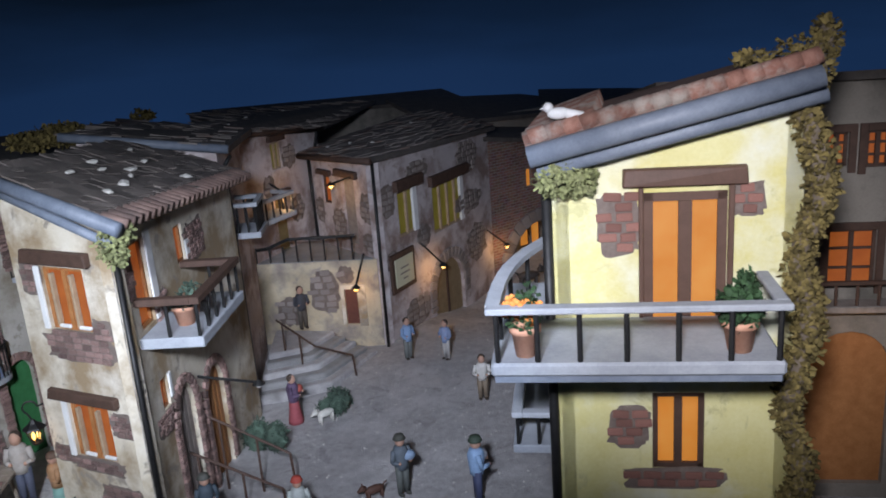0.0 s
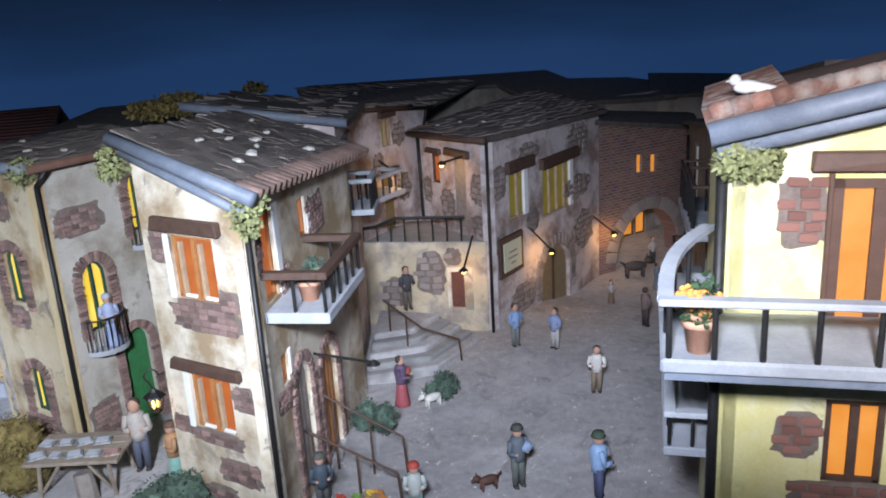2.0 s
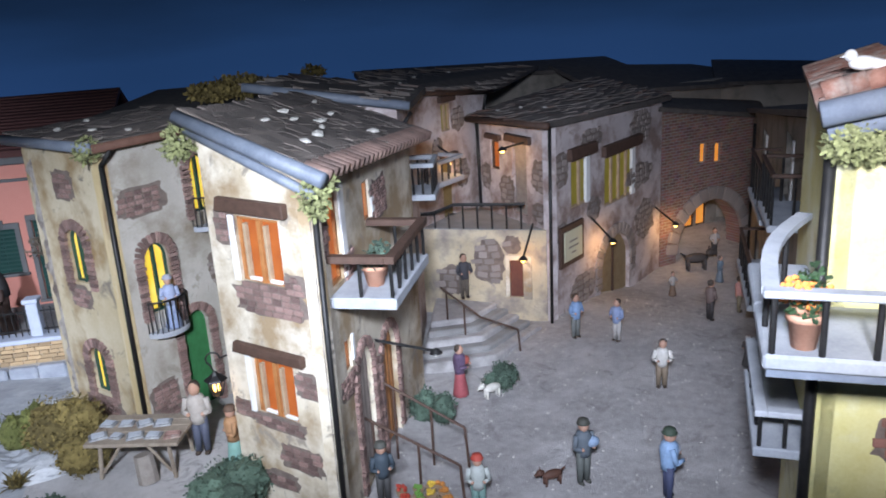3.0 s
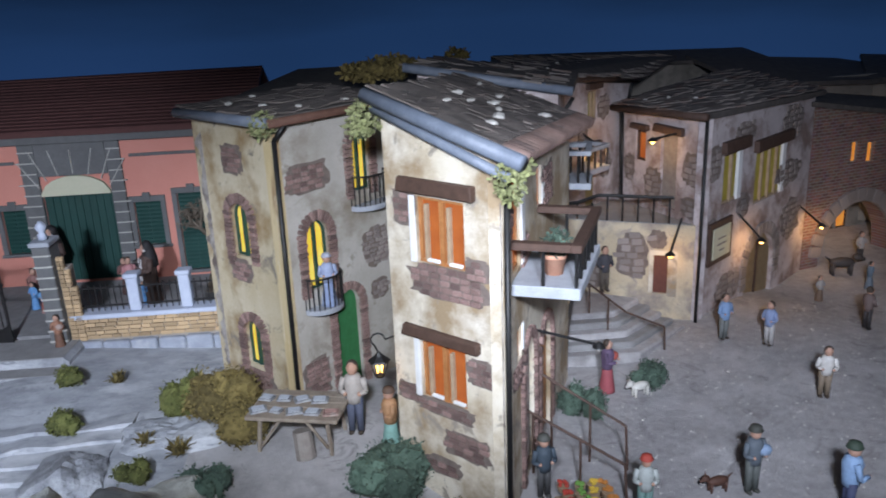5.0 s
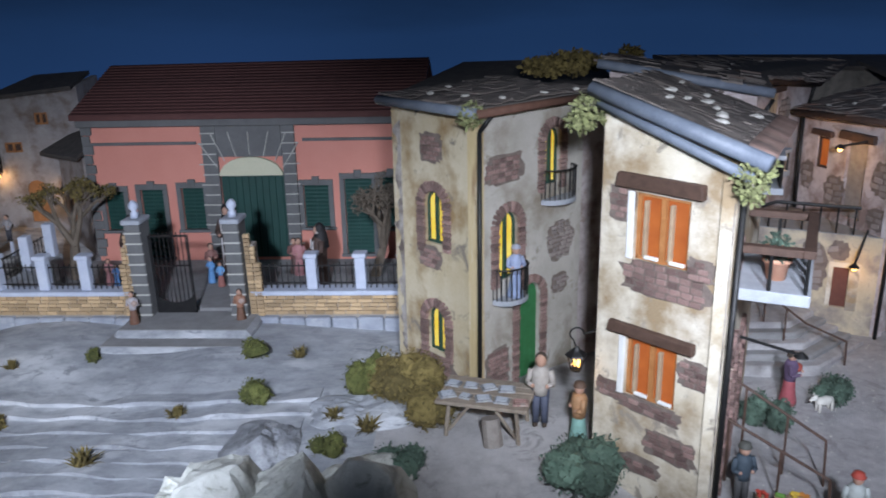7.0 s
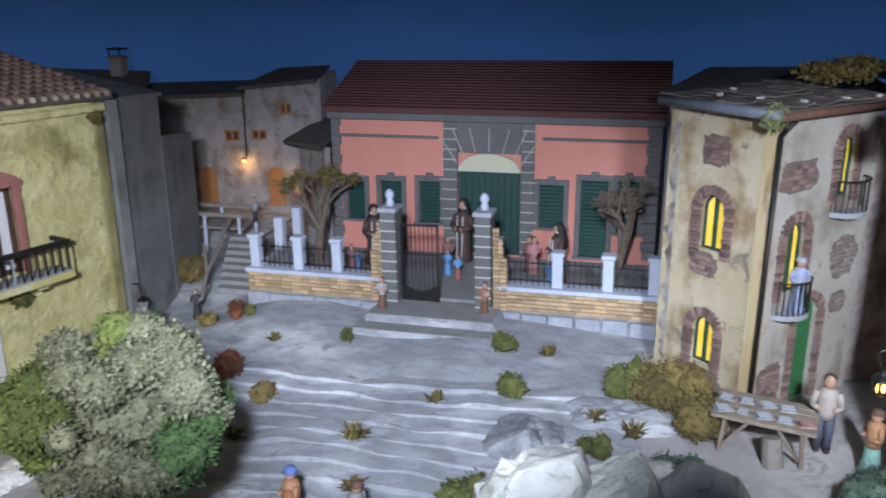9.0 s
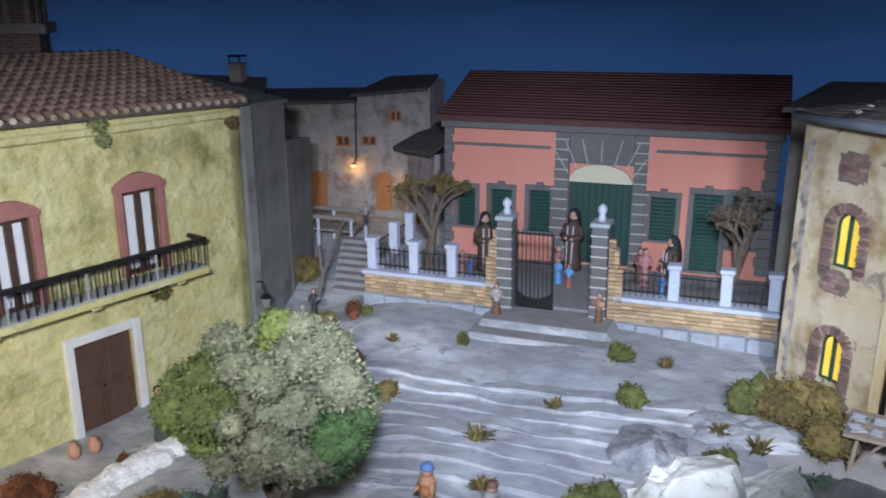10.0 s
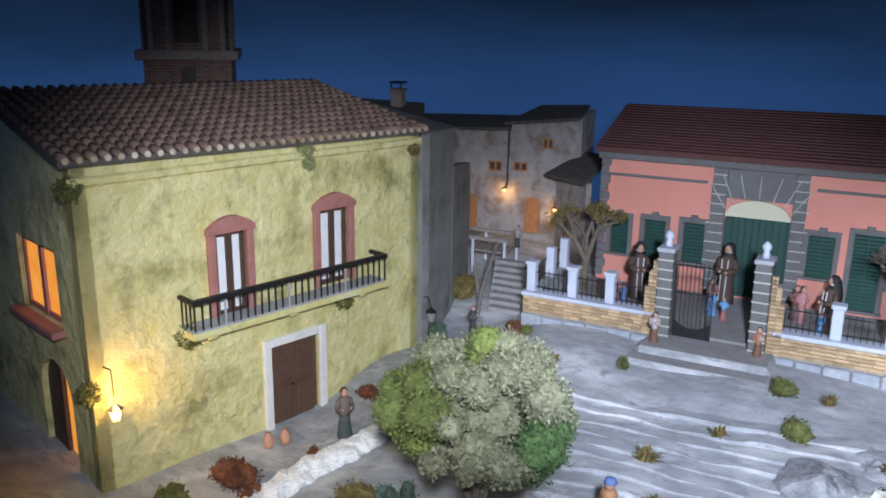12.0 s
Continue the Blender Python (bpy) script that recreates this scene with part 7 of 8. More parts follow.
for nm, x, y, r, h, mt, lab, sd_, n in (
        ("moss_bush", -0.395, 1.42, 0.085, 0.10, M_DRYMOSS, "brown-green moss bush at the foot of the arched house", 3, 2600), ("moss_bush", -0.487, 1.472, 0.042, 0.085, M_MOSS, "green moss clump at the foot of the arched house", 4, 900),
        ("moss_bush", -0.362, 1.365, 0.060, 0.075, M_DRYMOSS, "brown-green moss bush beside the market table", 33, 1800), ("grey_green_bush", -0.075, 1.16, 0.075, 0.085, M_BLUEGREEN, "grey-green bush at the corner house", 5, 2200), ("moss_bush", 0.0, 1.085, 0.05, 0.04, M_DRYMOSS, "brown moss at the corner house", 6, 800),
        ("square_bush", 0.495, 1.555, 0.050, 0.055, M_BLUEGREEN, "dark green bush on the square", 7, 1200), ("square_bush", 0.300, 1.43, 0.045, 0.075, M_BLUEGREEN, "dark green bush by the stairs", 8, 1200),
        ("moss_clump", -1.134, 1.630, 0.020, 0.028, M_MOSS, "small green moss clump on the slope", 9, 300), ("moss_clump", -0.766, 1.622, 0.040, 0.040, M_MOSS, "green moss clump beside the gate steps", 10, 700),
        ("moss_clump", -0.704, 1.438, 0.040, 0.045, M_MOSS, "green moss clump on the slope", 11, 700), ("russet_clump", -1.212, 1.360, 0.036, 0.045, M_DRYMOSS, "brown moss clump on the steps", 12, 600),
        ("russet_bush", -1.322, 1.425, 0.05, 0.06, M_RUST, "russet bush on the slope", 13, 700), ("russet_bush", -1.80, 0.945, 0.055, 0.05, M_RUST, "russet bush by the yellow wall", 14, 900),
        ("russet_bush", -1.735, 0.90, 0.035, 0.045, M_RUST, "russet bush by the yellow wall", 15, 500), ("russet_bush", -1.70, 1.09, 0.020, 0.03, M_RUST, "small russet bush in the lane", 16, 300),
        ("russet_bush", -1.468, 1.735, 0.030, 0.04, M_RUST, "russet bush by the wooden stairs", 17, 400), ("russet_bush", -1.535, 1.695, 0.030, 0.035, M_DRYMOSS, "brown bush by the wooden stairs", 18, 400),
        ("moss_clump", -0.725, 1.085, 0.055, 0.065, M_MOSS, "green moss clump beside the boulders", 19, 1000), ("moss_clump", -0.537, 1.262, 0.030, 0.04, M_MOSS, "green moss clump by the boulders", 20, 500),
        ("grey_green_bush", -0.400, 1.185, 0.045, 0.065, M_BLUEGREEN, "grey-green bush by the path", 21, 800), ("moss_clump", -1.47, 0.87, 0.075, 0.06, M_DRYMOSS, "olive moss beside the white curb", 22, 1600),
        ("grey_green_bush", -1.39, 0.93, 0.035, 0.06, M_BLUEGREEN, "grey-green bush beside the white curb", 23, 600), ("moss_clump", -1.86, 0.80, 0.045, 0.05, M_MOSS, "moss at the foot of the yellow wall", 24, 600),
        ("square_bush", -1.70, 1.72, 0.04, 0.06, M_BLUEGREEN, "dark bush by the grey house", 25, 600), ("moss_clump", -1.80, 2.05, 0.07, 0.08, M_DRYMOSS, "olive bush below the footbridge", 26, 900), ("moss_clump", -1.42, 2.03, 0.05, 0.03, M_MOSS, "moss under the olive tree", 27, 500),
        ("moss_clump", -1.425, 1.735, 0.018, 0.025, M_MOSS, "small moss clump by the wall", 28, 250), ("russet_bush", -1.72, 1.36, 0.03, 0.04, M_RUST, "russet bush in the lane", 29, 400)):
    bush(nm, x, y, level(x, y), r, h, mt, lab, "bush", sd_, n)
for x, y, r, sd_ in ((-0.656, 1.612, 0.028, 2), (-0.862, 1.405, 0.026, 3), (-0.981, 1.242, 0.036, 4), (-1.297, 1.585, 0.022, 5), (-0.468, 1.320, 0.032, 6), (-0.538, 1.360, 0.026, 7), (-0.93, 1.10, 0.028, 8), (-1.222, 1.231, 0.03, 9)):
    tuft(x, y, level(x, y) + 0.008, r, M_DRYMOSS, "dry brown grass tuft on the pale ground", sd_)

# ---- clay figures: one plain painted shape each ----


def figure(x, y, h, yaw, top, low, hat=None, skirt=False, label="", z=None, hood=None, arms=0.5, lean=0.0, bundle=None):
    bm = bmesh.new()
    u = h / 10.0
    mats = [M_SKIN, cloth(*top), cloth(*low), cloth(*(hat or (0.05, 0.035, 0.025)))]
    if bundle:
        mats.append(cloth(*bundle))
    if skirt:
        lathe(bm, ((1.5 * u, 0), (1.45 * u, 0.6 * u), (1.05 * u, 3.2 * u), (0.85 * u, 5.2 * u)), 12, mi=2)
    else:
        for s in (-1, 1):
            tube(bm, (s * 0.55 * u, 0, 0.3 * u), (s * 0.5 * u, 0, 4.9 * u), 0.42 * u, 0.62 * u, 8, 2)
            ball(bm, (s * 0.58 * u, -0.3 * u, 0.28 * u), 0.42 * u, 0.75 * u, 0.28 * u, 3, 1)
    k = len(bm.verts)
    lathe(bm, ((0.95 * u, 4.4 * u), (1.0 * u, 5.2 * u), (1.2 * u, 7.2 * u), (0.95 * u, 7.9 * u), (0.4 * u, 8.2 * u)), 12, mi=1)
    for s in (-1, 1):
        el = Vector((s * 1.6 * u, -0.5 * u * arms, 5.9 * u))
        tube(bm, (s * 1.15 * u, 0, 7.6 * u), el, 0.42 * u, 0.36 * u, 7, 1)
        hd_ = Vector((s * 0.9 * u, -1.9 * u * arms, 5.6 * u + arms * 0.5 * u))
        tube(bm, el, hd_, 0.36 * u, 0.28 * u, 7, 1)
        ball(bm, hd_, 0.3 * u, mi=0, sub=1)
    ball(bm, (0, -0.05 * u, 8.9 * u), 0.72 * u, 0.78 * u, 0.95 * u, 0, 2)
    if hood:
        ball(bm, (0, 0.12 * u, 9.0 * u), 0.88 * u, 0.85 * u, 1.08 * u, 3, 2)
    elif hat:
        lathe(bm, ((1.0 * u, 9.25 * u), (0.85 * u, 9.4 * u), (0.75 * u, 9.8 * u), (0.3 * u, 10.0 * u)), 10, mi=3)
    else:
        ball(bm, (0, 0.12 * u, 9.1 * u), 0.76 * u, 0.76 * u, 0.85 * u, 3, 2)
    if bundle:
        ball(bm, (0.9 * u, -0.9 * u, 6.6 * u), 1.0 * u, 0.8 * u, 0.8 * u, 4, 2)
    if lean:
        for v in bm.verts:
            if v.co.z > 4 * u:
                v.co.y -= (v.co.z - 4 * u) * lean
    ob = part("clay_figure", bm, mats, None, "", Matrix.Translation((x, y, level(x, y) + 0.002 if z is None else z)) @ Matrix.Rotation(radians(yaw), 4, "Z"), True)
    return tagged(ob, label, "figurine", "clay figures")


def nun(x, y, h, yaw):
    """Habit, white band round the face, black veil falling over the shoulders."""
    bm = bmesh.new()
    u = h / 10.0
    lathe(bm, ((1.55 * u, 0), (1.45 * u, 0.8 * u), (1.15 * u, 4.0 * u), (1.25 * u, 6.6 * u), (1.05 * u, 7.6 * u), (0.35 * u, 8.2 * u)), 14, mi=1)
    for sd in (-1, 1):
        el = Vector((sd * 1.65 * u, -0.3 * u, 5.6 * u))
        hd_ = Vector((sd * 0.5 * u, -1.5 * u, 5.4 * u))
        tube(bm, (sd * 1.1 * u, 0, 7.3 * u), el, 0.50 * u, 0.48 * u, 8, 1)
        tube(bm, el, hd_, 0.52 * u, 0.55 * u, 8, 1)
        ball(bm, hd_ + Vector((0, -0.2 * u, 0)), 0.28 * u, mi=0, sub=1)
        tube(bm, (sd * 0.5 * u, -1.12 * u, 7.4 * u), (sd * 0.42 * u, -1.45 * u, 0.4 * u), 0.10 * u, 0.10 * u, 6, 3)
    ball(bm, (0, -0.12 * u, 8.9 * u), 0.62 * u, 0.70 * u, 0.85 * u, 0, 2)
    ball(bm, (0, 0.0, 8.75 * u), 0.76 * u, 0.66 * u, 1.05 * u, 3, 2)
    ball(bm, (0, 0.20 * u, 9.0 * u), 0.92 * u, 0.85 * u, 1.1 * u, 2, 2)
    lathe(bm, ((1.25 * u, 6.0 * u), (1.18 * u, 7.4 * u), (0.90 * u, 8.6 * u), (0.80 * u, 9.2 * u)), 12, (0, 0.35 * u, 0), 2)
    ob = part("clay_figure", bm, [M_SKIN, cloth(0.075, 0.045, 0.035), cloth(0.018, 0.016, 0.016), cloth(0.62, 0.60, 0.58)], None, "", Matrix.Translation((x, y, 0.094)) @ Matrix.Rotation(radians(yaw), 4, "Z"), True)
    return tagged(ob, "clay nun figure in dark brown habit and black veil", "figurine", "clay figures")


BLUE, GREYT, WHITE_, BROWN, DARK = (0.22, 0.33, 0.52), (0.13, 0.13, 0.12), (0.62, 0.60, 0.56), (0.14, 0.075, 0.04), (0.035, 0.03, 0.03)
figure(-0.146, 1.345, 0.150, -10, (0.42, 0.38, 0.34), (0.08, 0.09, 0.13), None, False, "clay vendor figure in waistcoat behind the market table")
figure(-0.082, 1.285, 0.125, -70, (0.36, 0.20, 0.10), (0.20, 0.36, 0.31), (0.10, 0.06, 0.04), True, "clay figure in green skirt beside the market table")
figure(0.720, 1.715, 0.118, 20, BLUE, (0.17, 0.18, 0.17), None, False, "clay figure in blue shirt and grey trousers")
figure(0.809, 1.668, 0.112, -60, (0.24, 0.30, 0.46), (0.42, 0.40, 0.38), None, False, "clay figure in blue jacket and white apron")
figure(0.812, 1.428, 0.120, -20, WHITE_, (0.22, 0.17, 0.12), None, False, "clay figure in white shirt carrying a jug", None, None, 0.8, 0.15)
figure(0.387, 1.540, 0.122, 60, (0.12, 0.08, 0.14), (0.30, 0.07, 0.08), None, True, "clay figure in purple shawl and red apron with a basket", None, None, 0.9, 0.0, (0.35, 0.08, 0.06))
figure(0.525, 1.14, 0.130, 15, (0.10, 0.12, 0.14), (0.10, 0.11, 0.10), (0.05, 0.05, 0.04), False, "clay boy figure in dark jacket with a sack", None, None, 0.6, 0.0, (0.22, 0.30, 0.42))
figure(0.646, 1.055, 0.140, 80, (0.24, 0.36, 0.54), (0.05, 0.06, 0.12), (0.04, 0.06, 0.04), False, "clay figure in blue shirt and green cap", None, None, 0.8, 0.0, (0.40, 0.42, 0.48))
figure(0.485, 1.915, 0.125, 10, (0.06, 0.06, 0.07), (0.12, 0.10, 0.08), None, False, "clay figure in dark jacket on the upper steps", 0.085)
figure(1.105, 1.757, 0.115, 100, (0.14, 0.10, 0.09), DARK, None, False, "dark clay figure at the lane")
figure(1.43, 2.325, 0.100, 0, (0.35, 0.32, 0.30), DARK, None, False, "clay figure sitting under the arch")
figure(1.325, 2.10, 0.085, 40, (0.12, 0.16, 0.20), (0.12, 0.15, 0.18), None, True, "crouching clay figure in the lane")
figure(1.135, 2.03, 0.075, 0, (0.30, 0.28, 0.26), (0.14, 0.09, 0.06), None, True, "crouching clay figure by the lane wall")
figure(1.222, 1.815, 0.105, 60, (0.42, 0.20, 0.17), (0.16, 0.13, 0.08), None, False, "clay figure in pink shirt at the lane wall")
figure(1.047, 1.480, 0.075, -60, (0.10, 0.085, 0.08), (0.07, 0.065, 0.06), (0.45, 0.40, 0.36), True, "crouching dark clay figure with a pale cap at the lane wall")
figure(0.168, 1.150, 0.120, 10, (0.05, 0.07, 0.09), (0.06, 0.06, 0.06), (0.07, 0.07, 0.06), False, "clay greengrocer figure in dark coat and hat")
figure(0.320, 1.085, 0.115, -10, (0.42, 0.45, 0.42), (0.15, 0.25, 0.22), (0.40, 0.06, 0.04), False, "clay figure in pale apron and red cap")
figure(-0.985, 0.975, 0.125, -40, (0.40, 0.20, 0.10), (0.28, 0.13, 0.06), (0.10, 0.16, 0.36), True, "clay figure in brown cloak and blue beret", None, None, 0.7, 0.0, (0.35, 0.15, 0.06))
figure(-0.890, 0.985, 0.112, 60, (0.22, 0.21, 0.20), (0.30, 0.08, 0.07), (0.12, 0.06, 0.04), True, "clay figure in grey shawl and brown cap", None, None, 0.8, 0.25)
figure(-1.690, 1.205, 0.130, 60, (0.16, 0.13, 0.11), (0.06, 0.08, 0.08), None, True, "clay figure in brown shawl at the farmhouse door")
figure(-1.635, 1.820, 0.085, 20, (0.05, 0.05, 0.06), DARK, None, True, "dark clay figure at the wooden stairs")
figure(-1.700, 2.33, 0.085, 0, (0.30, 0.28, 0.28), (0.05, 0.05, 0.06), None, False, "small clay figure on the footbridge", 0.13)
for x, y, yw_, h in ((-1.216, 2.105, 25, 0.175), (-0.972, 2.190, -15, 0.185), (-0.682, 2.035, -60, 0.170)):
    nun(x, y, h, yw_)
for x, y, h, c1, c2, yw_ in ((-1.240, 2.03, 0.060, (0.10, 0.22, 0.45), (0.10, 0.22, 0.45), 0), (-1.262, 2.035, 0.075, (0.42, 0.20, 0.20), (0.34, 0.15, 0.15), 20), (-0.995, 2.09, 0.100, (0.26, 0.13, 0.11), (0.12, 0.20, 0.38), 30), (-0.985, 2.05, 0.075, (0.12, 0.28, 0.52), (0.12, 0.28, 0.52), -20), (-0.950, 2.02, 0.070, (0.14, 0.32, 0.56), (0.30, 0.12, 0.10), 0), (-0.754, 2.105, 0.110, (0.46, 0.22, 0.22), (0.40, 0.19, 0.19), 30), (-0.770, 2.12, 0.105, (0.20, 0.09, 0.08), (0.12, 0.07, 0.06), 10), (-0.700, 2.015, 0.070, (0.10, 0.26, 0.50), (0.10, 0.26, 0.50), 0)):
    figure(x, y, h, yw_, c1, c2, None, True, "small clay child figure in the convent forecourt", 0.094)
for x, y, c1 in ((-1.088, 1.770, (0.42, 0.38, 0.38)), (-0.832, 1.785, (0.32, 0.16, 0.10))):
    figure(x, y, 0.085, 0, c1, (0.16, 0.08, 0.05), None, True, "small clay figure beside the gate steps", 0.089, None, 0.5, 0.0, (0.4, 0.3, 0.25))
p = wr2.matrix_basis @ Vector((0.086, -0.016, 0.2625))
figure(p.x, p.y, 0.108, 15, (0.32, 0.37, 0.52), (0.26, 0.32, 0.48), (0.36, 0.38, 0.46), True, "clay figure in pale blue dress on the small balcony", p.z)


def animal(x, y, l, yaw, c, label, z=None):
    bm = bmesh.new()
    ball(bm, (0, 0, l * 0.42), l * 0.42, l * 0.17, l * 0.18)
    ball(bm, (-l * 0.48, 0, l * 0.60), l * 0.16, l * 0.12, l * 0.13)
    tube(bm, (-l * 0.56, 0, l * 0.57), (-l * 0.70, 0, l * 0.52), l * 0.07, l * 0.05)
    for sx in (-0.28, 0.28):
        for sy in (-0.09, 0.09):
            tube(bm, (l * sx, l * sy, 0), (l * sx, l * sy, l * 0.4), l * 0.045, l * 0.065, 6)
    tube(bm, (l * 0.38, 0, l * 0.5), (l * 0.55, 0, l * 0.62), l * 0.04, l * 0.02, 6)
    for s in (-1, 1):
        tube(bm, (-l * 0.45, s * l * 0.08, l * 0.68), (-l * 0.46, s * l * 0.11, l * 0.80), l * 0.04, l * 0.012, 6)
    ob = part("animal_figure", bm, cloth(*c), None, "", Matrix.Translation((x, y, level(x, y) if z is None else z)) @ Matrix.Rotation(radians(yaw), 4, "Z"), True)
    return tagged(ob, label, "animal figurine", "clay animals")


animal(0.452, 1.512, 0.055, 20, (0.62, 0.60, 0.54), "small white clay dog on the square")
animal(0.470, 1.150, 0.050, 10, (0.085, 0.038, 0.024), "brown clay dog on the square")
animal(1.318, 2.235, 0.095, 170, (0.055, 0.045, 0.04), "dark clay donkey near the arch")

# ---- market table, stairs, rails and small things ----
M_TABLE = rough_mat("old_table_wood", (0.22, 0.175, 0.135), (0.34, 0.285, 0.225), 50, 0.85, 0.5, 400, (0.15, 0.115, 0.085), 12, 0.58)
tb = thing("market_table", "raw wooden trestle table with small goods", "table", Matrix.Translation((-0.245, 1.335, level(-0.245, 1.335))) @ Matrix.Rotation(radians(-14), 4, "Z"))
for k in range(5):
    part("board", boxes((-0.085, 0.085, -0.055 + k * 0.022, -0.034 + k * 0.022, 0.068, 0.075), bev=0.001), M_TABLE, tb)
for sx in (-0.062, 0.062):
    for sy in (-0.04, 0.04):
        part("leg", tube(bmesh.new(), (sx * 1.1, sy * 1.1, 0.0), (sx, sy, 0.068), 0.004, 0.004, 6), M_TABLE, tb)
    part("brace", tube(bmesh.new(), (sx, -0.042, 0.012), (sx * 0.35, -0.042, 0.068), 0.003, 0.003, 6), M_TABLE, tb)
rng = random.Random(2)
for k in range(9):
    u, v = -0.068 + (k % 5) * 0.034, -0.03 + (k // 5) * 0.045
    w = rng.uniform(0.011, 0.016)
    p = tb.matrix_basis @ Vector((u, v, 0.075))
    tray = thing("goods_tray", "small grey tray of wares on the market table", "tray", Matrix.Translation(p) @ Matrix.Rotation(rng.uniform(-0.5, 0.3), 4, "Z"), "wares on the table")
    part("tray", boxes((-w, w, -w * 0.8, w * 0.8, 0, 0.004), bev=0.001), M_BRICK if k == 4 else M_GREYROCK, tray)
    for j in range(4):
        part("ware", tube(bmesh.new(), (-w * 0.7, -w * 0.5 + j * w * 0.33, 0.0055), (w * 0.7, -w * 0.5 + j * w * 0.33, 0.0055), 0.0015, 0.001, 5), M_SLAB if k != 4 else M_BRICK, tray)
bk = part("stool", tube(bmesh.new(), (-0.235, 1.275, level(-0.235, 1.275)), (-0.24, 1.285, level(-0.24, 1.28) + 0.05), 0.019, 0.017, 10), M_GREYWOOD)
tagged(bk, "weathered wooden block stool before the market table", "stool")
ln = thing("iron_lantern", "black iron lantern hanging from a scrolled bracket on the corner house", "lantern")
lq = Vector((-0.094, 1.255, 0.238))
part("bracket", path_tube(bmesh.new(), [lq + Vector((0.040, -0.008, 0.060))] + [lq + Vector((0.012 * math.cos(k * 0.6), 0, 0.048 + 0.012 * math.sin(k * 0.6))) for k in range(8)] + [lq + Vector((0, 0, 0.022))], 0.0016, 6), M_IRON, ln)
for k in range(6):
    a = k * math.pi / 3
    d = Vector((math.cos(a), math.sin(a), 0))
    part("bar", tube(bmesh.new(), lq + d * 0.0085 + Vector((0, 0, -0.018)), lq + d * 0.0155 + Vector((0, 0, 0.010)), 0.0013, 0.0013, 5), M_IRON, ln)
part("base", lathe(bmesh.new(), ((0.001, -0.022), (0.009, -0.020), (0.0095, -0.017)), 6, lq), M_IRON, ln)
part("cap", lathe(bmesh.new(), ((0.020, 0.009), (0.018, 0.012), (0.008, 0.019), (0.003, 0.025)), 6, lq), M_IRON, ln)
for dx in (-0.004, 0.004):
    part("flame", lathe(bmesh.new(), ((0.0008, -0.014), (0.0030, -0.008), (0.0026, -0.002), (0.0004, 0.005)), 8, lq + Vector((dx, 0, 0))), G_BULB, ln)
bulb(lq.x, lq.y - 0.024, lq.z, 0.05)
l2 = thing("iron_lantern", "black iron lantern on a bracket by the grey house", "lantern")
lq = Vector((-1.715, 1.70, 0.075))
part("bracket", path_tube(bmesh.new(), [lq + Vector((-0.035, -0.01, 0.03)), lq + Vector((-0.03, 0, 0.05)), lq + Vector((-0.01, 0, 0.055)), lq + Vector((0, 0, 0.02))], 0.002, 6), M_IRON, l2)
part("glass", lathe(bmesh.new(), ((0.008, -0.018), (0.014, 0.010)), 6, lq), M_CEMENT, l2)
part("cap", lathe(bmesh.new(), ((0.018, 0.010), (0.004, 0.022)), 6, lq), M_IRON, l2)
for x, y in ((-1.838, 1.10), (-1.815, 1.135)):
    j_ = part("clay_jar", lathe(bmesh.new(), ((0.008, 0), (0.014, 0.012), (0.012, 0.026), (0.006, 0.034), (0.008, 0.038)), 12), M_TERRA, None, "", Matrix.Translation((x, y, level(x, y))), True)
    tagged(j_, "small terracotta jar beside the brown door", "jar", "jars by the door")
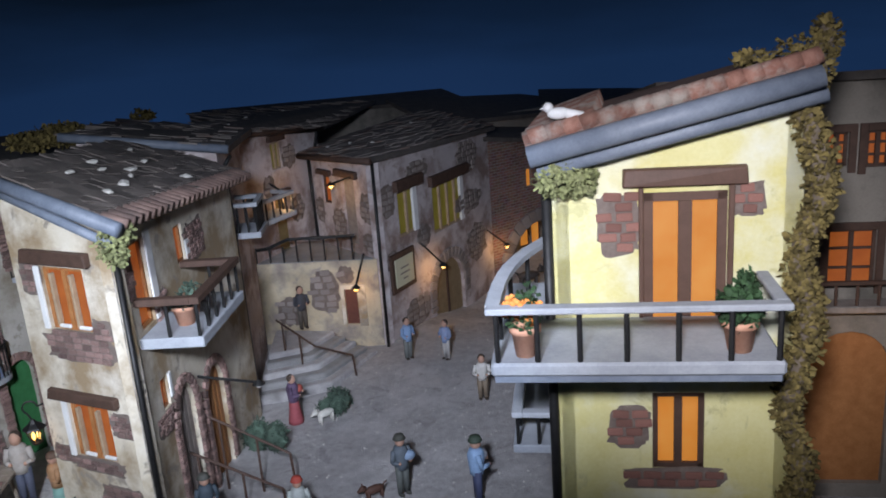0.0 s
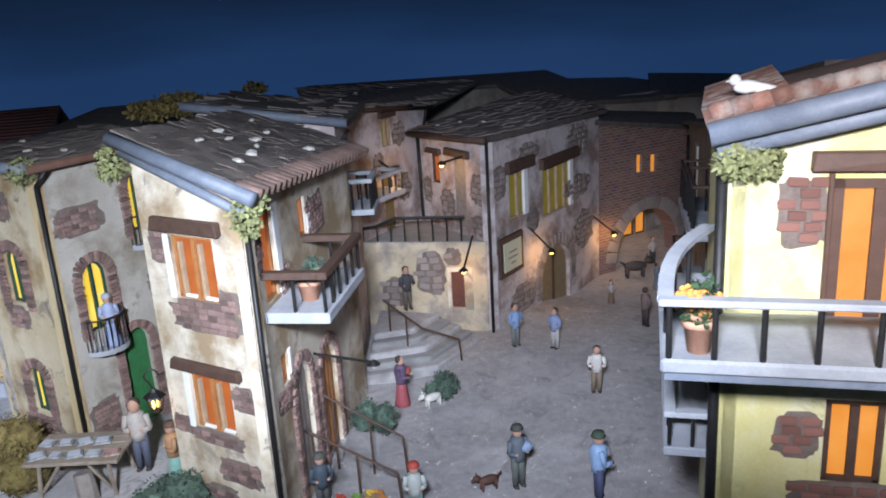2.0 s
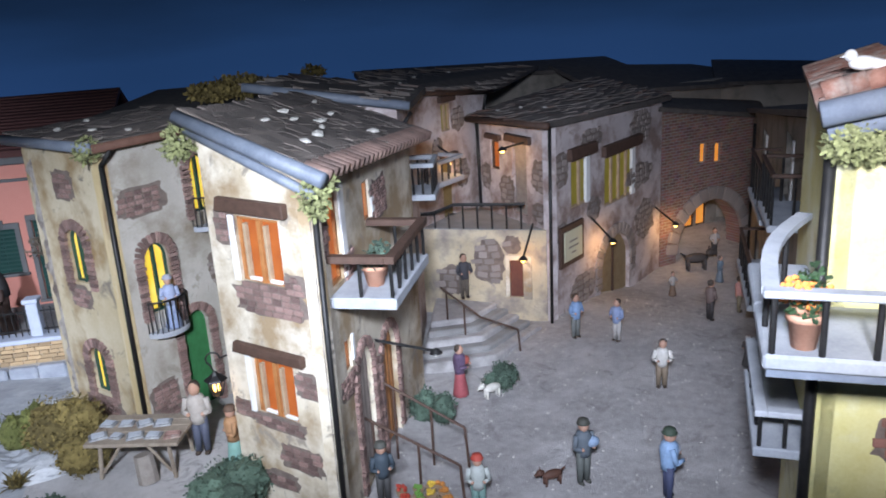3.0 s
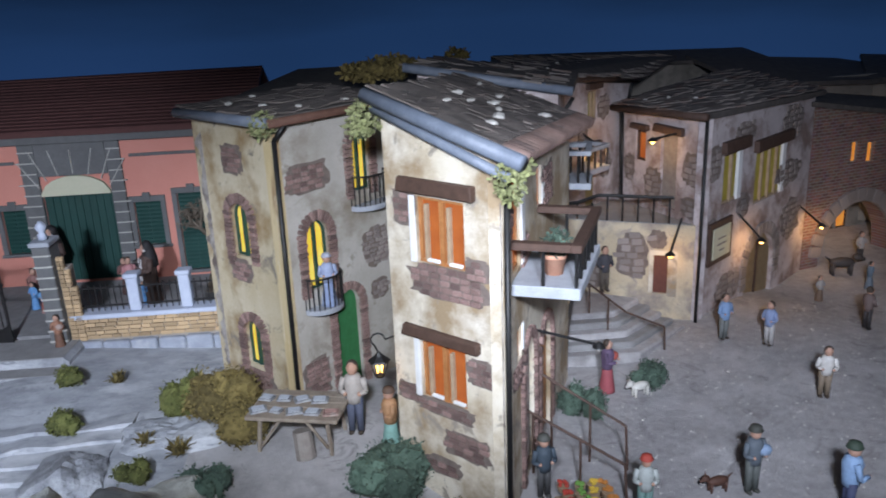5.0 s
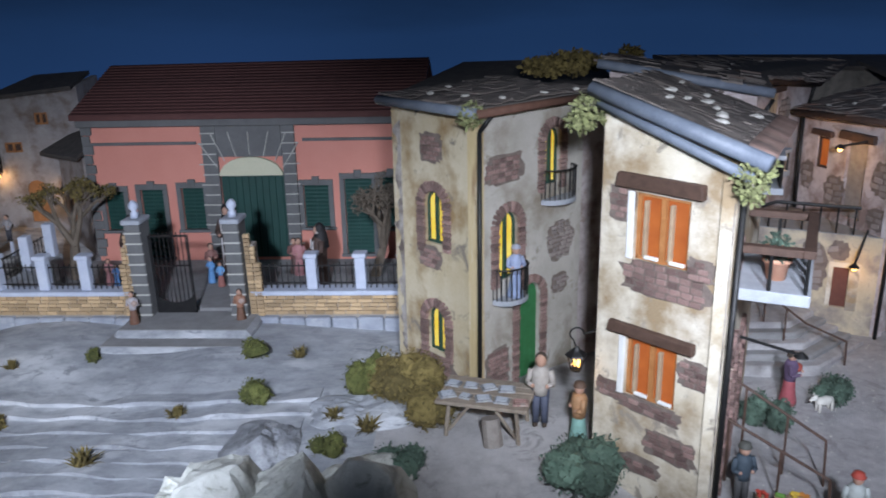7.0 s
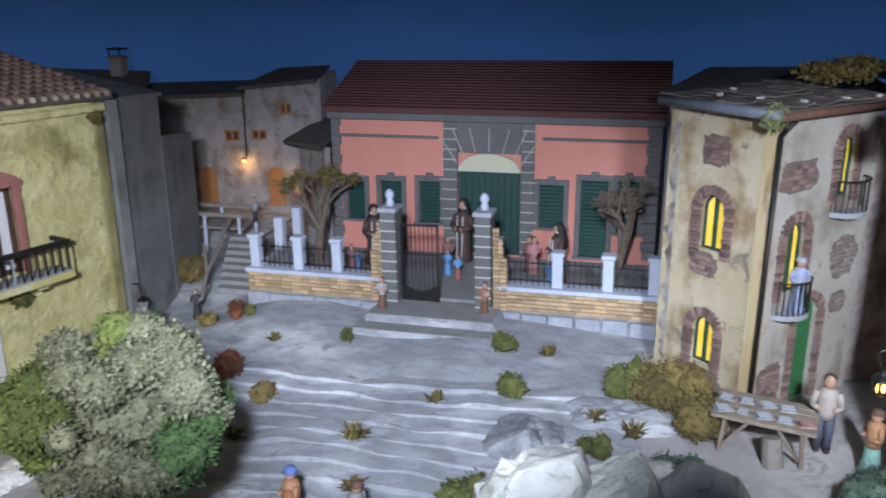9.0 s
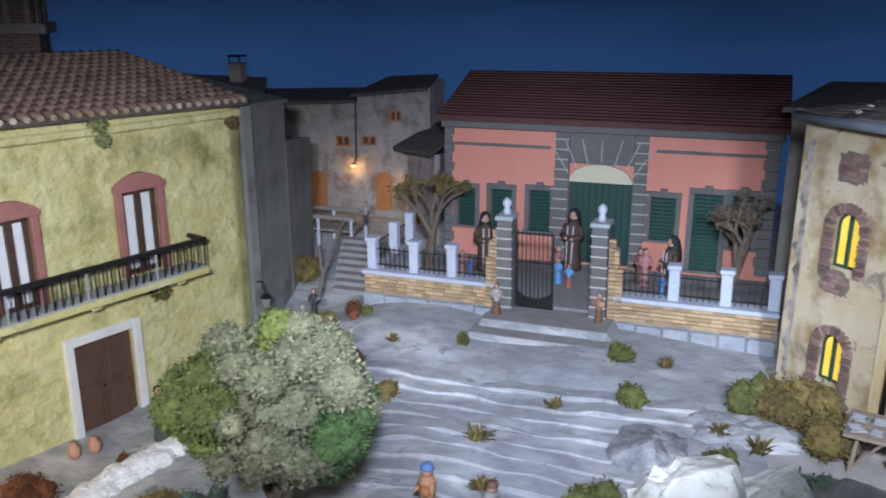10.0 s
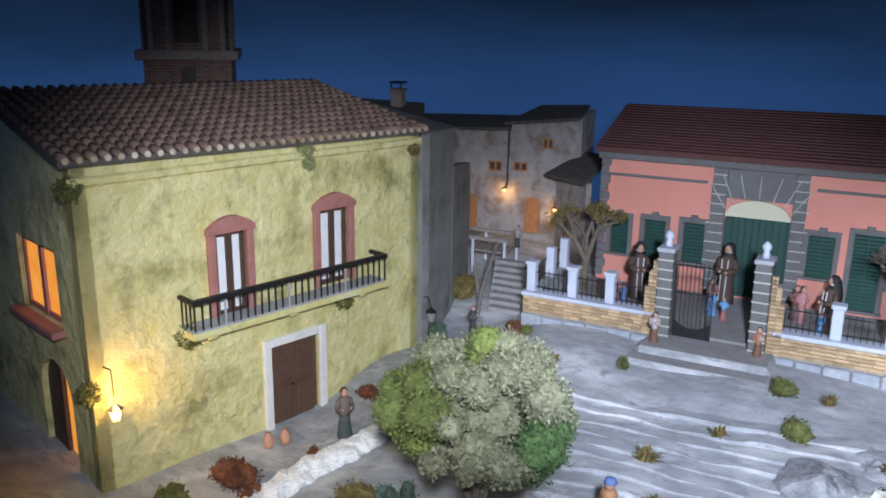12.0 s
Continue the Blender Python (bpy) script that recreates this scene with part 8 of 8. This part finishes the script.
# paved rise and stone steps in front of the terrace
sr = thing("stone_stairs", "grey cobbled steps rising to the terrace wall", "stairs")
for k in range(5):
    z = 0.028 + k * 0.014
    bm = bmesh.new()
    f = 1 - k * 0.11
    ring = [Vector((0.315, 1.66, 0)), Vector((0.50, 1.66, 0)), Vector((0.66, 1.80, 0)), Vector((0.40, 1.965, 0))]
    cen = Vector((0.43, 1.93, 0))
    q = [cen + (r - cen) * f for r in ring]
    hexa(bm, [(v.x, v.y, -0.02) for v in q] + [(v.x, v.y, z) for v in q])
    bmesh.ops.bevel(bm, geom=list(bm.edges), offset=0.004, segments=1, affect="EDGES")
    part("step", bm, M_GREYSLAB if k % 2 else M_PAVE, sr)
ip = thing("iron_handrail", "thin rusty iron handrail along the steps", "railing")
for pts in ([(0.40, 1.80, 0.165), (0.475, 1.70, 0.115), (0.565, 1.69, 0.075), (0.572, 1.70, 0.01)], [(0.19, 1.30, 0.18), (0.33, 1.225, 0.10), (0.335, 1.223, 0.0)], [(0.14, 1.24, 0.15), (0.30, 1.13, 0.085), (0.305, 1.128, 0.0)]):
    rr = part("rail", path_tube(bmesh.new(), [Vector(p) for p in pts], 0.0026, 6), M_WOOD, ip)
    for f in (0.15, 0.6):
        a = Vector(pts[0]).lerp(Vector(pts[1]), f)
        part("post", tube(bmesh.new(), (a.x, a.y, level(a.x, a.y) - 0.005), a, 0.0024, 0.0024, 6), M_WOOD, rr)
vg = random.Random(6)
for k in range(12):
    x, y = 0.20 + 0.022 * (k % 4) + vg.uniform(-0.004, 0.004), 1.085 + 0.024 * (k // 4)
    cr = thing("vegetable_basket", "small woven basket heaped with coloured vegetables", "basket", Matrix.Translation((x, y, level(x, y) + 0.024)), "greengrocer's baskets")
    part("basket", lathe(bmesh.new(), ((0.008, 0), (0.0105, 0.010), (0.0095, 0.010)), 10), M_LIGHTWOOD, cr)
    cc = ((0.45, 0.05, 0.03), (0.15, 0.32, 0.06), (0.62, 0.42, 0.05), (0.50, 0.20, 0.04))[k % 4]
    bm = bmesh.new()
    for j in range(7):
        ball(bm, (vg.uniform(-0.006, 0.006), vg.uniform(-0.006, 0.006), 0.012 + vg.uniform(0, 0.004)), 0.004, sub=1)
    part("vegetable_heap", bm, cloth(*cc), cr)
st_ = part("market_stand", boxes((0.185, 0.285, 1.07, 1.15, -0.01, 0.0235), bev=0.002), M_LIGHTWOOD)
tagged(st_, "low wooden stand under the vegetable baskets", "stand")
